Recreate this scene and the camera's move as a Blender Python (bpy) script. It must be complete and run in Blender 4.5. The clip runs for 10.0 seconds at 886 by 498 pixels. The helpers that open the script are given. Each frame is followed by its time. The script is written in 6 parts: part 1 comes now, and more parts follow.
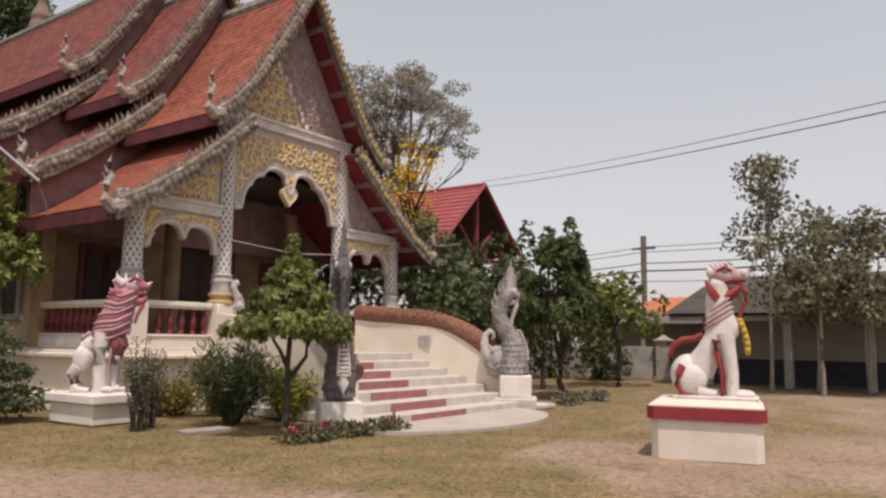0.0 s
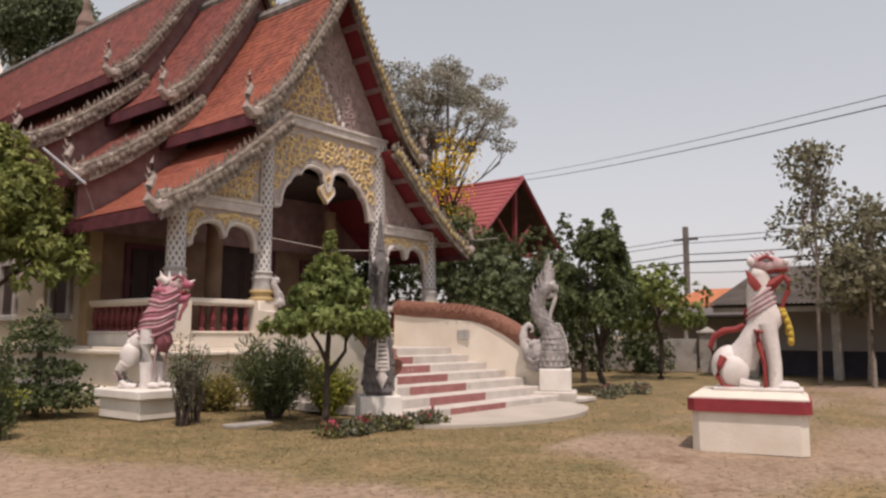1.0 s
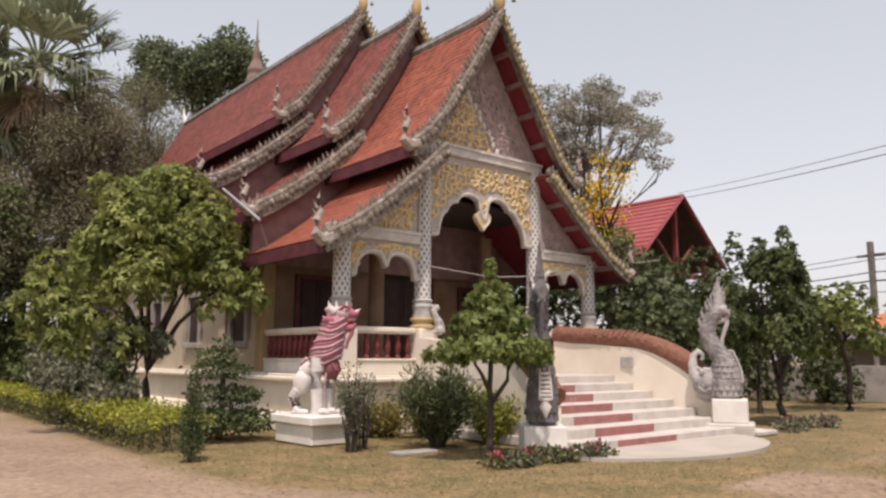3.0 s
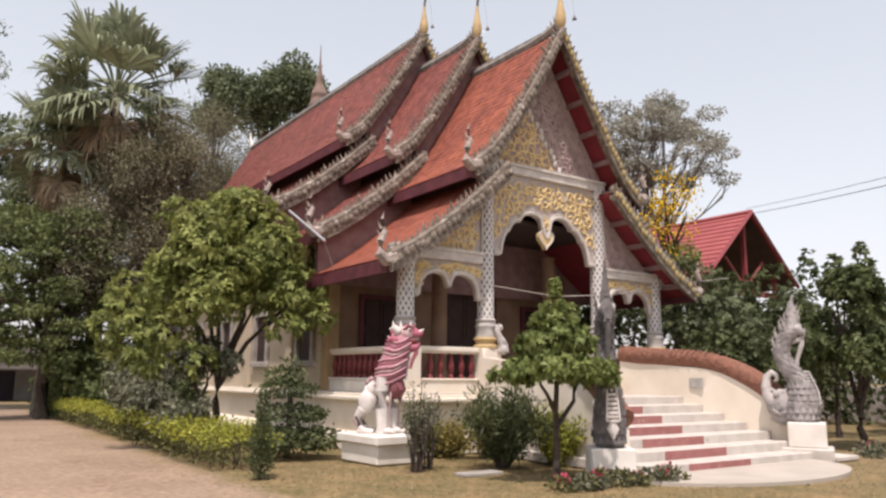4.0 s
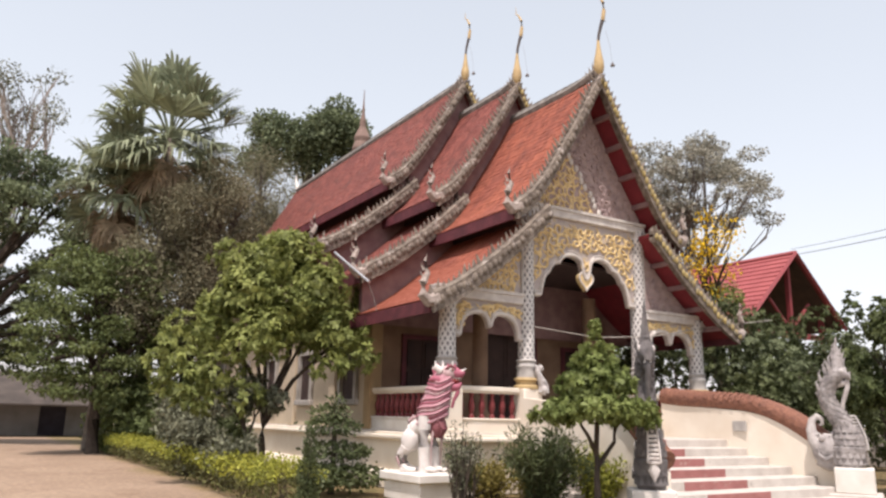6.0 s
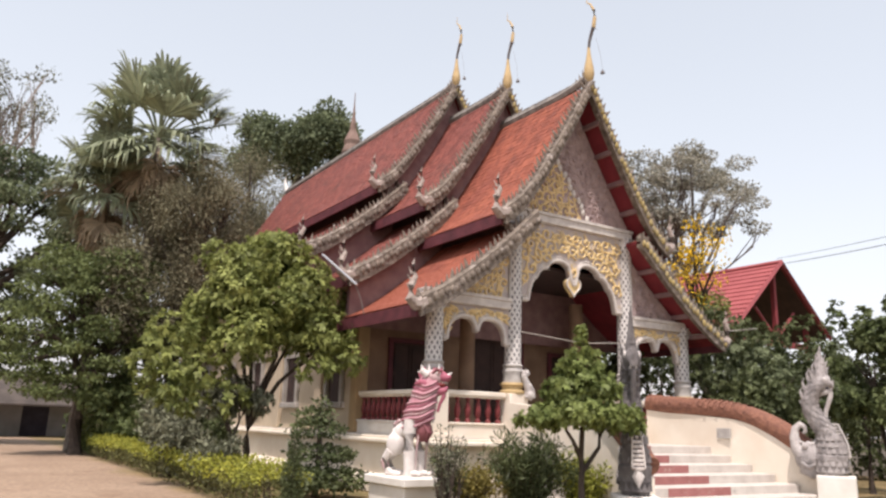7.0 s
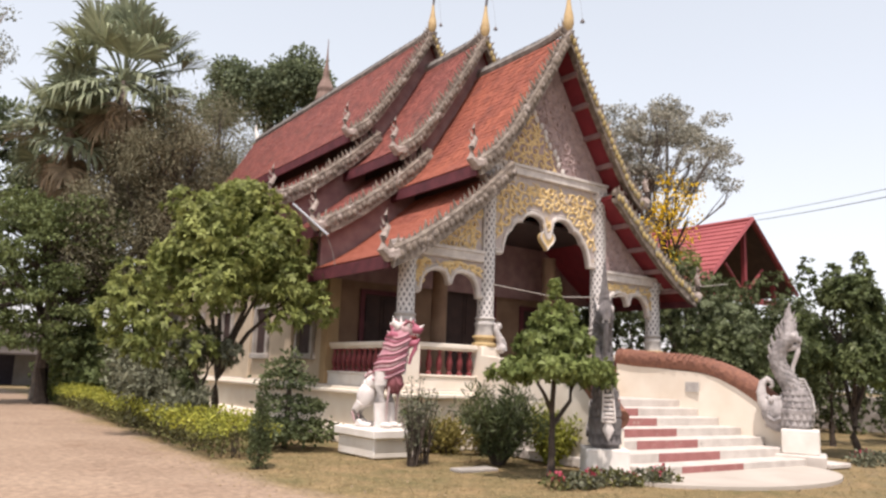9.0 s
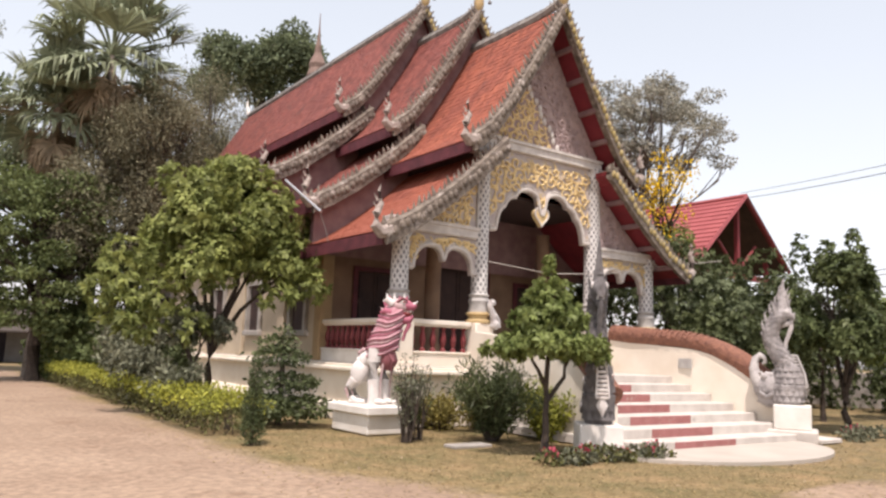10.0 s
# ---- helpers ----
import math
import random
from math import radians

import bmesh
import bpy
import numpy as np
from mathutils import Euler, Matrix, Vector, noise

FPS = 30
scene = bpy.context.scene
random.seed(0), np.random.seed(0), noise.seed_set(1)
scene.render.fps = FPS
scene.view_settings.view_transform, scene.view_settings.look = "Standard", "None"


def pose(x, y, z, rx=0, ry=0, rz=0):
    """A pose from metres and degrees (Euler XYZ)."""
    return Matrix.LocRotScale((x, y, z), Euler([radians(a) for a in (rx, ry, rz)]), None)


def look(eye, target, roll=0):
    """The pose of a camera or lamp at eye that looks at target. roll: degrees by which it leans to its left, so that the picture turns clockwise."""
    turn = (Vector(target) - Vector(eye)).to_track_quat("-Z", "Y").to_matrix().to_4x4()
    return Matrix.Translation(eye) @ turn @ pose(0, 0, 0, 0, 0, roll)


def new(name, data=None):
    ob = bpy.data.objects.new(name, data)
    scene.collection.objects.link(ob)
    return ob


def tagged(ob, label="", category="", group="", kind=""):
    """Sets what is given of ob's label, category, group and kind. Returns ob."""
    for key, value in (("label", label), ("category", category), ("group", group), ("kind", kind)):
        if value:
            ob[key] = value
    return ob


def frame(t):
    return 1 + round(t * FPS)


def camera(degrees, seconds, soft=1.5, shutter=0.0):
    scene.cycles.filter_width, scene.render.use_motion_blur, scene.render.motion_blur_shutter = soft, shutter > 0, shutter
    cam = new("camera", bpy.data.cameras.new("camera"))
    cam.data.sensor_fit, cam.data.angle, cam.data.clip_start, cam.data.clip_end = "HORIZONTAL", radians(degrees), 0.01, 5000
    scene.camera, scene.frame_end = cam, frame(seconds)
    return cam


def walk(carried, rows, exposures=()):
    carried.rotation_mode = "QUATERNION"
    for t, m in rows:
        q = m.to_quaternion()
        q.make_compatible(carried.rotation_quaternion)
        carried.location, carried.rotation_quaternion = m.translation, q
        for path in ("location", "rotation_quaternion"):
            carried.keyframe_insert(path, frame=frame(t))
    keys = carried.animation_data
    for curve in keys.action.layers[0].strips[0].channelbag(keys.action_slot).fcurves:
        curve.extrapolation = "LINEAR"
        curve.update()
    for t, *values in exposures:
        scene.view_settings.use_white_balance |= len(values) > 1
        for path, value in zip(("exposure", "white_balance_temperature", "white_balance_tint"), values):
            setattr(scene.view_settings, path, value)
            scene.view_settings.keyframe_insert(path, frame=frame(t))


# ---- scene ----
cam = camera(61.1, 10.0, soft=2.5)
ROWS = [
    (0, 0.038, -0.137, 1.531, -54.35, 6.91, -0.77),
    (0.5, 0.054, -0.153, 1.524, -53.16, 6.71, -0.28),
    (1, 0.067, -0.202, 1.512, -51.20, 6.51, -0.18),
    (1.5, 0.076, -0.225, 1.506, -49.40, 6.63, -0.08),
    (2, 0.071, -0.232, 1.510, -46.73, 7.03, 0.16),
    (2.5, 0.069, -0.077, 1.560, -42.85, 7.52, -0.15),
    (4, 0.005, -0.001, 1.603, -34.96, 9.67, -0.49),
    (4.5, -0.120, -0.116, 1.607, -33.37, 10.53, -1.02),
    (5, -0.195, -0.215, 1.601, -32.28, 11.30, -1.13),
    (5.5, -0.245, -0.275, 1.583, -31.76, 12.27, -1.14),
    (7, -0.236, -0.316, 1.548, -33.03, 13.04, -1.80),
    (7.5, -0.189, -0.261, 1.561, -33.77, 12.22, -2.08),
    (8, -0.137, -0.200, 1.569, -34.50, 11.25, -2.27),
    (8.5, -0.101, -0.132, 1.576, -35.14, 10.32, -2.28),
    (9, -0.086, -0.088, 1.575, -35.19, 9.51, -2.21),
    (9.5, -0.063, -0.043, 1.573, -35.38, 8.67, -1.96),
    (10, -0.041, 0.002, 1.569, -35.72, 7.81, -2.14),
]
walk(cam, [(t, pose(x, y, z, 90 + pitch, roll, yaw)) for t, x, y, z, yaw, pitch, roll in ROWS],
     exposures=[(0.0, 0.24, 6950, 23), (1.0, 0.22, 6950, 23), (2.5, 0.40, 6900, 22), (4.0, 0.70, 6720, 21), (5.0, 0.84, 6650, 20), (8.0, 0.84, 6650, 20), (10.0, 0.90, 6700, 21)])

# world and sun
SUN = Vector((-0.28, -0.33, 1.0)).normalized()
world = bpy.data.worlds.new("sky")
scene.world = world
world.use_nodes = True
wn = world.node_tree.nodes
sky = wn.new("ShaderNodeTexSky")
sky.sky_type = 'NISHITA'
sky.sun_disc = False
sky.sun_elevation = math.asin(SUN.z)
sky.sun_rotation = math.atan2(SUN.x, SUN.y)
sky.air_density, sky.dust_density, sky.ozone_density = 1.0, 1.9, 1.0
haze = wn.new("ShaderNodeHueSaturation")
haze.inputs["Saturation"].default_value = 0.56
haze.inputs["Value"].default_value = 1.93
even = wn.new("ShaderNodeGamma")        # thick haze evens out the sky from zenith to horizon
even.inputs["Gamma"].default_value = 0.5
haze.inputs["Hue"].default_value = 0.465
world.node_tree.links.new(sky.outputs[0], even.inputs["Color"])
world.node_tree.links.new(even.outputs[0], haze.inputs["Color"])
world.node_tree.links.new(haze.outputs[0], wn["Background"].inputs[0])
wn["Background"].inputs[1].default_value = 0.143
sun = new("sun", bpy.data.lights.new("sun", 'SUN'))
sun.data.energy, sun.data.angle, sun.data.color = 2.8, radians(1.0), (1.0, 0.95, 0.87)
sun.matrix_world = look(SUN * 60, (0, 0, 0))


# ---- materials ----
def mat(name, col, col2=None, scale=6.0, rough=0.8, bump=0.2, bscale=40.0, detail=6.0, spots=None, spot_scale=2.0, spot_at=0.55, island=0.0, thin=0.0, metal=0.0):
    """Base colour varied at two scales, with grain in the relief. spots: colour of stains; island: brightness change piece by piece; thin: light let through."""
    m = bpy.data.materials.new(name)
    m.use_nodes = True
    nt = m.node_tree
    n, ln = nt.nodes, nt.links.new
    p = n["Principled BSDF"]
    co = n.new("ShaderNodeTexCoord")
    n1 = n.new("ShaderNodeTexNoise")
    n1.inputs["Scale"].default_value, n1.inputs["Detail"].default_value = scale, detail
    ln(co.outputs["Object"], n1.inputs["Vector"])
    r1 = n.new("ShaderNodeValToRGB")
    r1.color_ramp.elements[0].position, r1.color_ramp.elements[1].position = 0.32, 0.68
    r1.color_ramp.elements[0].color = (*(col2 or [c * 0.72 for c in col]), 1)
    r1.color_ramp.elements[1].color = (*col, 1)
    ln(n1.outputs["Fac"], r1.inputs[0])
    out = r1.outputs[0]
    if spots:
        n2 = n.new("ShaderNodeTexNoise")
        n2.inputs["Scale"].default_value, n2.inputs["Detail"].default_value = spot_scale, 9
        n2.inputs["Roughness"].default_value = 0.7
        ln(co.outputs["Object"], n2.inputs["Vector"])
        r2 = n.new("ShaderNodeValToRGB")
        r2.color_ramp.elements[0].position, r2.color_ramp.elements[1].position = spot_at, spot_at + 0.14
        ln(n2.outputs["Fac"], r2.inputs[0])
        mx = n.new("ShaderNodeMix")
        mx.data_type = 'RGBA'
        mx.inputs[7].default_value = (*spots, 1)
        ln(r2.outputs[0], mx.inputs[0])
        ln(out, mx.inputs[6])
        out = mx.outputs[2]
    if island:
        g = n.new("ShaderNodeNewGeometry")
        mr = n.new("ShaderNodeMapRange")
        mr.inputs[3].default_value, mr.inputs[4].default_value = 1 - island, 1 + island
        ln(g.outputs["Random Per Island"], mr.inputs[0])
        hs = n.new("ShaderNodeHueSaturation")
        ln(mr.outputs[0], hs.inputs["Value"])
        ln(out, hs.inputs["Color"])
        out = hs.outputs[0]
    ln(out, p.inputs["Base Color"])
    p.inputs["Roughness"].default_value = rough
    p.inputs["Metallic"].default_value = metal
    p.inputs["Specular IOR Level"].default_value = 0.15 if thin else 0.3
    if bump:
        n3 = n.new("ShaderNodeTexNoise")
        n3.inputs["Scale"].default_value, n3.inputs["Detail"].default_value = bscale, 5
        ln(co.outputs["Object"], n3.inputs["Vector"])
        b = n.new("ShaderNodeBump")
        b.inputs["Strength"].default_value, b.inputs["Distance"].default_value = bump, 0.03
        ln(n3.outputs["Fac"], b.inputs["Height"])
        ln(b.outputs[0], p.inputs["Normal"])
    if thin:
        tr = n.new("ShaderNodeBsdfTranslucent")
        ln(out, tr.inputs[0])
        ms = n.new("ShaderNodeMixShader")
        ms.inputs[0].default_value = thin
        ln(p.outputs[0], ms.inputs[1])
        ln(tr.outputs[0], ms.inputs[2])
        ln(ms.outputs[0], n["Material Output"].inputs[0])
    return m


def lattice_mat(name, light, dark, scale):
    """Mirror-mosaic: a diamond lattice of pale pieces in grey joints."""
    m = mat(name, light, [c * 0.8 for c in light], 9, 0.45, 0.15)
    n, ln = m.node_tree.nodes, m.node_tree.links.new
    p = n["Principled BSDF"]
    base = p.inputs["Base Color"].links[0].from_socket
    uv = n.new("ShaderNodeTexCoord")
    mp = n.new("ShaderNodeMapping")
    mp.inputs["Rotation"].default_value = (0, 0, radians(45))
    mp.inputs["Scale"].default_value = (scale, scale * 0.62, 1)
    ln(uv.outputs["UV"], mp.inputs[0])
    bk = n.new("ShaderNodeTexBrick")
    bk.offset = 0.0
    bk.inputs["Scale"].default_value, bk.inputs["Mortar Size"].default_value = 1.0, 0.11
    bk.inputs["Brick Width"].default_value, bk.inputs["Row Height"].default_value = 0.5, 0.5
    bk.inputs["Color1"].default_value = bk.inputs["Color2"].default_value = (0, 0, 0, 1)
    bk.inputs["Mortar"].default_value = (1, 1, 1, 1)
    ln(mp.outputs[0], bk.inputs["Vector"])
    mx = n.new("ShaderNodeMix")
    mx.data_type = 'RGBA'
    mx.inputs[6].default_value = (*dark, 1)
    ln(bk.outputs["Color"], mx.inputs[0])
    ln(base, mx.inputs[7])
    ln(mx.outputs[2], p.inputs["Base Color"])
    return m


M_TILEOLD = mat("old_roof_tile", (0.25, 0.077, 0.058), (0.17, 0.055, 0.046), 0.9, 0.75, 0.25, 60, spots=(0.10, 0.046, 0.04), spot_scale=0.9, spot_at=0.54, island=0.25)
M_TILE = mat("roof_tile", (0.31, 0.094, 0.055), (0.22, 0.066, 0.044), 0.9, 0.75, 0.25, 60, spots=(0.13, 0.05, 0.042), spot_scale=1.1, spot_at=0.56, island=0.2)
M_RIDGE = mat("ridge_mortar", (0.30, 0.28, 0.25), (0.15, 0.14, 0.13), 5, 0.9, 0.5, 25)
M_BARGE = mat("weathered_stucco", (0.245, 0.205, 0.165), (0.10, 0.08, 0.065), 6, 0.9, 0.8, 22, spots=(0.46, 0.41, 0.37), spot_scale=5, spot_at=0.55)
M_TAIL = mat("pale_weathered_stucco", (0.42, 0.36, 0.32), (0.22, 0.18, 0.155), 8, 0.9, 0.6, 25)
M_BARGE_IN = mat("gilded_stucco", (0.45, 0.34, 0.12), (0.25, 0.2, 0.1), 8, 0.6, 0.5, 30, spots=(0.2, 0.19, 0.16), spot_scale=5, spot_at=0.5)
M_SOFFIT = mat("red_boards", (0.21, 0.027, 0.034), (0.15, 0.02, 0.027), 2.5, 0.7, 0.15, 30)
M_MAUVE = mat("faded_mauve_boards", (0.27, 0.175, 0.165), (0.19, 0.11, 0.11), 3, 0.8, 0.25, 30)
M_MAROON = mat("maroon_paint", (0.135, 0.036, 0.044), (0.075, 0.022, 0.028), 3, 0.7, 0.2, 30)
M_CREAM = mat("cream_plaster", (0.76, 0.70, 0.60), (0.68, 0.60, 0.495), 1.6, 0.85, 0.12, 50, spots=(0.48, 0.40, 0.30), spot_scale=1.3, spot_at=0.64)
# beige hall walls, with the shade under the eaves put into the colour
M_BEIGE = mat("shaded_beige_plaster", (0.50, 0.42, 0.31), (0.42, 0.34, 0.25), 1.6, 0.85, 0.12, 50, spots=(0.34, 0.27, 0.20), spot_scale=1.3, spot_at=0.62)
M_OCHREWALL = mat("ochre_wall_paint", (0.40, 0.28, 0.15), (0.32, 0.22, 0.12), 2.5, 0.8, 0.12, 50)
M_WHITE = mat("white_plaster", (0.74, 0.71, 0.66), (0.62, 0.58, 0.52), 2.2, 0.85, 0.15, 45, spots=(0.38, 0.35, 0.31), spot_scale=2.2, spot_at=0.64)
M_BEAM = mat("pale_stucco_beam", (0.62, 0.58, 0.53), (0.46, 0.42, 0.39), 5, 0.85, 0.3, 40)
M_GOLD = mat("gold_stucco", (0.72, 0.55, 0.27), (0.60, 0.44, 0.22), 6, 0.5, 0.3, 45, spots=(0.52, 0.44, 0.37), spot_scale=3, spot_at=0.58)
M_GOLDDULL = mat("lavender_grey_ground", (0.47, 0.41, 0.375), (0.37, 0.32, 0.305), 7, 0.7, 0.3, 40, spots=(0.46, 0.36, 0.20), spot_scale=7, spot_at=0.54)
M_PURPLE = mat("purple_grey_stucco", (0.40, 0.305, 0.285), (0.27, 0.20, 0.195), 6, 0.8, 0.4, 30, spots=(0.40, 0.33, 0.25), spot_scale=7, spot_at=0.58)
M_MOSAIC = lattice_mat("mirror_mosaic", (0.66, 0.64, 0.61), (0.20, 0.19, 0.19), 5.4)
M_COLPLAIN = mat("grey_column_stucco", (0.48, 0.46, 0.43), (0.34, 0.32, 0.30), 6, 0.7, 0.25, 40)
M_BALUSTER = mat("dark_red_baluster", (0.22, 0.04, 0.04), (0.13, 0.028, 0.03), 6, 0.5, 0.1, 30)
M_RED = mat("red_paint", (0.29, 0.038, 0.045), (0.22, 0.03, 0.036), 4, 0.6, 0.15, 30, spots=(0.33, 0.11, 0.10), spot_scale=6, spot_at=0.64)
# dark wood; also stands for shade under the pavilion and shed roofs
M_DARK = mat("dark_wood_and_shade", (0.06, 0.035, 0.03), (0.035, 0.022, 0.02), 3, 0.7, 0.15)
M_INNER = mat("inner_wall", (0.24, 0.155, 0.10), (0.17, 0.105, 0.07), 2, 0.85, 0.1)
M_STEP = mat("step_concrete", (0.58, 0.54, 0.49), (0.45, 0.41, 0.37), 3, 0.9, 0.25, 50, spots=(0.30, 0.27, 0.24), spot_scale=3, spot_at=0.6)
M_CARPET = mat("faded_red_steps", (0.36, 0.155, 0.145), (0.28, 0.115, 0.105), 4, 0.85, 0.2, 50, spots=(0.42, 0.32, 0.27), spot_scale=5, spot_at=0.58)
M_NAGA = mat("brown_scaled_body", (0.27, 0.125, 0.082), (0.17, 0.078, 0.055), 9, 0.8, 1.0, 16, spots=(0.12, 0.062, 0.048), spot_scale=7, spot_at=0.56)
M_STONE = mat("grey_statue_stucco", (0.44, 0.41, 0.395), (0.20, 0.185, 0.18), 5, 0.85, 0.7, 20, spots=(0.15, 0.14, 0.135), spot_scale=5, spot_at=0.56)
M_STONEPALE = mat("limewashed_statue_stucco", (0.58, 0.55, 0.52), (0.36, 0.33, 0.32), 6, 0.85, 0.6, 22, spots=(0.22, 0.2, 0.195), spot_scale=6, spot_at=0.58)
M_STONEDARK = mat("dark_statue_stucco", (0.20, 0.185, 0.18), (0.11, 0.1, 0.1), 5, 0.8, 0.5, 25)
M_LIONWHITE = mat("statue_white_paint", (0.70, 0.665, 0.63), (0.56, 0.51, 0.48), 4, 0.6, 0.3, 30, spots=(0.33, 0.25, 0.22), spot_scale=4.5, spot_at=0.60)
M_LIONPINK = mat("statue_pink_paint", (0.42, 0.13, 0.18), (0.34, 0.095, 0.135), 5, 0.6, 0.2, 30)
M_LIONMANE = mat("statue_faded_pink_paint", (0.50, 0.27, 0.30), (0.40, 0.18, 0.215), 7, 0.6, 0.3, 30, spots=(0.56, 0.42, 0.42), spot_scale=5, spot_at=0.56)
M_LIONROSE = mat("statue_deep_rose_paint", (0.28, 0.10, 0.11), (0.20, 0.07, 0.08), 6, 0.7, 0.4, 30)
M_LIONPALE = mat("statue_pale_pink_paint", (0.54, 0.42, 0.41), (0.38, 0.22, 0.23), 7, 0.6, 0.3, 30, spots=(0.30, 0.12, 0.12), spot_scale=6, spot_at=0.58)
M_LIONRED = mat("statue_red_paint", (0.30, 0.05, 0.045), (0.22, 0.035, 0.035), 5, 0.6, 0.2, 30)
M_BARK = mat("bark", (0.085, 0.065, 0.05), (0.045, 0.035, 0.03), 8, 0.95, 0.8, 25)
M_BARKGREY = mat("grey_bark", (0.16, 0.14, 0.12), (0.10, 0.085, 0.075), 8, 0.95, 0.8, 25)
M_BARKPALE = mat("pale_bark", (0.30, 0.26, 0.22), (0.18, 0.15, 0.125), 8, 0.95, 0.8, 25)
M_LEAF = mat("mid_green_leaves", (0.30, 0.33, 0.105), (0.18, 0.215, 0.07), 1.2, 0.5, 0, island=0.45, thin=0.35)
M_LEAFBRIGHT = mat("fresh_green_leaves", (0.225, 0.265, 0.085), (0.13, 0.17, 0.055), 1.2, 0.5, 0, island=0.45, thin=0.3)
M_LEAFDARK = mat("dark_green_leaves", (0.115, 0.135, 0.058), (0.07, 0.09, 0.042), 1.2, 0.5, 0, island=0.5, thin=0.25)
M_LEAFMID = mat("shaded_green_leaves", (0.125, 0.15, 0.06), (0.075, 0.10, 0.042), 1.2, 0.45, 0, island=0.5, thin=0.3)
M_LEAFDEEP = mat("deep_green_leaves", (0.16, 0.195, 0.075), (0.095, 0.125, 0.05), 0.6, 0.6, 0, island=0.45, thin=0.3)
# paler, greyer version of the dark leaves: air haze put into their colour
M_LEAFFAR = mat("haze_tinted_leaves", (0.20, 0.235, 0.13), (0.135, 0.165, 0.095), 0.6, 0.7, 0, island=0.4, thin=0.3)
M_LEAFDUSK = mat("dusky_green_leaves", (0.17, 0.20, 0.11), (0.11, 0.14, 0.08), 0.6, 0.7, 0, island=0.4, thin=0.3)
M_LEAFGREY = mat("grey_green_leaves", (0.21, 0.215, 0.145), (0.14, 0.15, 0.10), 0.8, 0.6, 0, island=0.5, thin=0.25)
M_LEAFBROWN = mat("dry_brown_foliage", (0.225, 0.21, 0.135), (0.15, 0.145, 0.09), 0.8, 0.7, 0, island=0.4, thin=0.25)
M_LEAFASH = mat("ashen_grey_leaves", (0.34, 0.33, 0.27), (0.25, 0.245, 0.195), 0.5, 0.7, 0, island=0.4, thin=0.3)
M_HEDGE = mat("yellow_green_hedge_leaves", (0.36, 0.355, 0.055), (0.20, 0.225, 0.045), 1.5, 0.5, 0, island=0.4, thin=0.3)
M_HEDGELOW = mat("darker_hedge_leaves", (0.15, 0.15, 0.055), (0.085, 0.085, 0.035), 2.0, 0.7, 0, island=0.4, thin=0.15)
M_DRYSHRUB = mat("dull_olive_leaves", (0.26, 0.215, 0.06), (0.16, 0.14, 0.045), 1.5, 0.6, 0, island=0.4, thin=0.3)
M_YELLOW = mat("yellow_blossom", (0.75, 0.52, 0.03), (0.65, 0.42, 0.02), 2, 0.5, 0, island=0.3, thin=0.3)
M_GARLAND = mat("faded_marigold", (0.58, 0.42, 0.07), (0.42, 0.28, 0.05), 8, 0.7, 0.6, 60)
M_PINKFLOWER = mat("pink_blossom", (0.42, 0.075, 0.10), (0.34, 0.05, 0.08), 2, 0.5, 0, island=0.3, thin=0.2)
M_PALM = mat("palm_green", (0.30, 0.335, 0.21), (0.17, 0.20, 0.125), 0.5, 0.5, 0, island=0.4, thin=0.25)
M_PALMDRY = mat("palm_dry_fronds", (0.34, 0.265, 0.17), (0.22, 0.165, 0.11), 0.8, 0.7, 0, island=0.4, thin=0.15)
M_GRASS = mat("dry_grass_blades", (0.34, 0.255, 0.135), (0.25, 0.20, 0.095), 0.7, 0.7, 0, island=0.3, thin=0.3)
M_REDROOF = mat("red_sheet_roof", (0.36, 0.095, 0.095), (0.28, 0.07, 0.072), 0.8, 0.6, 0.08, 20, spots=(0.24, 0.075, 0.07), spot_scale=1.5, spot_at=0.6)
M_REDFRAME = mat("red_timber", (0.25, 0.045, 0.05), (0.18, 0.035, 0.04), 3, 0.6, 0.1)
M_ASBESTOS = mat("grey_fibre_cement_roof", (0.095, 0.078, 0.067), (0.055, 0.046, 0.04), 1.2, 0.9, 0.3, 20)
M_ORANGE = mat("orange_tile_roof", (0.50, 0.19, 0.09), (0.42, 0.15, 0.075), 2, 0.8, 0.2)
M_POST = mat("grey_concrete", (0.38, 0.35, 0.32), (0.27, 0.25, 0.22), 3, 0.9, 0.3, 40)
M_POLE = mat("dark_concrete", (0.20, 0.18, 0.165), (0.13, 0.12, 0.11), 3, 0.9, 0.3, 40)
M_SHEDWALL = mat("grey_white_wall", (0.43, 0.40, 0.385), (0.35, 0.325, 0.31), 0.8, 0.85, 0.1, 40, spots=(0.27, 0.24, 0.22), spot_scale=1.2, spot_at=0.6)
M_BLACK = mat("dark_wall_and_openings", (0.055, 0.05, 0.07), (0.035, 0.032, 0.045), 2, 0.6, 0.1)
M_WIRE = mat("black_cable", (0.03, 0.03, 0.035), (0.02, 0.02, 0.025), 3, 0.6, 0)
M_METAL = mat("grey_metal_tube", (0.55, 0.55, 0.56), (0.45, 0.45, 0.46), 3, 0.4, 0, metal=0.6)
M_CHEDI = mat("old_brick_spire", (0.25, 0.175, 0.145), (0.16, 0.11, 0.09), 2, 0.9, 0.4)
M_OLDWALL = mat("stained_grey_wall", (0.47, 0.44, 0.40), (0.33, 0.30, 0.27), 1.5, 0.9, 0.25, 40, spots=(0.20, 0.18, 0.16), spot_scale=1.6, spot_at=0.54)
# pale outbuilding wall with tree shade and haze put into its grey
M_FARWALL = mat("shaded_far_wall", (0.30, 0.295, 0.285), (0.22, 0.215, 0.205), 1.2, 0.9, 0.2, 40)
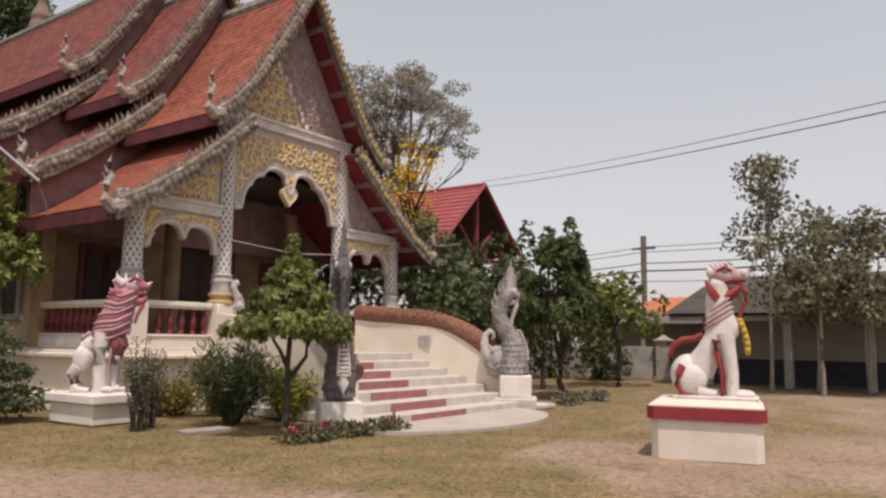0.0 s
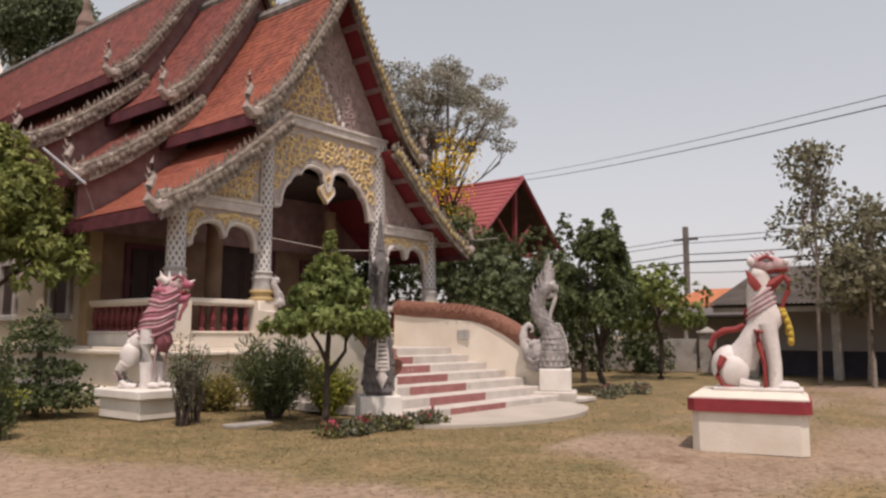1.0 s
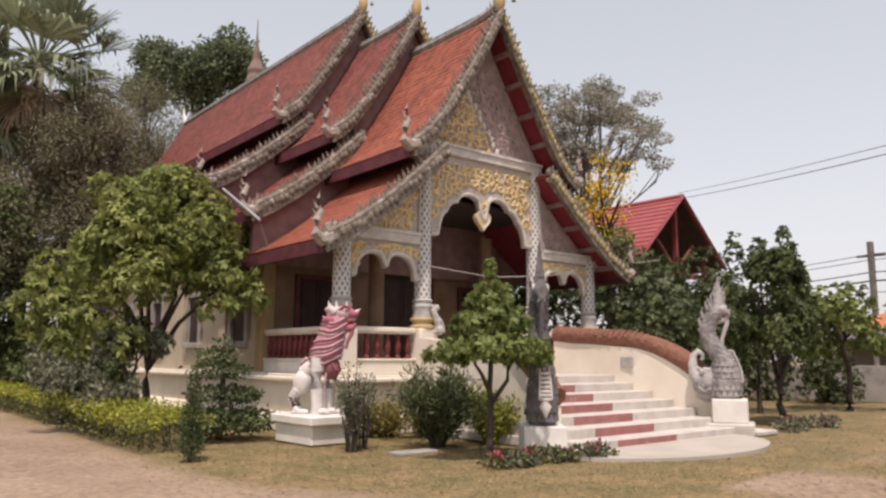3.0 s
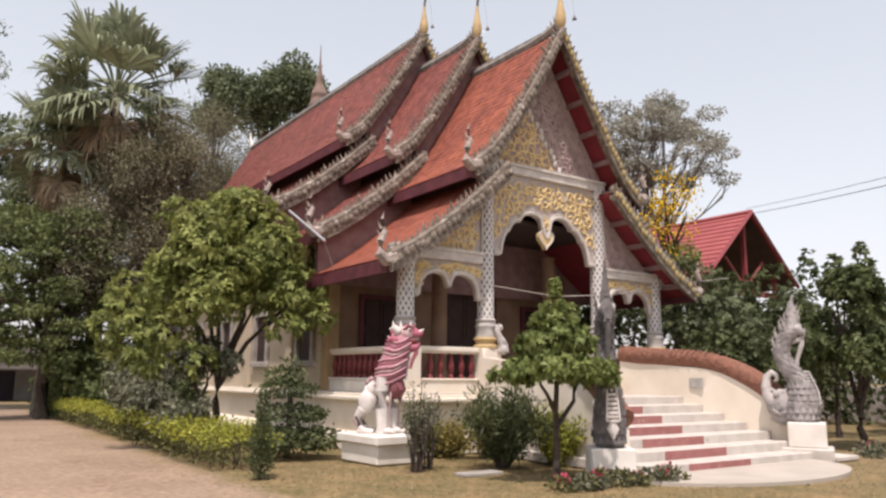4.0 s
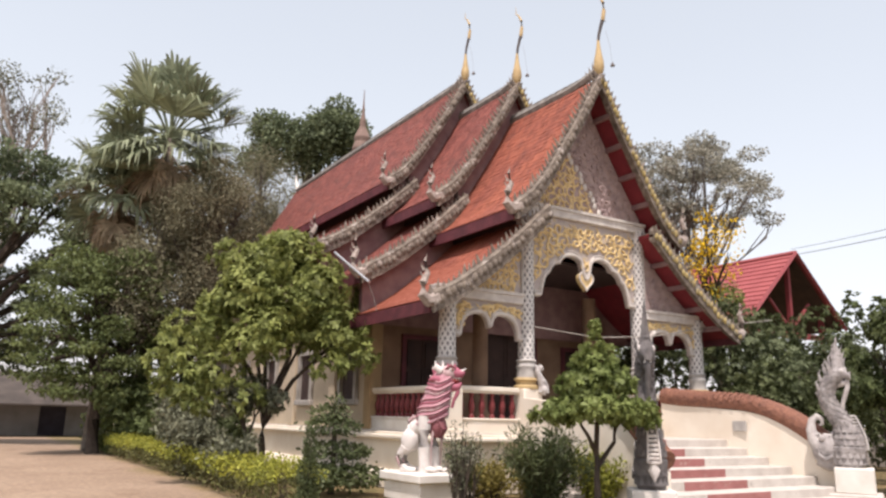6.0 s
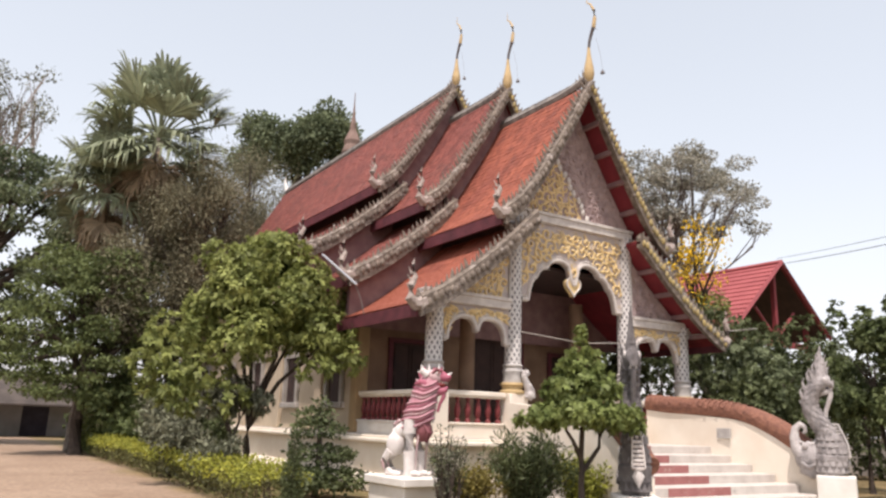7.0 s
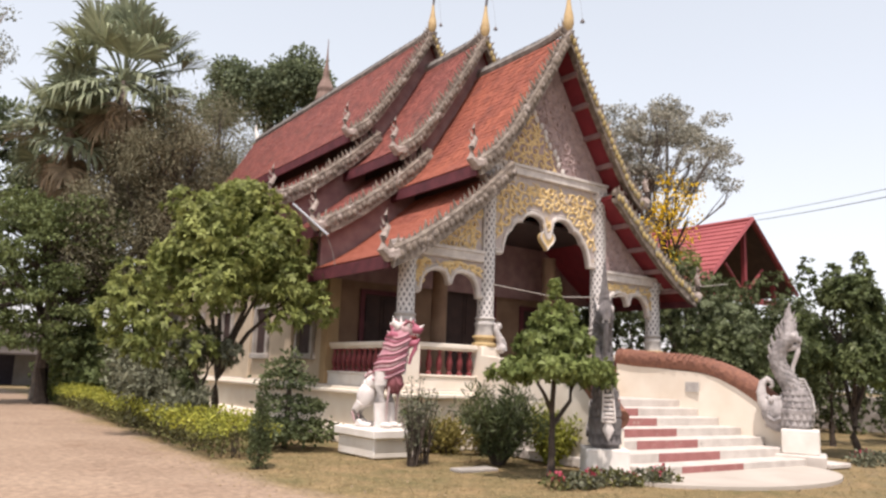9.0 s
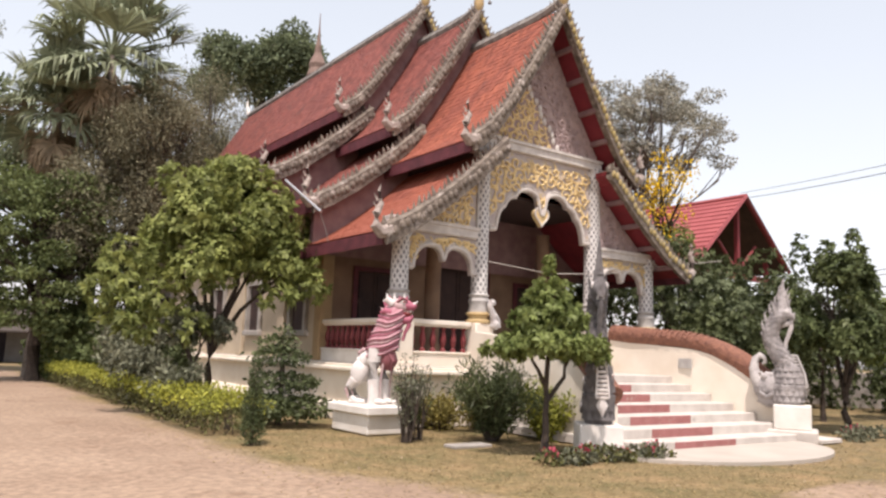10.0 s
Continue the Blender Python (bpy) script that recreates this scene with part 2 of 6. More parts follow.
M_DUSTLEAF = mat("dusty_olive_leaves", (0.235, 0.225, 0.14), (0.16, 0.155, 0.10), 0.8, 0.6, 0, island=0.45, thin=0.3)
M_PEDESTAL = mat("limewashed_pedestal", (0.70, 0.645, 0.56), (0.62, 0.55, 0.46), 2.5, 0.9, 0.2, 40, spots=(0.40, 0.35, 0.30), spot_scale=3.2, spot_at=0.62)
M_OCHRE = mat("ochre_moulding", (0.52, 0.39, 0.20), (0.42, 0.30, 0.15), 6, 0.6, 0.2, 40)
M_APRON = mat("pale_concrete_slab", (0.46, 0.415, 0.36), (0.38, 0.34, 0.29), 1.2, 0.9, 0.15, 60, spots=(0.42, 0.35, 0.27), spot_scale=1.2, spot_at=0.6)


# ---- mesh tools ----
class Shape:
    """Gathers points and faces of one mesh."""

    def __init__(self):
        self.v, self.f, self.m, self.uv = [], [], [], []

    def add(self, vs, fs, slot=0):
        o = len(self.v)
        self.v += [tuple(p) for p in vs]
        self.f += [tuple(i + o for i in f) for f in fs]
        self.m += [slot] * len(fs)
        return self

    def box(self, x0, x1, y0, y1, z0, z1, slot=0, bev=0.0, turn=None):
        b = min(bev, (x1 - x0) / 3, (y1 - y0) / 3, (z1 - z0) / 3)
        if b <= 0:
            vs = [(x, y, z) for z in (z0, z1) for x, y in ((x0, y0), (x1, y0), (x1, y1), (x0, y1))]
            fs = [(3, 2, 1, 0), (4, 5, 6, 7), (0, 1, 5, 4), (1, 2, 6, 5), (2, 3, 7, 6), (3, 0, 4, 7)]
        else:
            ring = lambda i, z: [(x0 + i, y0 + b, z), (x0 + b, y0 + i, z), (x1 - b, y0 + i, z), (x1 - i, y0 + b, z),
                                 (x1 - i, y1 - b, z), (x1 - b, y1 - i, z), (x0 + b, y1 - i, z), (x0 + i, y1 - b, z)]
            vs = ring(b, z0) + ring(0, z0 + b) + ring(0, z1 - b) + ring(b, z1)
            fs = [tuple(range(7, -1, -1)), tuple(range(24, 32))]
            fs += [(8 * k + i, 8 * k + (i + 1) % 8, 8 * k + 8 + (i + 1) % 8, 8 * k + 8 + i) for k in range(3) for i in range(8)]
        if turn is not None:
            vs = [turn @ Vector(p) for p in vs]
        return self.add(vs, fs, slot)

    def rings(self, rows, slot=0, caps=True, closed=True):
        n = len(rows[0])
        vs = [p for r in rows for p in r]
        fs = []
        for k in range(len(rows) - 1):
            for i in range(n if closed else n - 1):
                fs.append((k * n + i, k * n + (i + 1) % n, (k + 1) * n + (i + 1) % n, (k + 1) * n + i))
        if caps and closed:
            fs += [tuple(range(n - 1, -1, -1)), tuple(range((len(rows) - 1) * n, len(rows) * n))]
        return self.add(vs, fs, slot)

    def lathe(self, prof, cx, cy, n=16, slot=0):
        return self.rings([[(cx + r * math.cos(2 * math.pi * i / n), cy + r * math.sin(2 * math.pi * i / n), z) for i in range(n)] for r, z in prof], slot)

    def tube(self, path, rad, n=8, slot=0, up=Vector((0, 0, 1)), flat=1.0):
        """path: points; rad: radius, or one for each point; flat: width across the other way."""
        path = [Vector(p) for p in path]
        rad = [rad] * len(path) if isinstance(rad, (int, float)) else rad
        rows = []
        for k, p in enumerate(path):
            d = (path[min(k + 1, len(path) - 1)] - path[max(k - 1, 0)]).normalized()
            a = d.cross(up)
            a = a.normalized() if a.length > 1e-3 else Vector((1, 0, 0))
            b = a.cross(d).normalized()
            rows.append([p + (a * math.cos(2 * math.pi * i / n) * flat + b * math.sin(2 * math.pi * i / n)) * rad[k] for i in range(n)])
        return self.rings(rows, slot)

    def blob(self, c, r, slot=0, n=12, k=8, turn=None):
        rows = []
        for j in range(k + 1):
            th = math.pi * (0.03 + 0.94 * j / k)
            ring = [Vector((r[0] * math.sin(th) * math.cos(2 * math.pi * i / n), r[1] * math.sin(th) * math.sin(2 * math.pi * i / n), -r[2] * math.cos(th))) for i in range(n)]
            rows.append([Vector(c) + (turn @ p if turn is not None else p) for p in ring])
        return self.rings(rows, slot)

    def cone(self, base, tip, r, n=4, slot=0, flat=0.4, side=Vector((0, 1, 0))):
        base, tip = Vector(base), Vector(tip)
        d = (tip - base).normalized()
        a = d.cross(side)
        a = a.normalized() if a.length > 1e-3 else Vector((1, 0, 0))
        b = a.cross(d)
        vs = [base + a * r * math.cos(2 * math.pi * i / n) + b * r * flat * math.sin(2 * math.pi * i / n) for i in range(n)] + [tip]
        return self.add(vs, [tuple(range(n - 1, -1, -1))] + [(i, (i + 1) % n, n) for i in range(n)], slot)

    def slab(self, outline, axis, a, b, slot=0):
        """A flat outline (2D points, convex or not) made thick along x, y or z, from a to b."""
        put = {'x': lambda p, c: (c, p[0], p[1]), 'y': lambda p, c: (p[0], c, p[1]), 'z': lambda p, c: (p[0], p[1], c)}[axis]
        n = len(outline)
        vs = [put(p, a) for p in outline] + [put(p, b) for p in outline]
        return self.add(vs, [tuple(range(n)), tuple(range(2 * n - 1, n - 1, -1))] + [(i, i + n, (i + 1) % n + n, (i + 1) % n) for i in range(n)], slot)

    def mesh(self, name, mats, smooth=False):
        me = bpy.data.meshes.new(name)
        me.from_pydata(self.v, [], self.f)
        for m in (mats if isinstance(mats, (list, tuple)) else [mats]):
            me.materials.append(m)
        me.polygons.foreach_set("material_index", self.m)
        bm = bmesh.new()
        bm.from_mesh(me)
        bmesh.ops.recalc_face_normals(bm, faces=bm.faces)
        bm.to_mesh(me)
        bm.free()
        if smooth:
            me.polygons.foreach_set("use_smooth", [True] * len(me.polygons))
            me.set_sharp_from_angle(angle=radians(40))
        return me


def part(name, shape, material, parent=None, label="", smooth=False):
    me = shape if isinstance(shape, bpy.types.Mesh) else shape.mesh(name, material, smooth)
    ob = new(name, me)
    if parent is not None:
        ob.parent = parent
    if label:
        ob["label"] = label
    return ob


def thing(name, label, category, at=(0, 0, 0), group="", kind="", shape=None, material=None, smooth=False):
    ob = new(name) if shape is None else part(name, shape, material, smooth=smooth)
    ob.location = at
    return tagged(ob, label, category, group, kind)


def leaf_mesh(name, clumps, count, size, material, seed, droop=0.3, long=1.8, shell=0.55):
    """Leaves scattered through ellipsoid clumps (x, y, z, rx, ry, rz), denser near their surfaces; each leaf a bent blade of two faces."""
    g = np.random.default_rng(seed)
    cl = np.array(clumps, float)
    vol = (cl[:, 3] * cl[:, 4] * cl[:, 5]) ** (2 / 3)
    pick = g.choice(len(cl), count, p=vol / vol.sum())
    d = g.normal(size=(count, 3))
    d /= np.linalg.norm(d, axis=1)[:, None]
    r = shell + (1 - shell) * g.random(count) ** 0.5
    r *= 1 + 0.12 * g.normal(size=count)
    c = cl[pick, :3] + d * r[:, None] * cl[pick, 3:]
    out = d + 0.9 * g.normal(size=(count, 3))
    out[:, 2] -= droop
    out /= np.linalg.norm(out, axis=1)[:, None]
    nn = g.normal(size=(count, 3)) * 0.7 + d * 0.6 + np.array([0, 0, 0.7])
    s = np.cross(out, nn)
    s /= np.linalg.norm(s, axis=1)[:, None] + 1e-9
    nn = np.cross(s, out)
    L = size * (0.7 + 0.6 * g.random(count))[:, None]
    w = L / long * 0.5
    tip = c + out * L - nn * L * 0.12
    mid = c + out * L * 0.5
    v = np.stack([c, mid + s * w, tip, mid - s * w], 1).reshape(-1, 3)
    me = bpy.data.meshes.new(name)
    me.vertices.add(4 * count)
    me.vertices.foreach_set("co", v.ravel())
    me.loops.add(4 * count)
    me.loops.foreach_set("vertex_index", np.arange(4 * count))
    me.polygons.add(count)
    me.polygons.foreach_set("loop_start", np.arange(count) * 4)
    me.materials.append(material)
    me.update(calc_edges=True)
    return me


def tuft_mesh(name, clumps, tufts, per, size, material, seed, long=2.6, spread=0.9, lift=0.25):
    """Whorls of leaves at twig ends over the upper and outer faces of ellipsoid clumps: each whorl a rosette of bent blades about its twig."""
    g = np.random.default_rng(seed)
    cl = np.array(clumps, float)
    area = (cl[:, 3] * cl[:, 4] * cl[:, 5]) ** (2 / 3)
    pick = g.choice(len(cl), tufts, p=area / area.sum())
    d = g.normal(size=(tufts, 3))
    d[:, 2] = np.where(d[:, 2] < -0.3, d[:, 2] * 0.5, d[:, 2])
    d /= np.linalg.norm(d, axis=1)[:, None]
    c = cl[pick, :3] + d * cl[pick, 3:] * (0.62 + 0.42 * g.random(tufts) ** 0.6)[:, None]
    twig = d + np.array([0, 0, lift]) + 0.35 * g.normal(size=(tufts, 3))
    twig /= np.linalg.norm(twig, axis=1)[:, None]
    tone = size * (0.75 + 0.5 * g.random(tufts))
    n = tufts * per
    t = np.repeat(twig, per, 0)
    o = np.repeat(c, per, 0) - t * (np.repeat(tone, per) * 0.35 * g.random(n))[:, None]
    r = g.normal(size=(n, 3))
    r -= t * (r * t).sum(1)[:, None]
    r /= np.linalg.norm(r, axis=1)[:, None] + 1e-9
    out = r * spread + t * (0.15 + 0.8 * g.random(n))[:, None] + np.array([0, 0, -0.18])
    out /= np.linalg.norm(out, axis=1)[:, None]
    s = np.cross(out, t)
    s /= np.linalg.norm(s, axis=1)[:, None] + 1e-9
    nn = np.cross(s, out)
    L = (np.repeat(tone, per) * (0.7 + 0.5 * g.random(n)))[:, None]
    w = L / long * 0.5
    mid = o + out * L * 0.5 + nn * L * 0.06
    tip = o + out * L - nn * L * 0.10 - np.array([0, 0, 0.12]) * L
    v = np.stack([o, mid + s * w, tip, mid - s * w], 1).reshape(-1, 3)
    me = bpy.data.meshes.new(name)
    me.vertices.add(4 * n)
    me.vertices.foreach_set("co", v.ravel())
    me.loops.add(4 * n)
    me.loops.foreach_set("vertex_index", np.arange(4 * n))
    me.polygons.add(n)
    me.polygons.foreach_set("loop_start", np.arange(n) * 4)
    me.materials.append(material)
    me.update(calc_edges=True)
    return me


def limbs(shape, base, height, rad, ends, seed, n=8, slot=0, lean=0.05, forks=(3, 4, 5)):
    """A tapered trunk with a limb to each of ends, and twigs off the limbs."""
    g = random.Random(seed)
    base = Vector(base)
    top = base + Vector((g.uniform(-lean, lean) * height, g.uniform(-lean, lean) * height, height))
    path = [base.lerp(top, k / 5) + Vector((g.uniform(-1, 1), g.uniform(-1, 1), 0)) * rad * 0.4 * (k > 0) for k in range(6)]
    shape.tube([path[0] - Vector((0, 0, 0.05)), path[0] + Vector((0, 0, 0.02))] + path[1:], [rad * 1.5, rad * 1.15] + [rad * (1 - 0.09 * k) for k in range(1, 6)], n, slot)
    for e in ends:
        e = Vector(e)
        start = path[g.choice(forks)] if len(ends) > 3 else path[5]
        m1 = start.lerp(e, 0.4) + Vector((g.uniform(-1, 1), g.uniform(-1, 1), g.uniform(0, 1))) * (e - start).length * 0.12
        m2 = start.lerp(e, 0.75) + Vector((g.uniform(-1, 1), g.uniform(-1, 1), g.uniform(-0.3, 1))) * (e - start).length * 0.1
        shape.tube([start, m1, m2, e], [rad * 0.62, rad * 0.45, rad * 0.28, rad * 0.1], max(5, n - 2), slot)
        for _ in range(3):
            t = e + Vector((g.uniform(-1, 1), g.uniform(-1, 1), g.uniform(-0.3, 0.6))) * min((e - start).length * 0.3, 0.5)
            shape.tube([m1.lerp(m2, g.random()), m2.lerp(t, 0.5), t], [rad * 0.24, rad * 0.15, rad * 0.05], 4, slot)
    return shape


# ---- plan ----
XC, YF = 12.82, 13.9           # the temple's axis and the plane of its front columns
COLX = (8.70, 10.93, 14.71, 16.94)
FLOOR = 1.2

# ---- ground ----
def cover(x, y):
    """How much grass lies at a place: 0 bare earth, 1 full."""
    edge = 4.4 + max(0, 10 - y) * 0.28 + 0.5 * noise.noise((x * 0.3, y * 0.3, 0)) + 0.25 * noise.noise((x * 1.1, y * 1.1, 3))
    g = 1 / (1 + math.exp(-(x - edge) * 3.0))
    dry = 0.62 + 0.38 / (1 + math.exp((x - 10.5 - 0.5 * noise.noise((x * 0.4, y * 0.4, 7))) * 1.1)) if y < 9 else 1.0
    if y < 5.4:
        g *= max(0.0, min(1.0, 0.66 + 1.4 * noise.noise((x * 0.35, y * 0.5, 5)) - 0.16 * (4.5 - y)))
    return g * dry


def build_ground():
    xs = [-600, -200, -80, -40, -20, -10] + [-6 + 0.3 * i for i in range(137)] + [38, 45, 60, 90, 160, 300, 700]
    ys = [-600, -200, -60, -20, -8] + [-4 + 0.3 * i for i in range(150)] + [45, 60, 90, 160, 300, 700]
    s = Shape()
    vs, val = [], []
    for y in ys:
        for x in xs:
            near = -6 <= x <= 35 and -4 <= y <= 41
            vs.append((x, y, 0.03 * noise.noise((x * 0.5, y * 0.5, 2)) + 0.012 * noise.noise((x * 1.7, y * 1.7, 4)) - 0.02 if near else -0.02))
            val.append(cover(x, y) if near else (0.6 if x > 4 else 0.15))
    n = len(xs)
    s.add(vs, [(j * n + i, j * n + i + 1, (j + 1) * n + i + 1, (j + 1) * n + i) for j in range(len(ys) - 1) for i in range(n - 1)])
    m = mat("bare_earth", (0.315, 0.230, 0.162), (0.25, 0.176, 0.122), 0.5, 0.95, 0.4, 18, spots=(0.19, 0.12, 0.078), spot_scale=0.9, spot_at=0.56)
    nt = m.node_tree
    nd, ln = nt.nodes, nt.links.new
    p = nd["Principled BSDF"]
    base = p.inputs["Base Color"].links[0].from_socket
    at = nd.new("ShaderNodeAttribute")
    at.attribute_name = "grass"
    co = nd.new("ShaderNodeTexCoord")
    nz = nd.new("ShaderNodeTexNoise")
    nz.inputs["Scale"].default_value, nz.inputs["Detail"].default_value, nz.inputs["Roughness"].default_value = 2.2, 10, 0.75
    ln(co.outputs["Object"], nz.inputs["Vector"])
    ad = nd.new("ShaderNodeMath")
    ad.operation = 'ADD'
    ln(at.outputs["Fac"], ad.inputs[0])
    ln(nz.outputs["Fac"], ad.inputs[1])
    rp = nd.new("ShaderNodeMapRange")
    rp.inputs[1].default_value, rp.inputs[2].default_value = 0.72, 1.15
    ln(ad.outputs[0], rp.inputs[0])
    n2 = nd.new("ShaderNodeTexNoise")
    n2.inputs["Scale"].default_value, n2.inputs["Detail"].default_value = 1.1, 10
    n2.inputs["Roughness"].default_value = 0.7
    ln(co.outputs["Object"], n2.inputs["Vector"])
    cr = nd.new("ShaderNodeValToRGB")
    cr.color_ramp.elements[0].position, cr.color_ramp.elements[1].position = 0.36, 0.66
    cr.color_ramp.elements[0].color, cr.color_ramp.elements[1].color = (0.125, 0.108, 0.045, 1), (0.265, 0.182, 0.092, 1)
    ln(n2.outputs["Fac"], cr.inputs[0])
    mx = nd.new("ShaderNodeMix")
    mx.data_type = 'RGBA'
    ln(rp.outputs[0], mx.inputs[0])
    ln(base, mx.inputs[6])
    ln(cr.outputs[0], mx.inputs[7])
    n4 = nd.new("ShaderNodeTexNoise")
    n4.inputs["Scale"].default_value, n4.inputs["Detail"].default_value, n4.inputs["Roughness"].default_value = 9.0, 8, 0.7
    ln(co.outputs["Object"], n4.inputs["Vector"])
    m4 = nd.new("ShaderNodeMapRange")
    m4.inputs[1].default_value, m4.inputs[2].default_value, m4.inputs[3].default_value, m4.inputs[4].default_value = 0.34, 0.66, 0.68, 1.28
    ln(n4.outputs["Fac"], m4.inputs[0])
    h4 = nd.new("ShaderNodeHueSaturation")
    ln(m4.outputs[0], h4.inputs["Value"])
    ln(mx.outputs[2], h4.inputs["Color"])
    ln(h4.outputs[0], p.inputs["Base Color"])
    me = s.mesh("ground", m, True)
    a = me.attributes.new("grass", 'FLOAT', 'POINT')
    a.data.foreach_set("value", val)
    tagged(part("ground", me, None), "bare sandy earth with patches of short dry grass", "ground", kind="structure")


build_ground()

# ---- temple ----
temple = thing("temple", "Lanna temple hall with tiered orange tile roofs and gilded gable", "temple", (XC, YF, 0))
UP = [(0.0, 10.42), (0.32, 9.80), (0.67, 9.18), (1.33, 8.10), (1.95, 7.16), (2.35, 6.68), (2.78, 6.36)]
LOW = [(1.80, 6.46), (2.8, 5.52), (3.72, 4.76), (4.45, 4.26), (4.98, 3.98)]
TIERS = [(-0.72, 3.3, 0.0), (2.82, 6.45, 1.12), (5.72, 21.3, 2.34)]   # from, to (behind the front columns), lift


def at_half(prof, h):
    for (a, za), (b, zb) in zip(prof, prof[1:]):
        if h <= b:
            return za + (zb - za) * (h - a) / (b - a)
    (a, za), (b, zb) = prof[-2:]
    return zb + (zb - za) / (b - a) * (h - b)


def along(prof, step):
    """Points at even steps down a roof's slope: half width, height."""
    fine = []
    for i in range(241):
        h = prof[0][0] + (prof[-1][0] - prof[0][0]) * i / 240
        zs = [at_half(prof, min(max(h + d, prof[0][0]), prof[-1][0])) for d in (-0.12, -0.06, 0, 0.06, 0.12)]
        fine.append((h, sum(zs) / 5))
    out, run = [fine[0]], 0.0
    for p, q in zip(fine, fine[1:]):
        run += math.dist(p, q)
        if run >= step:
            out.append(q)
            run = 0.0
    return out


def tile_shape():
    """One flat roof tile with a rounded lower end, its length down the slope along -z."""
    s = Shape()
    w, l, t = 0.074, 0.25, 0.014
    out = [(-w, 0), (w, 0), (w, -l * 0.72), (w * 0.55, -l * 0.95), (-w * 0.55, -l * 0.95), (-w, -l * 0.72)]
    s.slab(out, 'y', -t / 2, t / 2)
    return s


def roof_tiles(shape, prof, y0, y1, lift, side, skip=None):
    """Courses of overlapping tiles down one slope; skip collects the poses of tiles that are built singly."""
    base = tile_shape()
    g = random.Random(int(y0 * 100) + side)
    rows = along(prof, 0.165)
    n = max(1, int((y1 - y0) / 0.152))
    for k in range(len(rows) - 1):
        (h, z), (h2, z2) = rows[k], rows[k + 1]
        down = Vector((side * (h2 - h), 0, z2 - z)).normalized()
        nor = Vector((0, 1, 0)).cross(down) * (-side)
        nor = nor if nor.z > 0 else -nor
        acr = down.cross(nor)
        for i in range(n):
            y = y0 + 0.076 + i * 0.152 + (0.076 if k % 2 else 0) + g.uniform(-0.005, 0.005)
            if y > y1:
                continue
            o = Vector((side * h, y, z + lift)) + nor * (0.03 + g.uniform(-0.003, 0.006))
            tilt = nor * 0.05
            dd = (down + tilt).normalized()
            nn = acr.cross(dd)
            nn = nn if nn.z > 0 else -nn
            m = Matrix((acr, -nn, -dd)).transposed().to_4x4()
            m.translation = o
            if skip is not None and len(skip) < 300 and k >= len(rows) - 13:
                skip.append(m)
            else:
                shape.add([m @ Vector(p) for p in base.v], base.f)


single_tiles = []


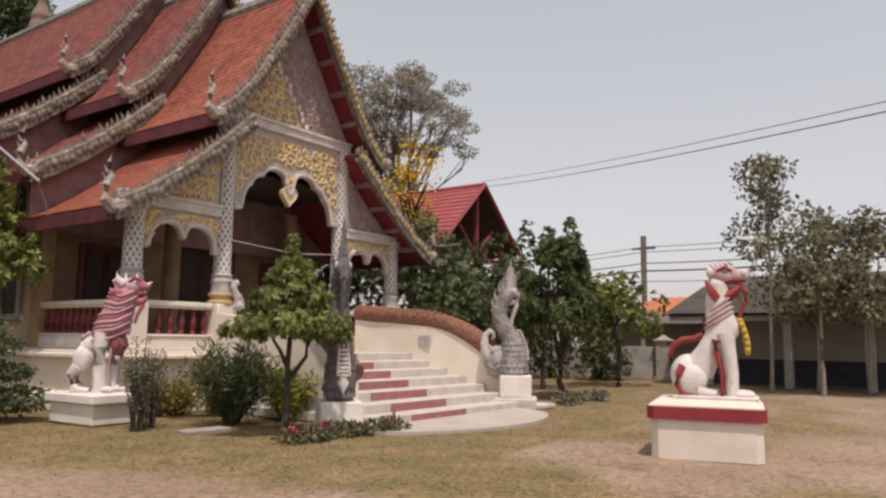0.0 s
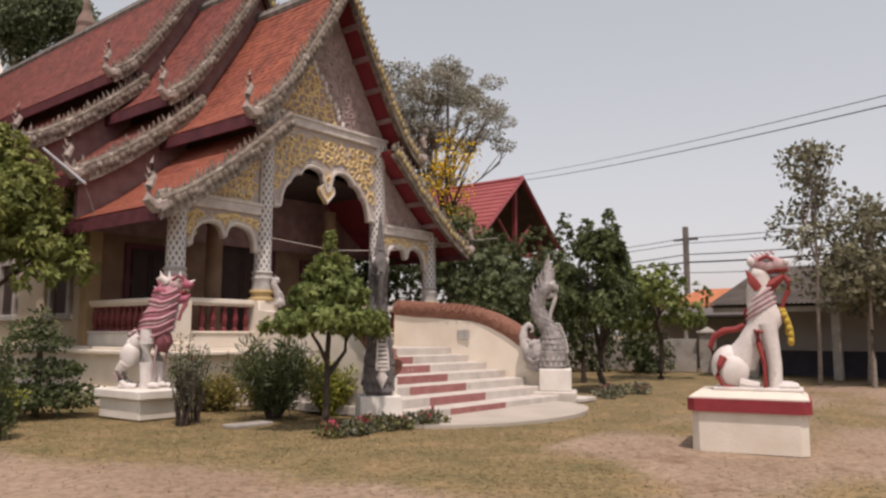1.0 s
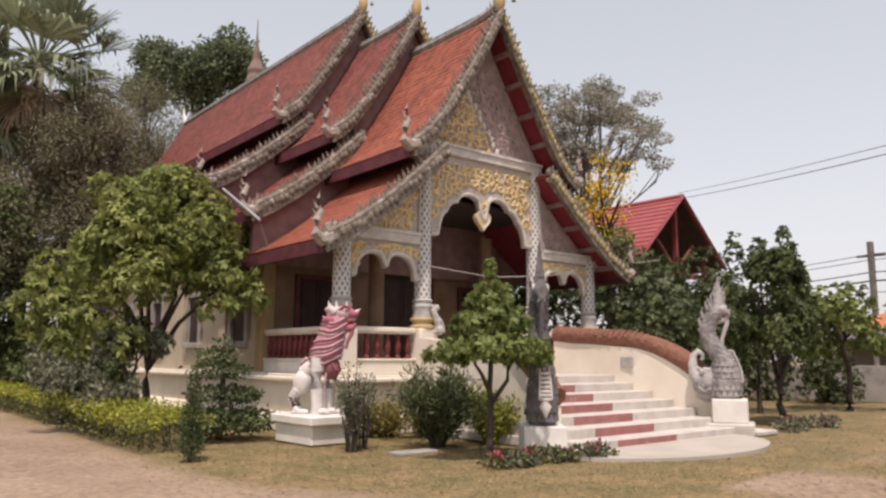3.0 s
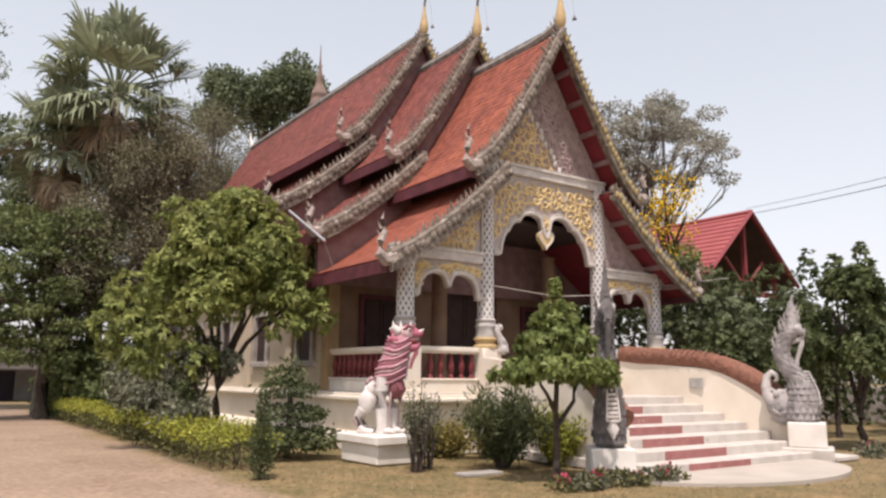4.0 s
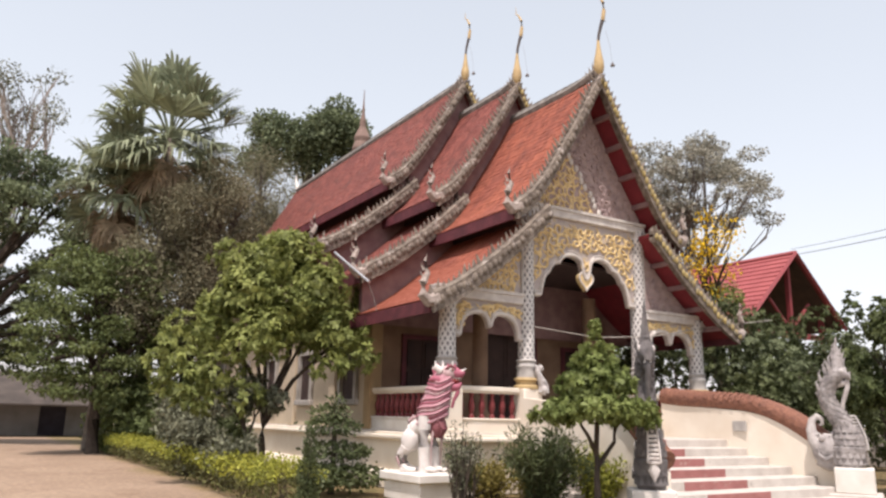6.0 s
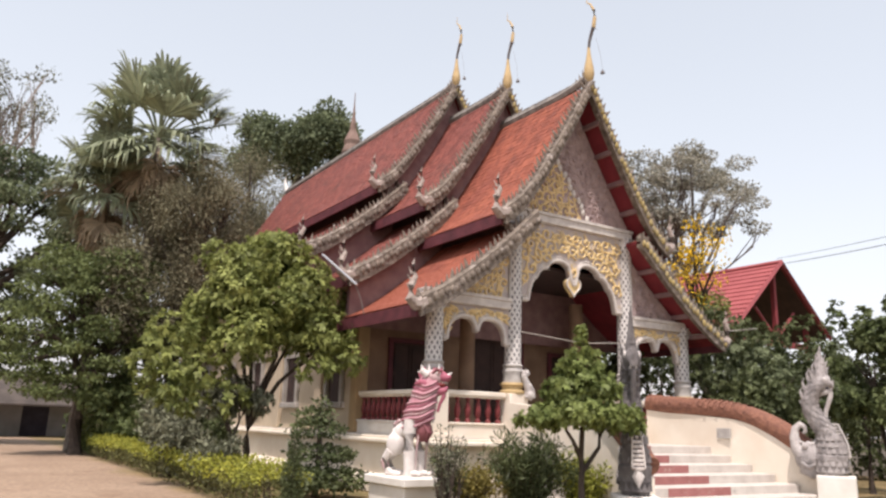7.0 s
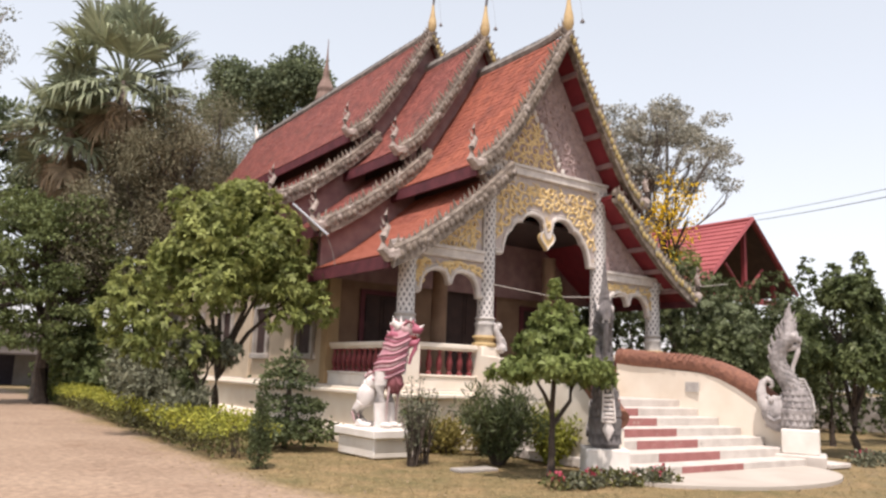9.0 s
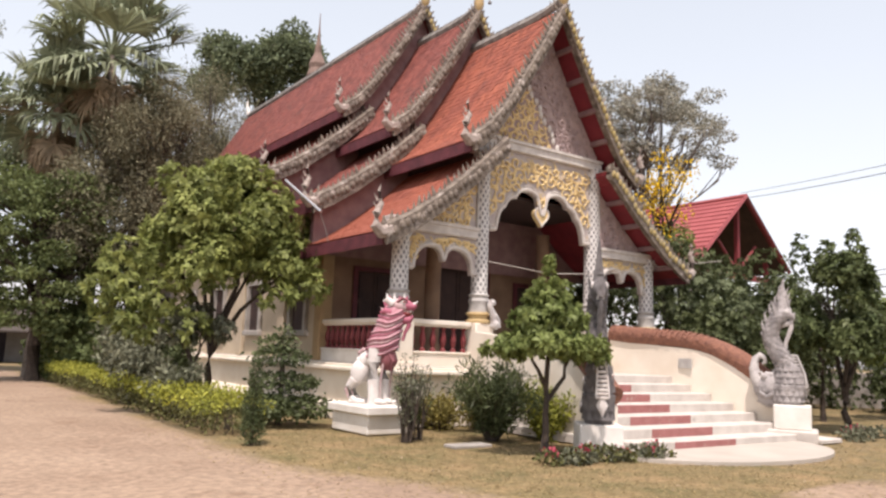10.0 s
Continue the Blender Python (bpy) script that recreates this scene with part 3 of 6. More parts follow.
def roof_tier(y0, y1, lift, first):
    tile = M_TILE if first else M_TILEOLD
    for label, prof in (("upper", UP), ("lower", LOW)):
        pts = along(prof, 0.3) + [prof[-1]]
        for side in (-1, 1):
            deck, tiles = Shape(), Shape()
            top = [(side * h, z + lift) for h, z in pts]
            bot = [(side * h, z + lift - 0.07) for h, z in pts]
            n = len(top)
            deck.add([(x, y, z) for line in (top, bot) for y in (y0, y1) for x, z in line],
                     [(i, i + 1, n + i + 1, n + i) for i in range(n - 1)], 0)
            k = 2 * n
            fs = [(k + i, k + i + 1, k + n + i + 1, k + n + i) for i in range(n - 1)] + [(i, i + 1, k + i + 1, k + i) for i in range(n - 1)]
            fs += [(n + i, n + i + 1, k + n + i + 1, k + n + i) for i in range(n - 1)] + [(0, n, k + n, k), (n - 1, 2 * n - 1, k + 2 * n - 1, k + n - 1)]
            deck.f += fs
            deck.m += [1] * len(fs)
            x0, zt = top[-1]
            roof = part("roof_slope", deck, [tile, M_SOFFIT], temple)
            part("fascia", Shape().box(min(x0, x0 + side * 0.05) + side * 0.003, max(x0, x0 + side * 0.05) + side * 0.003, y0, y1, zt - 0.26, zt + 0.02), M_MAROON, roof, "dull maroon eaves board")
            roof_tiles(tiles, prof, y0, y1, lift, side, single_tiles if first and label == "lower" and side < 0 else None)
            tagged(part("roof_tiles", tiles, tile, roof, "rows of worn orange clay tiles"), kind="stuff")
            # purlins that carry the overhang
            for h, z in along(prof, 0.85)[1:]:
                b = Shape().box(side * h - 0.05, side * h + 0.05, y0 + 0.05, min(y1, y0 + 1.6), z + lift - 0.20, z + lift - 0.075)
                part("purlin", b, M_MAUVE, roof)
    ridge = Shape()
    n = int((y1 - y0) / 0.3)
    zr = UP[0][1] + lift
    ridge.tube([(0, y0 + (y1 - y0) * i / n, zr + 0.05 + 0.18 * max(0, 1 - i / 4) ** 2) for i in range(n + 1)], 0.12, 6, flat=0.8)
    for i in range(n):
        ridge.box(-0.05, 0.05, y0 + 0.3 * i, y0 + 0.3 * i + 0.26, zr + 0.14, zr + 0.2)
    part("ridge", ridge, M_RIDGE, temple, "weathered grey mortar ridge")
    # barge boards with flame points, ending in curled tails
    for prof, up in ((UP, True), (LOW, False)):
        for side in (-1, 1):
            b = Shape()
            pts = along(prof, 0.16) + [prof[-1]]
            rows = []
            for h, z in pts:
                k = z + lift
                rows.append([(side * h, y0 - 0.12, k - 0.28), (side * h, y0 - 0.14, k + 0.14), (side * h, y0 - 0.02, k + 0.22), (side * h, y0 + 0.14, k + 0.14), (side * h, y0 + 0.12, k - 0.16)])
            b.rings(rows, 0)
            g = random.Random(7)
            for i, ((h, z), (h2, z2)) in enumerate(zip(pts, pts[1:])):
                nor = Vector((side * (z - z2), 0, h2 - h)).normalized()
                dn = Vector((side * (h2 - h), 0, z2 - z)).normalized()
                o = Vector((side * h, y0 - 0.03, z + lift)) + nor * 0.12
                b.cone(o, o + nor * g.uniform(0.14, 0.30) - dn * g.uniform(0.04, 0.14), g.uniform(0.06, 0.1), 4, 0, 0.55)
                # raised scales on the outer face of the board
                o2 = Vector((side * h, y0 - 0.12, z + lift - 0.04))
                b.blob(o2 + Vector((0, -0.02, g.uniform(-0.06, 0.06))), (0.07, 0.045, 0.10), 1, 6, 4)
            h, z = prof[-1]
            e = Vector((side * h, y0 - 0.03, z + lift))
            tail = [e + Vector((-side * 0.12, 0, 0.06)), e + Vector((side * 0.10, 0, -0.02)), e + Vector((side * 0.24, 0, 0.10)), e + Vector((side * 0.23, 0, 0.36)),
                    e + Vector((side * 0.13, 0, 0.58)), e + Vector((side * 0.20, 0, 0.82)), e + Vector((side * 0.16, 0, 1.0))]
            b.tube(tail, [0.16, 0.145, 0.115, 0.085, 0.06, 0.035, 0.006], 7, 2)
            for t, d in ((0.25, 0.20), (0.45, 0.17), (0.62, 0.14)):
                o = e + Vector((side * 0.22, 0, t))
                b.cone(o, o + Vector((side * d * 0.7, 0, 0.16)), 0.04, 5, 2)
            part("barge_board", b, [M_BARGE, M_BARGE_IN if side > 0 else M_BARGE, M_TAIL], temple, "weathered grey stucco serpent-backed gable board", True)
    # roof finial: bulb and swan-necked horn
    f = Shape()
    zt = zr + 0.12
    c = (0, y0 - 0.02)
    f.lathe([(0.05, zt - 0.1), (0.11, zt), (0.145, zt + 0.16), (0.13, zt + 0.34), (0.085, zt + 0.55), (0.055, zt + 0.75), (0.036, zt + 0.95)], *c, 12, 0)
    f.tube([(0, c[1], zt + 0.9), (0, c[1] - 0.03, zt + 1.1), (0, c[1] - 0.13, zt + 1.35), (0, c[1] - 0.20, zt + 1.48)], [0.036, 0.04, 0.045, 0.055], 8, 1)
    f.tube([(0, c[1] - 0.19, zt + 1.44), (0, c[1] - 0.24, zt + 1.7), (0, c[1] - 0.22, zt + 1.95), (0, c[1] - 0.08, zt + 2.2), (0, c[1] + 0.05, zt + 2.30), (0, c[1] + 0.06, zt + 2.55)],
           [0.055, 0.05, 0.04, 0.026, 0.015, 0.005], 8, 0)
    f.cone((0, c[1] - 0.2, zt + 1.46), (0, c[1] - 0.34, zt + 1.30), 0.04, 5, 1)
    for k in range(4):
        f.cone((0, y0 + 0.15 + 0.13 * k, zr + 0.12), (0, y0 + 0.24 + 0.13 * k, zr + 0.55 - 0.09 * k), 0.09, 4, 2)
    part("roof_finial", f, [M_OCHRE, M_STONEDARK, M_BARGE], temple, "gilded swan-necked roof finial", True)
    bell = Shape().lathe([(0.01, 0), (0.06, 0.01), (0.045, 0.07), (0.015, 0.10), (0.006, 0.14)], 0, y0 - 0.52, 8)
    bell.tube([(0, y0 - 0.52, 0.13), (0, y0 - 0.45, 0.6), (0, y0 - 0.3, zt - zr + 1.0)], 0.004, 4)
    o = part("wind_bell", bell, M_STONEDARK, temple, "small dark hanging wind bell")
    o.location.z = zr + 0.1


for i, (a, b, c) in enumerate(TIERS):
    roof_tier(a, b, c, i == 0)

# rear horns of the highest roof
for x, z in ((0, 12.87), (-2.7, 8.77), (2.7, 8.77)):
    h = Shape().tube([(x, 21.2, z - 0.1), (x, 21.35, z + 0.25), (x, 21.55, z + 0.55), (x, 21.5, z + 0.95)], [0.1, 0.085, 0.055, 0.01], 7)
    part("roof_horn", h, M_WHITE, temple, smooth=True)


def under(h, lift):
    """Height of the roof's underside at a half width, upper slope where it covers."""
    return (at_half(UP, h) if h <= 2.3 else at_half(LOW, h)) + lift - 0.12


# gable walls behind each step of the roof
for y, lift, base in ((3.05, 1.12, 3.9), (5.95, 2.34, 5.0), (21.0, 2.34, 1.2)):
    s = Shape()
    hs = [i * 0.15 for i in range(33 if base > 2 else 28)]
    line = [(-h, under(h, lift)) for h in reversed(hs)] + [(h, under(h, lift)) for h in hs[1:]]
    n = len(line)
    s.add([(x, yy, z) for yy in (y, y + 0.15) for x, z in line] + [(x, yy, base) for yy in (y, y + 0.15) for x, z in line],
          [(i, i + 1, 2 * n + i + 1, 2 * n + i) for i in range(n - 1)] + [(n + i, n + i + 1, 3 * n + i + 1, 3 * n + i) for i in range(n - 1)] + [(i, i + 1, n + i + 1, n + i) for i in range(n - 1)])
    part("inner_gable", s, M_MAUVE, temple, "faded mauve boarded gable between roof tiers")
# boarding between upper and lower slopes
for y0, y1, lift in TIERS:
    for side in (-1, 1):
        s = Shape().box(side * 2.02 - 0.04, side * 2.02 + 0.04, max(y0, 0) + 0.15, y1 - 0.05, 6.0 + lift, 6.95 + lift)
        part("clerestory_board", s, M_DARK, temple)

# plinth with ledges
s = Shape()
s.box(-4.42, 4.42, -0.42, 21.4, 0.36, 1.06, 0)
plinth = part("plinth", s, M_CREAM, temple, "cream plastered plinth with stepped mouldings")
part("plinth_ledge", Shape().box(-4.62, 4.62, -0.62, 21.6, 1.06, 1.17, 0, 0.03).box(-4.52, 4.52, -0.5, 21.5, 1.17, FLOOR + 0.02, 0, 0.01), M_CREAM, temple)
b = Shape()
b.rings([[(-a, -a + 4.1, z), (a, -a + 4.1, z), (a, 17 + a, z), (-a, 17 + a, z)] for a, z in ((4.78, 0.0), (4.78, 0.20), (4.62, 0.34), (4.44, 0.37))])
part("plinth_base", b, M_CREAM, temple)
part("porch_floor", Shape().box(-4.3, 4.3, -0.4, 21.0, FLOOR + 0.02, FLOOR + 0.05), M_STEP, temple)

# hall walls, with openings for windows and the door
HY = 3.5


def wall_with_holes(x0, x1, y0, y1, z0, z1, holes, axis, material, name):
    """A wall as blocks round its openings. holes: (from, to, low, high) along the wall."""
    lo, hi = (x0, x1) if axis == 'x' else (y0, y1)
    us = sorted({lo, hi, *(h[0] for h in holes), *(h[1] for h in holes)})
    zs = sorted({z0, z1, *(h[2] for h in holes), *(h[3] for h in holes)})
    solid = {(i, j) for i in range(len(us) - 1) for j in range(len(zs) - 1)
             if not any(a <= us[i] < b and c <= zs[j] < d for a, b, c, d in holes)}
    s, at, (p, q) = Shape(), {}, ((y0, y1) if axis == 'x' else (x0, x1))

    def v(i, j, k):
        if (i, j, k) not in at:
            at[i, j, k] = len(s.v)
            s.v.append((us[i], k, zs[j]) if axis == 'x' else (k, us[i], zs[j]))
        return at[i, j, k]

    for i, j in solid:
        ring = [(i, j), (i + 1, j), (i + 1, j + 1), (i, j + 1)]
        s.f += [tuple(v(a, b, p) for a, b in ring), tuple(v(a, b, q) for a, b in reversed(ring))]
        for (e, f), nb in zip(zip(ring, ring[1:] + ring[:1]), ((i, j - 1), (i + 1, j), (i, j + 1), (i - 1, j))):
            if nb not in solid:
                s.f.append((v(*e, p), v(*e, q), v(*f, q), v(*f, p)))
    s.m = [0] * len(s.f)
    return part(name, s, material, temple)


WIN = [(4.3 + 3.1 * k, 5.3 + 3.1 * k, 2.0, 3.35) for k in range(6)]
for side in (-1, 1):
    w = wall_with_holes(side * 4.12 - 0.1, side * 4.12 + 0.1, 6.1, 20.9, FLOOR, 6.45, WIN[1:], 'y', M_BEIGE, "wall")
    wall_with_holes(side * 4.12 - 0.1, side * 4.12 + 0.1, HY, 6.1, FLOOR, 5.4, WIN[:1], 'y', M_BEIGE, "wall")
    part("corner_post", Shape().box(side * 4.16 - 0.17, side * 4.16 + 0.17, HY - 0.16, HY + 0.18, FLOOR + 0.05, 5.3, 0, 0.02), M_OCHREWALL, temple, "ochre painted corner post")
    for k in range(6):
        y = 5.75 + 3.1 * k
        part("pilaster", Shape().box(side * 4.2 - 0.14, side * 4.2 + 0.14, y - 0.2, y + 0.2, FLOOR + 0.05, 6.3 if y > 6.2 else 5.3, 0, 0.02), M_BEIGE, temple)
    for a, b2, c, d in WIN:
        x = side * 4.16
        fr = Shape()
        for y in (a, b2):
            fr.box(x - 0.16, x + 0.16, y - 0.07, y + 0.07, c - 0.12, d + 0.12)
        fr.box(x - 0.16, x + 0.16, a + 0.07, b2 - 0.07, d, d + 0.14).box(x - 0.2, x + 0.2, a - 0.14, b2 + 0.14, c - 0.16, c, 0, 0.02)
        o = part("window", fr, M_POST, temple, "grey framed window with dark shutters")
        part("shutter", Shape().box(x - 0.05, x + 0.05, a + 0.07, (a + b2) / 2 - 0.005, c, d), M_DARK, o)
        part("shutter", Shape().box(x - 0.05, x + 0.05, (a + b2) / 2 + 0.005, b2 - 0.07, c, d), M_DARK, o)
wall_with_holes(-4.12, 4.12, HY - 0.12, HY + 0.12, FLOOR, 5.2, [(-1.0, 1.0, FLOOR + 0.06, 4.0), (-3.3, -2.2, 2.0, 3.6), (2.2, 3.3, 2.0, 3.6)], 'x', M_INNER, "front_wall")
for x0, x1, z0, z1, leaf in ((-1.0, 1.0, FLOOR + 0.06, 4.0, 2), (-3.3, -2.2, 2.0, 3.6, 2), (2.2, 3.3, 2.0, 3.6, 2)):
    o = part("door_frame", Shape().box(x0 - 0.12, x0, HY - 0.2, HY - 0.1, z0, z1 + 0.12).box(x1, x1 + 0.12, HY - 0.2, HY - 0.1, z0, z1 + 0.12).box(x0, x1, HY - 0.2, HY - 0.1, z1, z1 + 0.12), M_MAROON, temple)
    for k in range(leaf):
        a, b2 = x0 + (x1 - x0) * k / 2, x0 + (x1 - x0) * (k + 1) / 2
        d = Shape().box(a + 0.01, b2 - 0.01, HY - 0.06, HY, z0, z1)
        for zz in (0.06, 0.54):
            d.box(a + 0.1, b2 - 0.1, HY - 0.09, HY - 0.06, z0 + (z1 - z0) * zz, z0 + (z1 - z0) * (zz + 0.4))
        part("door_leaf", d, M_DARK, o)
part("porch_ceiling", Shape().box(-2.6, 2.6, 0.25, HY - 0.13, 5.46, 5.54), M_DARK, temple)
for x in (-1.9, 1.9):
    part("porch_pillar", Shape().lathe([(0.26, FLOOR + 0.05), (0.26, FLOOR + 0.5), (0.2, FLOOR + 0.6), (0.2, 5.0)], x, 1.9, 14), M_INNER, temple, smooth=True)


# ---- front columns, beams and carved panels ----
def column(x, top, foot):
    c = new("column")
    c.parent = temple
    s = Shape()
    s.box(x - 0.27, x + 0.27, -0.27, 0.27, FLOOR + 0.03, foot - 0.16, 0, 0.02)
    s.lathe([(0.30, foot - 0.16), (0.31, foot - 0.10), (0.24, foot - 0.06), (0.24, foot), (0.30, foot + 0.05), (0.28, foot + 0.10)], x, 0, 20, 1)
    s.box(x - 0.31, x + 0.31, -0.31, 0.31, FLOOR + 0.02, FLOOR + 0.14, 0, 0.02)
    part("column_base", s, [M_CREAM, M_OCHRE], c, "cream plastered moulded column base", True)
    n, rows, uv = 24, [], []
    levels = [(0.24, foot + 0.1), (0.22, foot + 0.28), (0.25, foot + 0.36), (0.21, foot + 0.44)]
    collar = Shape().lathe([(0.20, foot + 0.09)] + levels + [(0.25, foot + 0.50), (0.20, foot + 0.54)], x, 0, 20)
    part("column_collar", collar, M_COLPLAIN, c, "grey stucco lotus collar", True)
    z0, z1 = foot + 0.50, top
    me = bpy.data.meshes.new("column_shaft")
    ring = [(0.20, z0), (0.195, (z0 + z1) / 2), (0.19, z1 - 0.3), (0.24, z1 - 0.22), (0.2, z1 - 0.15), (0.25, z1)]
    vs = [(x + r * math.cos(2 * math.pi * i / n), r * math.sin(2 * math.pi * i / n), z) for r, z in ring for i in range(n + 1)]
    fs = [(k * (n + 1) + i, k * (n + 1) + i + 1, (k + 1) * (n + 1) + i + 1, (k + 1) * (n + 1) + i) for k in range(len(ring) - 1) for i in range(n)]
    me.from_pydata(vs, [], fs)
    me.materials.append(M_MOSAIC)
    uvl = me.uv_layers.new(name="wrap")
    for lp in me.loops:
        i = lp.vertex_index % (n + 1)
        uvl.data[lp.index].uv = (i / n * 1.26, vs[lp.vertex_index][2])
    me.polygons.foreach_set("use_smooth", [True] * len(me.polygons))
    part("column_shaft", me, None, c, "pale mirror-mosaic shaft in a diamond lattice")
    return tagged(c, "round mosaic temple column on a moulded cream base")


for i, x in enumerate(COLX):
    column(x - XC, 6.6 if i in (1, 2) else 4.35, 2.42 if i in (1, 2) else 2.36)

BEAMS = [(-2.1, 2.1, 6.56, 6.80), (1.7, 3.05, 6.36, 6.55), (-2.5, -1.7, 6.36, 6.55), (-4.5, -2.08, 4.22, 4.46), (2.08, 4.5, 4.22, 4.46)]
for x0, x1, z0, z1 in BEAMS:
    b = Shape().box(x0, x1, -0.17, 0.17, z0, z1, 0, 0.02).box(x0, x1, -0.21, 0.2, z1 - 0.04, z1 + 0.03)
    part("beam", b, M_BEAM, temple, "pale stucco tie beam")


WIDE_ARCH = [(0, 0.30), (0.03, 0.32), (0.055, 0.50), (0.075, 0.68), (0.10, 0.85), (0.16, 0.95), (0.24, 1.0), (0.33, 1.0), (0.42, 0.95), (0.49, 0.84), (0.53, 0.70), (0.555, 0.71), (0.62, 0.67),
             (0.69, 0.53), (0.73, 0.36), (0.76, 0.34), (0.82, 0.18), (0.86, -0.06), (0.88, -0.3)]
SMALL_ARCH = [(0, 0.0), (0.03, 0.10), (0.05, 0.36), (0.09, 0.64), (0.16, 0.86), (0.27, 0.98), (0.38, 1.0), (0.50, 0.96), (0.63, 0.82), (0.73, 0.62), (0.80, 0.36), (0.85, 0.05), (0.88, -0.3)]


def arch_line(x0, x1, low, crown, mid, half):
    """The lower edge of a two-lobed arch: rounded lobes with a pendant between."""
    out = []
    for i in range(141):
        t = i / 140
        s = abs(t - 0.5) * 2            # 0 at the pendant, 1 at the sides
        z = mid + (crown - mid) * at_half(half, s) if s < 0.88 else low
        out.append((x0 + (x1 - x0) * t, max(z, low)))
    return out


def scrolls(shape, inside, x0, x1, z0, z1, y, step, seed):
    """Gilded spiral tendrils standing proud of a panel, with leaves that branch off them."""
    g = random.Random(seed)
    z = z0
    row = 0
    while z < z1:
        x = x0 + (step / 2 if row % 2 else 0)
        while x < x1:
            cx, cz = x + g.uniform(-0.05, 0.05), z + g.uniform(-0.04, 0.04)
            if inside(cx, cz):
                r, turn, sg = step * g.uniform(0.44, 0.60), g.uniform(0, 6.28), g.choice((-1, 1))
                path, rad = [], []
                for k in range(19):
                    q = k / 18
                    a = turn + sg * q * 7.6
                    path.append((cx + r * (1 - 0.88 * q) * math.cos(a), y - 0.006 - 0.014 * q, cz + r * (1 - 0.88 * q) * math.sin(a)))
                    rad.append(0.014 + 0.017 * math.sin(min(q * 2.2, 1.0) * 1.57) + (0.010 if k > 16 else 0))
                shape.tube(path, rad, 5, up=Vector((0, 1, 0)))
                for k in range(5):
                    a = turn + sg * (0.3 + 1.15 * k) + g.uniform(-0.2, 0.2)
                    o = Vector((cx + r * (1 - 0.1 * k) * math.cos(a), y - 0.005, cz + r * (1 - 0.1 * k) * math.sin(a)))
                    d = Vector((math.cos(a + sg * 0.8), -0.05, math.sin(a + sg * 0.8)))
                    if inside(o.x + d.x * 0.1, o.z + d.z * 0.1):
                        shape.cone(o, o + d * g.uniform(0.12, 0.20), g.uniform(0.04, 0.06), 5, 0, 0.55)
            x += step
        z += step * 0.86
        row += 1


def panel(x0, x1, low, crown, mid, half, top, name, label):
    """A carved panel over an arched opening; top gives its upper edge at x."""
    line = arch_line(x0, x1, low, crown, mid, half)
    s = Shape()
    n = len(line)
    s.add([(x, yy, z) for yy in (-0.07, 0.07) for x, z in line] + [(x, yy, top(x)) for yy in (-0.07, 0.07) for x, z in line],
          [(i, i + 1, 2 * n + i + 1, 2 * n + i) for i in range(n - 1)] + [(n + i, n + i + 1, 3 * n + i + 1, 3 * n + i) for i in range(n - 1)] + [(i, i + 1, n + i + 1, n + i) for i in range(n - 1)])
    o = part(name, s, M_GOLDDULL, temple, label)
    t = Shape().tube([(x, -0.085, z + 0.05) for x, z in line], 0.05, 6, up=Vector((0, 1, 0)))
    t.tube([(x, -0.085, z + 0.13) for x, z in line], 0.022, 5, up=Vector((0, 1, 0)))
    g = random.Random(3)
    for (x, z), (xb, zb) in list(zip(line, line[2:]))[::3]:
        d = Vector((xb - x, 0, zb - z))
        if d.length > 1e-4:
            nr = Vector((d.z, 0, -d.x)).normalized()
            nr = nr if nr.z < 0 else -nr
            p = Vector((x, -0.08, z + 0.04))
            t.cone(p, p + nr * 0.065, 0.05, 4, 0, 0.5)
    part("arch_border", t, M_BEAM, o, "pale scalloped stucco border", True)
    sc = Shape()
    zl = lambda x: min((abs(a - x), z) for a, z in line)[1]
    scrolls(sc, lambda x, z: zl(x) + (0.20 if half is WIDE_ARCH else 0.12) < z < top(x) - (0.10 if half is WIDE_ARCH else 0.05), x0 + 0.12, x1 - 0.08, low, max(top(x0), top((x0 + x1) / 2), top(x1)), -0.08, 0.34 if half is WIDE_ARCH else 0.20, int(x0 * 10) + 50)
    tagged(part("gilt_scrollwork", sc, M_GOLD, o, "gilded stucco scrollwork", True), kind="stuff")
    return o


panel(COLX[1] - XC + 0.19, COLX[2] - XC - 0.19, 4.50, 5.62, 4.80, WIDE_ARCH, lambda x: 6.56, "gable_panel", "carved gilt panel over the porch entrance arch")
pend = Shape()
heart = [(0.22 * math.sin(a) ** 3 * 1.05, 5.06 + 0.016 * (13 * math.cos(a) - 5 * math.cos(2 * a) - 2 * math.cos(3 * a) - math.cos(4 * a))) for a in [2 * math.pi * i / 32 for i in range(32)]]
pend.slab(heart, 'y', -0.085, 0.06, 0)
pend.tube([(x, -0.085, z) for x, z in heart + heart[:1]], 0.024, 6, 1, Vector((0, 1, 0)))
part("pendant", pend, [M_GOLD, M_BEAM], temple, "gilded heart-shaped pendant between the arch lobes", True)
panel(COLX[0] - XC + 0.18, COLX[1] - XC - 0.19, 3.36, 3.92, 3.60, SMALL_ARCH, lambda x: 4.22, "side_panel", "small carved gilt panel over an arch")
panel(COLX[2] - XC + 0.19, COLX[3] - XC - 0.18, 3.36, 3.92, 3.60, SMALL_ARCH, lambda x: 4.22, "side_panel", "small carved gilt panel over an arch")

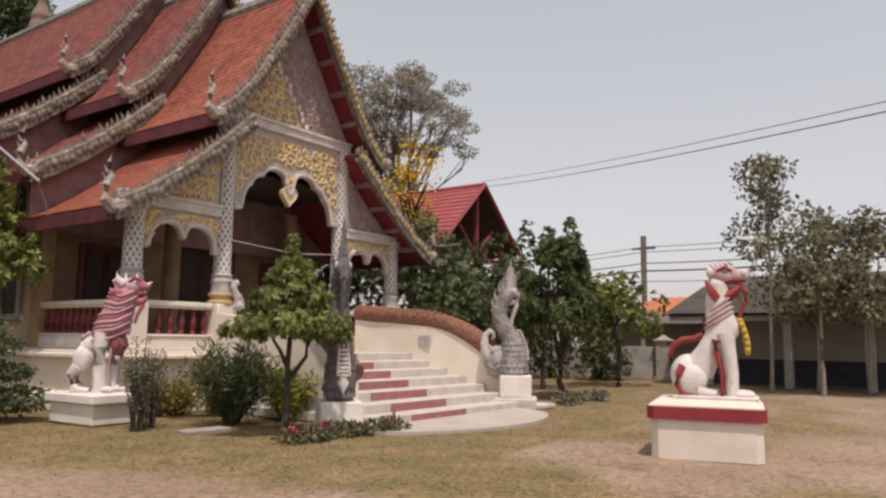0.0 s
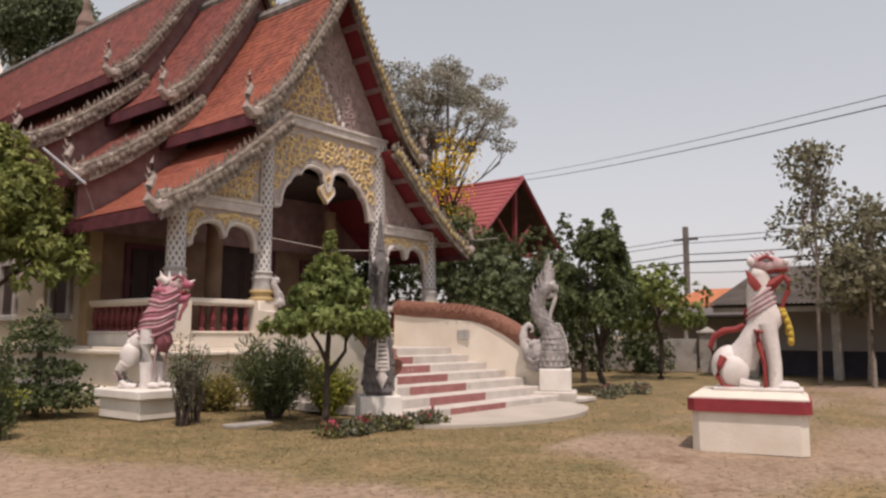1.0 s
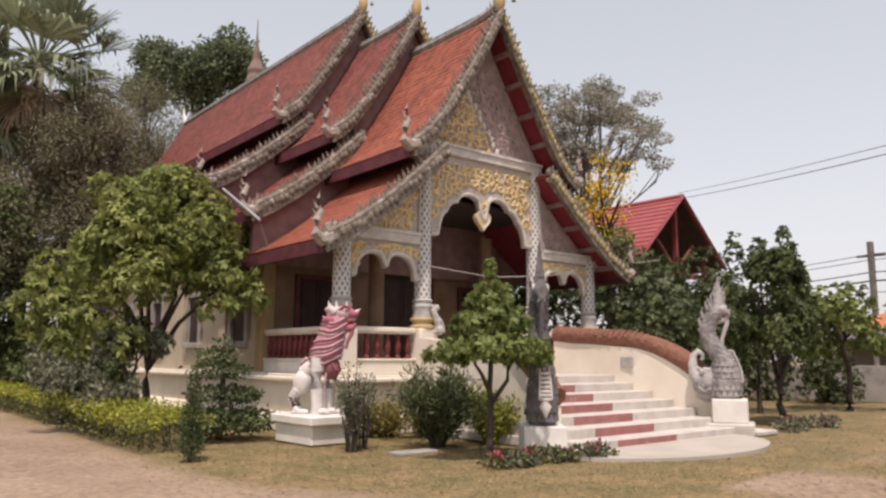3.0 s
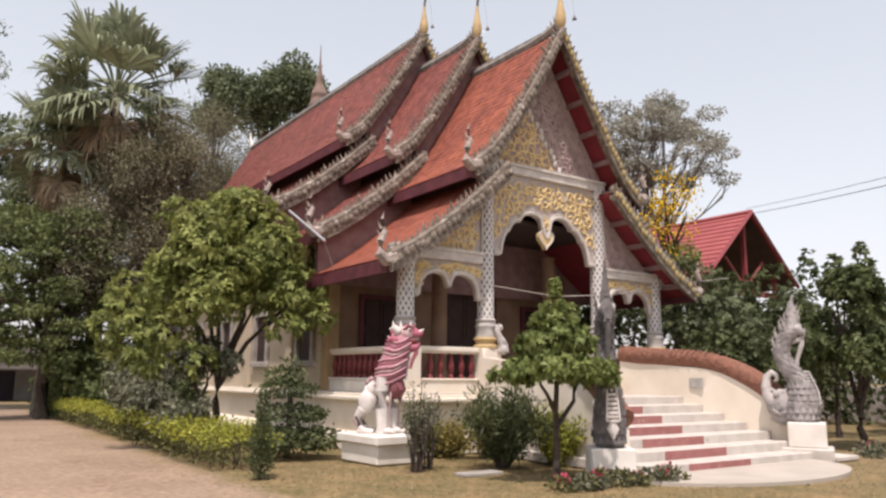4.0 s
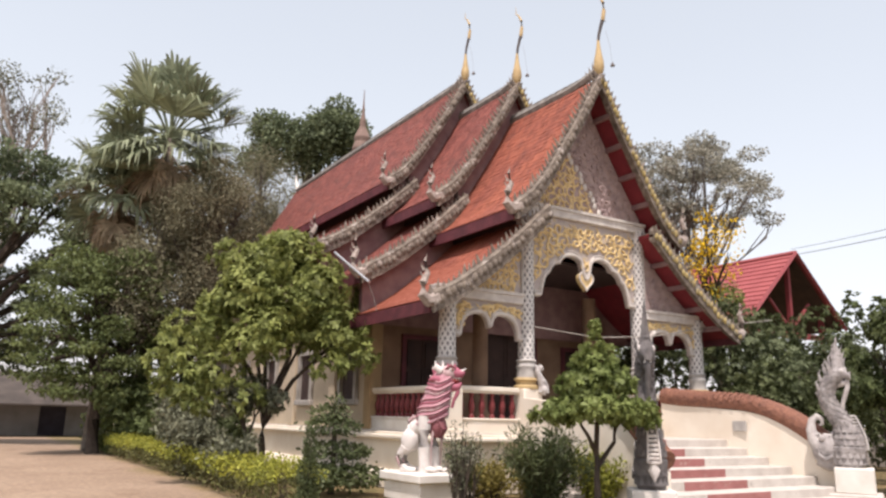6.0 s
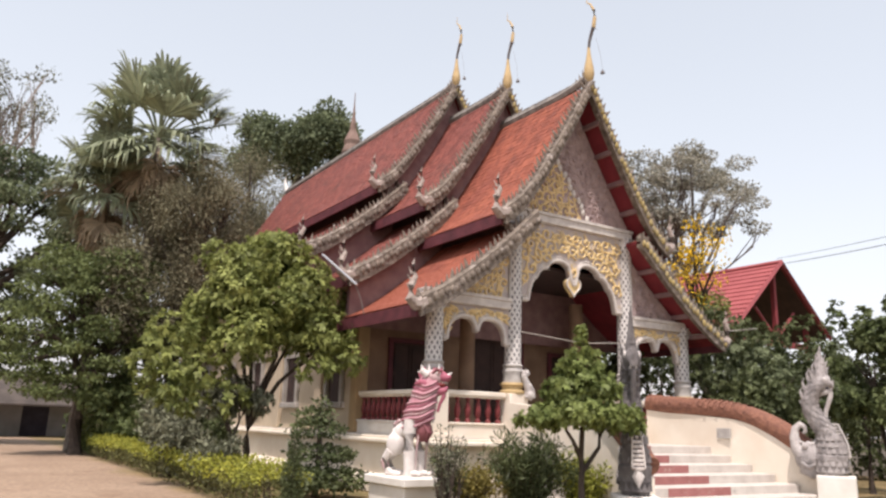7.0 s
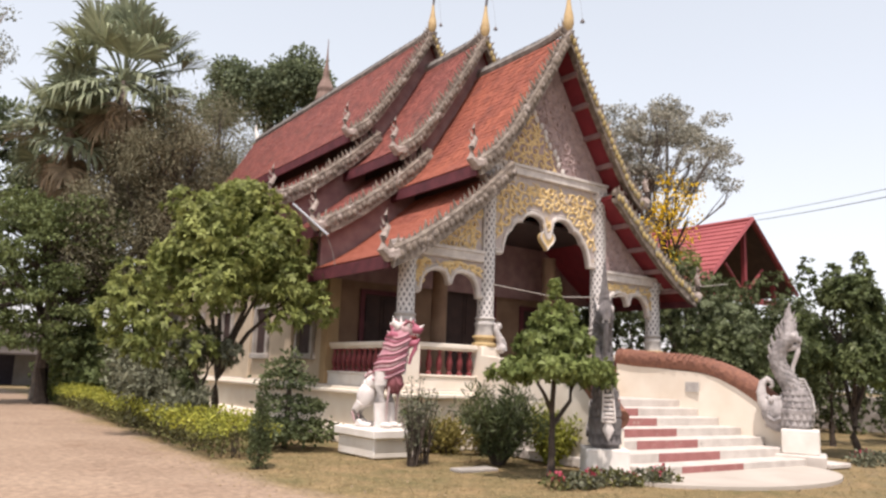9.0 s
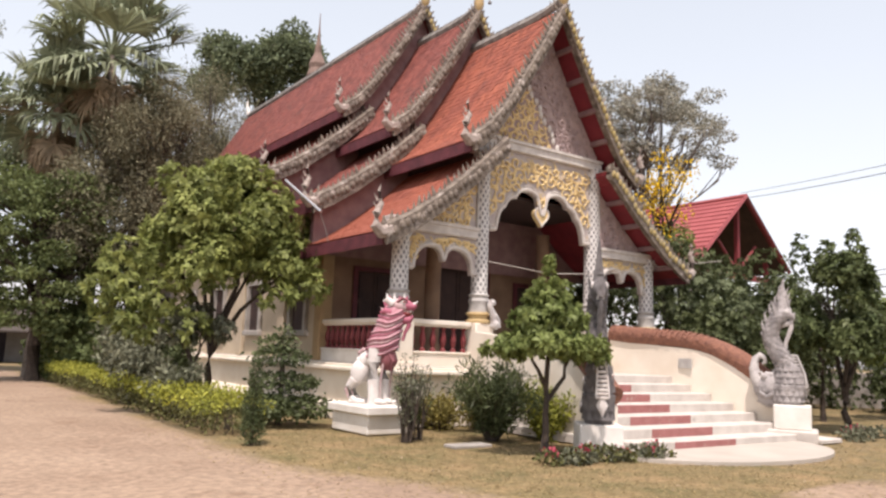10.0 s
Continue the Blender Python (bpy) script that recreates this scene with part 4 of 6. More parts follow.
# upper gable field and the half gables beside it
s = Shape()
hs = [i * 0.1 for i in range(21)]
line = [(-h, at_half(UP, h) - 0.14) for h in reversed(hs)] + [(h, at_half(UP, h) - 0.14) for h in hs[1:]]
n = len(line)
s.add([(x, yy, z) for yy in (-0.06, 0.06) for x, z in line] + [(x, yy, 6.8) for yy in (-0.06, 0.06) for x, z in line],
      [(i, i + 1, 2 * n + i + 1, 2 * n + i) for i in range(n - 1)] + [(n + i, n + i + 1, 3 * n + i + 1, 3 * n + i) for i in range(n - 1)])
gable = part("gable_field", s, M_PURPLE, temple, "purple-grey stucco gable field with gilt scrolls")
sc = Shape()
scrolls(sc, lambda x, z: z < at_half(UP, abs(x)) - 0.45 and x < 0.45 - (z - 6.98) * 0.72, -1.7, 1.7, 6.98, 9.2, -0.06, 0.36, 9)
tagged(part("gilt_scrollwork", sc, M_GOLD, gable, "gilded stucco scrollwork", True), kind="stuff")
# right of a slanting line the scrolls turn from gold to purple-grey
sc = Shape()
scrolls(sc, lambda x, z: z < at_half(UP, abs(x)) - 0.3 and x >= 0.45 - (z - 6.98) * 0.72, -1.8, 1.8, 6.98, 9.4, -0.06, 0.34, 10)
tagged(part("purple_scrollwork", sc, M_PURPLE, gable, "purple-grey stucco scrollwork", True), kind="stuff")
t = Shape()
g = random.Random(4)
for k in range(12):
    q = k / 11
    t.blob((-0.75 + 1.25 * q + 0.05 * math.sin(k * 1.7), -0.09, 8.62 - 1.7 * q), (0.07, 0.04, 0.10), 0, 8, 5)
part("inner_border", t, M_BEAM, gable, smooth=True)
for side in (-1, 1):
    s = Shape()
    hs = [2.1 + 0.1 * i for i in range(24)]
    a = [(side * h, at_half(LOW, h) - 0.14) for h in hs]
    n = len(a)
    s.add([(x, yy, z) for yy in (-0.06, 0.06) for x, z in a] + [(x, yy, 4.46) for yy in (-0.06, 0.06) for x, z in a],
          [(i, i + 1, 2 * n + i + 1, 2 * n + i) for i in range(n - 1)] + [(n + i, n + i + 1, 3 * n + i + 1, 3 * n + i) for i in range(n - 1)])
    o = part("half_gable", s, M_GOLDDULL if side < 0 else M_PURPLE, temple, "triangular carved stucco infill beside the gable")
    sc = Shape()
    scrolls(sc, lambda x, z: z < at_half(LOW, abs(x)) - 0.28 and abs(x) > 2.2, -4.2 if side < 0 else 2.2, -2.2 if side < 0 else 4.2, 4.62, 6.1, -0.06, 0.30, 12)
    tagged(part("gilt_scrollwork", sc, M_GOLD if side < 0 else M_PURPLE, o, smooth=True), kind="stuff")
part("gable_post", Shape().box(-2.1, -1.72, -0.12, 0.12, 4.46, 6.56, 0, 0.02), M_COLPLAIN, temple)
part("gable_post", Shape().box(1.72, 2.1, -0.12, 0.12, 4.46, 6.56, 0, 0.02), M_COLPLAIN, temple)


# ---- porch balustrade ----
def baluster():
    s = Shape()
    s.lathe([(0.065, 0), (0.065, 0.05), (0.035, 0.09), (0.07, 0.2), (0.075, 0.27), (0.045, 0.42), (0.035, 0.48), (0.06, 0.52), (0.06, 0.56)], 0, 0, 10)
    return s.mesh("baluster", M_BALUSTER, True)


BAL = baluster()


def railing(ax, a, b, c):
    """Balustrade along x (at y = c) or along y (at x = c), local to the temple."""
    r = new("balustrade")
    r.parent = temple
    r["label"] = "cream rail on turned red balusters"
    put = (lambda s, lo, hi, z0, z1, w: s.box(lo, hi, c - w, c + w, z0, z1, 0, 0.015)) if ax == 'x' else (lambda s, lo, hi, z0, z1, w: s.box(c - w, c + w, lo, hi, z0, z1, 0, 0.015))
    part("handrail", put(put(Shape(), a, b, 2.16, 2.27, 0.13), a, b, 2.12, 2.16, 0.09), M_CREAM, r)
    part("parapet", put(put(Shape(), a, b, FLOOR + 0.02, 1.52, 0.12), a, b, 1.52, 1.57, 0.15), M_WHITE if ax == 'y' else M_CREAM, r)
    n = int((b - a) / 0.25)
    for i in range(n):
        p = a + (b - a) * (i + 0.5) / n
        o = part("baluster", BAL, None, r)
        o.location = (p, c, 1.57) if ax == 'x' else (c, p, 1.57)


railing('x', COLX[0] - XC + 0.25, COLX[1] - XC - 0.28, 0)
railing('x', COLX[2] - XC + 0.28, COLX[3] - XC - 0.25, 0)
railing('y', 0.28, HY - 0.14, COLX[0] - XC)
railing('y', 0.28, HY - 0.14, COLX[3] - XC)

# the tiles nearest the drive, one by one
TILE = tile_shape().mesh("tile", M_TILE)
for m in single_tiles:
    o = part("tile", TILE, None, temple)
    o.matrix_local = m

# ---- stairs ----
stairs = thing("stairs", "wide concrete stairs with faded red painted risers", "stairs", (XC, 0, 0))
RISE, TREAD, Y0 = 0.172, 0.5, 8.5


def flare(y):
    """Half width of the stair walls at y: they spread towards the foot."""
    return 2.15 + 0.46 * max(0.0, (11.6 - y) / 2.6) ** 1.6


for k in range(7):
    y = Y0 + TREAD * k
    w = flare(y + 0.3) + 0.02
    st = part("step", Shape().box(-w, w, y, YF - 0.45, max(RISE * k - 0.03, 0), RISE * (k + 1), 0, 0.012), M_STEP, stairs)
    part("riser_paint", Shape().box(-1.7, 0.1, y - 0.006, y + 0.05, RISE * k + 0.004, RISE * (k + 1) - 0.012, 0, 0.004), M_CARPET, st, "faded red painted riser")

WALLTOP = [(9.0, 0.62), (9.32, 1.0), (9.7, 1.32), (10.12, 1.58), (10.8, 1.84), (11.9, 1.92), (12.8, 1.98), (13.45, 2.05)]
for side in (-1, 1):
    w, body = Shape(), Shape()
    rows, path = [], []
    for i in range(31):
        y = 9.0 + 4.45 * i / 30
        zt = sum(at_half(WALLTOP, min(max(y + d * 0.09, 9.0), 13.45)) for d in range(-4, 5)) / 9
        a, b = side * flare(y), side * (flare(y) + 0.26)
        rows.append([(a, y, 0), (b, y, 0), (b, y, zt), (a, y, zt)])
        path.append((side * (flare(y) + 0.13), y, zt + 0.17))
    w.rings(rows)
    wl = part("stair_wall", w, M_CREAM, stairs, "cream plastered sweeping stair wall")
    last = 31 if side > 0 else 22
    body.tube(path[:last], [(0.21 + 0.02 * math.sin(i * 0.3)) * min(1.0, (last + 1 - i) / 6 if side < 0 else 1.0) for i in range(last)], 14, flat=0.95)
    for i in range(1, last - 1 if side > 0 else last - 5):
        for k in range(7):
            a = 0.15 + (k + 0.5 * (i % 2)) * 0.42
            p = Vector(path[i])
            n_ = Vector((math.cos(a), 0, math.sin(a)))
            body.cone(p + n_ * 0.195, p + n_ * 0.235 + Vector((0, 0.10, 0.02)), 0.075, 5, 0, 0.4, n_)
    part("serpent_body", body, M_NAGA, wl, "brown scaled serpent body along the wall top", True)
    if side > 0:
        part("plaque", Shape().box(side * 2.13, side * 2.16, 10.95, 11.32, 1.40, 1.63, 0, 0.005), M_COLPLAIN, wl, "small grey stone plaque")
    curb = Shape()
    curb.box(side * 2.85 - 0.42, side * 2.85 + 0.42, 8.1, 9.3, 0, 0.10, 0, 0.02)
    part("curb", curb, M_STEP, stairs)

# apron in front of the stairs
s = Shape()
pts = [(XC - 0.65 + 2.8 * math.cos(math.pi + math.pi * i / 40), 8.55 + 1.78 * math.sin(math.pi + math.pi * i / 40)) for i in range(41)]
s.slab(pts, 'z', -0.06, 0.045)
tagged(part("pavement", s, M_APRON), "pale half-round concrete apron at the stair foot", "pavement", kind="structure")


# ---- serpents at the stair foot ----
def naga(x, y, side, turn):
    """Rearing crested serpent that leaves the jaws of a sea beast; it faces -y. Lengths below run forward (u) and up (z)."""
    ped = thing("serpent_pedestal", "low white plastered pedestal below a serpent statue", "pedestal", (x, y, 0), "serpent pedestals")
    if side > 0:
        part("body", Shape().box(-0.33, 0.33, -0.50, 0.22, 0.24, 0.74, 0, 0.02), M_WHITE, ped)
        part("plinth_slab", Shape().box(-0.46, 0.46, -0.62, 0.80, -0.02, 0.24, 0, 0.03), M_STEP, ped)
    else:
        part("body", Shape().box(-0.36, 0.36, -0.42, 0.40, -0.02, 0.46, 0, 0.02), M_WHITE, ped)
    ped.rotation_euler.z = radians(turn)
    s = Shape()
    A, B, C = 0, 1, 2           # body, shaded body, whitewashed trim
    P = lambda u, z, w=0.0: Vector((w, -u, z))
    # drum-like coil that fills the beast's mouth, with a raised rim
    s.rings([[(rx * math.cos(2 * math.pi * i / 20), -u + ru * math.sin(2 * math.pi * i / 20), z) for i in range(20)] for u, z, rx, ru in
             ((0.04, 0.44, 0.29, 0.34), (0.06, 0.56, 0.33, 0.42), (0.07, 0.78, 0.345, 0.45), (0.07, 0.86, 0.36, 0.465), (0.08, 0.91, 0.36, 0.465), (0.09, 0.94, 0.31, 0.42), (0.12, 1.10, 0.30, 0.41), (0.12, 1.26, 0.27, 0.35), (0.08, 1.42, 0.235, 0.28))], B)
    neck = [P(0.10, 1.25), P(0.03, 1.45), P(-0.10, 1.64), P(-0.24, 1.84), P(-0.33, 2.06), P(-0.32, 2.28), P(-0.22, 2.48), P(-0.08, 2.62), P(0.06, 2.68)]
    rad = [0.26, 0.25, 0.235, 0.225, 0.215, 0.21, 0.205, 0.20, 0.16]
    s.tube(neck, rad, 14, A, up=Vector((1, 0, 0)), flat=1.0)
    # overlapping scales in offset rows, on the coil and on the neck
    for k in range(6):
        z = 0.52 + 0.15 * k
        r, ru, u = (0.34, 0.44, 0.06) if z < 0.95 else (0.345 - 0.16 * (z - 0.9), 0.43 - 0.22 * (z - 0.9), 0.11)
        for i in range(16):
            a = 2 * math.pi * (i + 0.5 * (k % 2)) / 16
            c_, s_ = math.cos(a), math.sin(a)
            s.cone((r * c_, -u + ru * s_, z), (r * 1.02 * c_, -u + ru * 1.02 * s_, z + 0.15), 0.08, 6, (A, B)[(i + k) % 2], 0.25, Vector((c_, s_, 0)))
    for k in range(14):
        q = k / 13 * 6.4
        i, f = int(q), q - int(q)
        o = neck[i + 1].lerp(neck[min(i + 2, 8)], f)
        d = (neck[min(i + 2, 8)] - neck[i + 1]).normalized()
        r = rad[i + 1]
        back = Vector((1, 0, 0)).cross(d)
        for j in range(9):
            a = 2 * math.pi * (j + 0.5 * (k % 2)) / 9
            n_ = Vector((1, 0, 0)) * math.cos(a) + back * math.sin(a)
            s.cone(o + n_ * r * 0.98, o + n_ * (r + 0.012) - d * 0.12, 0.07, 6, (A, B)[(j + k) % 3 == 0], 0.4, n_)
    # head: brow, upper snout, slab of the lower jaw, eyes
    s.tube([P(-0.16, 2.56), P(0.02, 2.70), P(0.17, 2.70), P(0.27, 2.62), P(0.30, 2.74)], [0.20, 0.20, 0.15, 0.10, 0.02], 12, A, up=Vector((1, 0, 0)))
    s.tube([P(-0.18, 2.44), P(0.0, 2.44), P(0.16, 2.46), P(0.26, 2.50)], [0.13, 0.09, 0.07, 0.03], 10, C if side > 0 else A, up=Vector((1, 0, 0)))
    s.blob(P(0.08, 2.55), (0.09, 0.13, 0.05), 3, 10, 6)
    for e in (-1, 1):
        s.blob(P(0.08, 2.74, e * 0.15), (0.05, 0.07, 0.065), C, 8, 6)
        for k in range(3):
            s.cone(P(-0.06 - 0.05 * k, 2.52 + 0.08 * k, e * 0.15), P(-0.24 - 0.03 * k, 2.74 + 0.16 * k, e * 0.23), 0.085, 6, A, 0.4, Vector((1, 0, 0)))
        for u in (0.10, 0.18, 0.24):
            s.cone(P(u, 2.50, e * 0.06), P(u + 0.01, 2.58, e * 0.065), 0.022, 5, C, 1.0)
    # crown of the crest: a tall spindle with flames before and behind it
    s.rings([[(w * math.cos(2 * math.pi * i / 12), -u + d * math.sin(2 * math.pi * i / 12), z) for i in range(12)] for u, z, w, d in
             ((-0.02, 2.68, 0.17, 0.20), (-0.03, 2.86, 0.135, 0.17), (-0.01, 3.04, 0.095, 0.125), (0.01, 3.22, 0.065, 0.09), (0.0, 3.40, 0.04, 0.055), (0.03, 3.60, 0.008, 0.012))], A)
    for u, z, du, dz, r in ((-0.48, 2.00, -0.10, 0.30, 0.09), (-0.50, 2.20, -0.06, 0.36, 0.10), (-0.44, 2.42, -0.04, 0.38, 0.10), (-0.32, 2.60, -0.03, 0.42, 0.11), (-0.20, 2.76, 0.0, 0.44, 0.10), (-0.12, 2.94, 0.01, 0.40, 0.08),
                            (0.12, 2.78, 0.06, 0.32, 0.08), (0.10, 2.95, 0.07, 0.30, 0.07), (0.07, 3.14, 0.07, 0.26, 0.05), (-0.08, 3.14, -0.02, 0.30, 0.05)):
        s.tube([P(u + 0.06, z - 0.04), P(u + du * 0.3, z + dz * 0.4), P(u + du, z + dz * 0.75), P(u + du * 0.7 + 0.05, z + dz)], [r, r * 0.85, r * 0.45, 0.006], 7, A, up=Vector((1, 0, 0)), flat=0.6)
    # beard that loops from the jaw to the chest
    s.tube([P(0.22, 2.48), P(0.20, 2.34), P(0.13, 2.16), P(0.06, 1.98), P(0.03, 1.80), P(0.08, 1.62)], [0.05, 0.065, 0.06, 0.055, 0.06, 0.07], 9, C if side > 0 else A, up=Vector((1, 0, 0)))
    # belly plates down the chest, between two beaded edges, with a lozenge at the foot
    front = [(0.33, 1.66), (0.40, 1.50), (0.47, 1.34), (0.53, 1.18), (0.555, 1.02), (0.57, 0.88)]
    for k in range(12):
        q = k / 11 * 4.99
        i, f = int(q), q - int(q)
        u, z = front[i][0] + (front[i + 1][0] - front[i][0]) * f, front[i][1] + (front[i + 1][1] - front[i][1]) * f
        w = 0.07 + 0.005 * k
        s.box(-w, w, -u, -u + 0.16, z - 0.024, z + 0.024, C, 0.01)
    for e in (-1, 1):
        s.tube([P(u, z, e * (0.08 + 0.012 * i)) for i, (u, z) in enumerate(front)], 0.022, 6, C, up=Vector((1, 0, 0)))
    s.rings([[(0.13 * c * math.cos(math.pi * i / 2), -0.53 - 0.05 * (1 - c), 0.76 + 0.19 * c * math.sin(math.pi * i / 2)) for i in range(4)] for c in (1.0, 0.55, 0.5)], C)
    # the sea beast: skull, curled trunk, open lower jaw with fangs, ear
    s.blob(P(-0.44, 0.84), (0.27, 0.38, 0.38), A, 14, 10)
    s.tube([P(-0.55, 0.86), P(-0.74, 1.08), P(-0.79, 1.32), P(-0.75, 1.54), P(-0.62, 1.64), P(-0.50, 1.58), P(-0.49, 1.47), P(-0.57, 1.43)], [0.24, 0.18, 0.13, 0.10, 0.085, 0.07, 0.055, 0.03], 11, C if side > 0 else B, up=Vector((1, 0, 0)))
    s.tube([P(-0.52, 1.02), P(-0.42, 1.16), P(-0.30, 1.16), P(-0.22, 1.30)], [0.15, 0.10, 0.08, 0.03], 9, C if side > 0 else B, up=Vector((1, 0, 0)))
    for e in (-1, 1):
        s.blob(P(-0.52, 1.12, e * 0.20), (0.07, 0.09, 0.09), C, 9, 6)
        s.tube([P(-0.30, 0.70, e * 0.26), P(-0.46, 0.62, e * 0.29), P(-0.62, 0.72, e * 0.27), P(-0.60, 0.86, e * 0.25)], [0.04, 0.05, 0.045, 0.02], 7, B)
        s.tube([P(-0.72, 1.16, e * 0.10), P(-0.60, 1.22, e * 0.13), P(-0.48, 1.12, e * 0.14)], [0.03, 0.035, 0.015], 6, C)
        for k in range(4):
            s.cone(P(-0.22 - 0.09 * k, 1.04 + 0.02 * k, e * 0.13), P(-0.20 - 0.09 * k, 1.16 + 0.02 * k, e * 0.14), 0.035, 6, C, 1.0)
    s.tube([P(-0.66, 0.62), P(-0.40, 0.50), P(-0.05, 0.47)], [0.16, 0.16, 0.12], 10, B, up=Vector((1, 0, 0)))
    o = thing("serpent_statue", "grey stucco crested serpent statue rearing on a white pedestal" if side > 0 else "dark grey crested serpent statue with whitened belly plates", "statue", (x, y, 0), "serpent statues", shape=s,
              material=[M_STONE if side > 0 else M_STONEDARK, M_STONE if side > 0 else M_STONEDARK, M_LIONWHITE if side < 0 else M_STONEPALE, M_BLACK], smooth=True)
    o.rotation_euler.z = radians(turn)
    o.scale = (0.80, 0.76, 0.85) if side > 0 else (0.78, 0.80, 1.03)
    o.location.z = 0.36 if side > 0 else 0.0
    return o


naga(9.82, 9.10, -1, -38)
naga(15.36, 8.92, 1, 28)


# ---- guardian lions ----
def lion_right(at, turn):
    """Sitting guardian lion, white with red trim; it faces -y."""
    s = Shape()
    W_, R_, P_, K_, L_ = 0, 1, 2, 3, 4
    s.box(-0.30, 0.30, -0.76, 0.50, 0.0, 0.05, W_, 0.02)
    s.blob((0, 0.27, 0.33), (0.25, 0.28, 0.29), W_, 14, 9)
    H = -0.18                   # the head juts forward of the shoulders
    for e in (-1, 1):
        s.blob((e * 0.18, 0.22, 0.26), (0.13, 0.24, 0.22), W_, 12, 8)
        s.tube([(e * 0.23, 0.12, 0.11), (e * 0.23, -0.02, 0.08), (e * 0.23, -0.16, 0.07)], [0.08, 0.065, 0.055], 8, W_)
        s.tube([(e * 0.17, -0.38, 0.05), (e * 0.17, -0.38, 0.35), (e * 0.17, -0.34, 0.68), (e * 0.15, -0.30, 0.92)], [0.095, 0.10, 0.115, 0.14], 12, W_)
        s.blob((e * 0.17, -0.52, 0.07), (0.10, 0.20, 0.06), W_, 10, 6)
        s.tube([(e * 0.25, -0.24, 0.05), (e * 0.265, -0.24, 0.35), (e * 0.265, -0.17, 0.66), (e * 0.24, -0.14, 0.82), (e * 0.25, -0.24, 0.80)], [0.035, 0.035, 0.045, 0.05, 0.02], 6, R_)
        s.tube([(e * 0.27, 0.34, 0.46), (e * 0.30, 0.40, 0.34), (e * 0.28, 0.44, 0.2), (e * 0.26, 0.36, 0.06), (e * 0.26, 0.18, 0.04)], [0.06, 0.055, 0.04, 0.03, 0.02], 6, R_)
        # ear-flame behind the jaw, eye, brow and nostril
        s.tube([(e * 0.15, H - 0.02, 1.40), (e * 0.175, H + 0.06, 1.50), (e * 0.17, H + 0.15, 1.66)], [0.07, 0.075, 0.015], 6, R_, flat=0.6)
        s.blob((e * 0.115, H - 0.14, 1.79), (0.04, 0.065, 0.04), K_, 8, 6)
        s.tube([(e * 0.12, H - 0.03, 1.80), (e * 0.135, H - 0.14, 1.85), (e * 0.115, H - 0.25, 1.80)], [0.025, 0.03, 0.018], 6, R_)
        s.blob((e * 0.06, H - 0.42, 1.77), (0.045, 0.05, 0.05), W_, 7, 5)
        s.blob((e * 0.13, H + 0.08, 1.78), (0.05, 0.06, 0.07), W_, 7, 5)
    s.rings([[(rx * math.cos(2 * math.pi * i / 16), y + ry * math.sin(2 * math.pi * i / 16), z) for i in range(16)] for y, z, rx, ry in
             ((0.20, 0.28, 0.24, 0.30), (0.08, 0.50, 0.21, 0.27), (-0.12, 0.72, 0.215, 0.25), (-0.25, 0.92, 0.22, 0.255), (-0.26, 1.05, 0.205, 0.24), (-0.22, 1.20, 0.18, 0.21), (-0.19, 1.38, 0.155, 0.175), (-0.22, 1.58, 0.14, 0.16))], W_)
    for k in range(4):          # neck folds, rising towards the chest
        r, z = 0.215 - 0.015 * k, 1.10 + 0.07 * k
        s.tube([(r * math.cos(a), -0.215 + r * math.sin(a), z - 0.12 * math.sin(a)) for a in [2 * math.pi * i / 16 for i in range(17)]], 0.024 if k % 2 else 0.018, 6, P_)
    s.blob((0, H - 0.10, 1.74), (0.15, 0.21, 0.14), L_, 14, 9)
    s.blob((0, H - 0.02, 1.60), (0.145, 0.17, 0.15), W_, 12, 8)
    s.tube([(0, H - 0.10, 1.74), (0, H - 0.26, 1.755), (0, H - 0.38, 1.73), (0, H - 0.45, 1.69)], [0.125, 0.105, 0.08, 0.035], 10, L_)
    s.tube([(0, H - 0.14, 1.655), (0, H - 0.30, 1.675), (0, H - 0.45, 1.665)], [0.075, 0.055, 0.03], 8, R_, flat=1.5)
    s.tube([(0, H + 0.06, 1.45), (0, H - 0.08, 1.42), (0, H - 0.22, 1.47), (0, H - 0.32, 1.545), (0, H - 0.38, 1.60)], [0.08, 0.10, 0.085, 0.06, 0.025], 9, R_, flat=1.25)
    s.blob((0, H - 0.20, 1.585), (0.075, 0.15, 0.05), K_, 10, 5)
    s.tube([(0, H - 0.37, 1.60), (0, H - 0.44, 1.50), (0, H - 0.44, 1.38), (0, H - 0.36, 1.22), (0, H - 0.32, 1.06), (0, H - 0.30, 0.96)], [0.03, 0.045, 0.04, 0.03, 0.03, 0.025], 7, R_)
    for k in range(5):
        s.cone((0, H + 0.02 - 0.07 * k, 1.84 + 0.012 * k), (0, H + 0.10 - 0.06 * k, 1.92 + 0.012 * k), 0.04, 5, P_, 0.6)
    s.tube([(0, 0.50, 0.46), (0, 0.55, 0.60), (0, 0.49, 0.74), (0, 0.34, 0.82), (0, 0.16, 0.84), (0, 0.02, 0.90), (0, -0.01, 1.04), (0, 0.02, 1.14)], [0.035, 0.045, 0.05, 0.05, 0.045, 0.05, 0.05, 0.02], 7, R_)
    o = thing("lion_statue", "white painted guardian lion statue with red trim, sitting on a pedestal", "statue", at, "guardian lions", shape=s, material=[M_LIONWHITE, M_LIONRED, M_LIONPALE, M_STONEDARK, M_LIONPALE], smooth=True)
    o.rotation_euler.z = turn
    o.scale = (0.88, 0.90, 1.0)
    g = Shape()
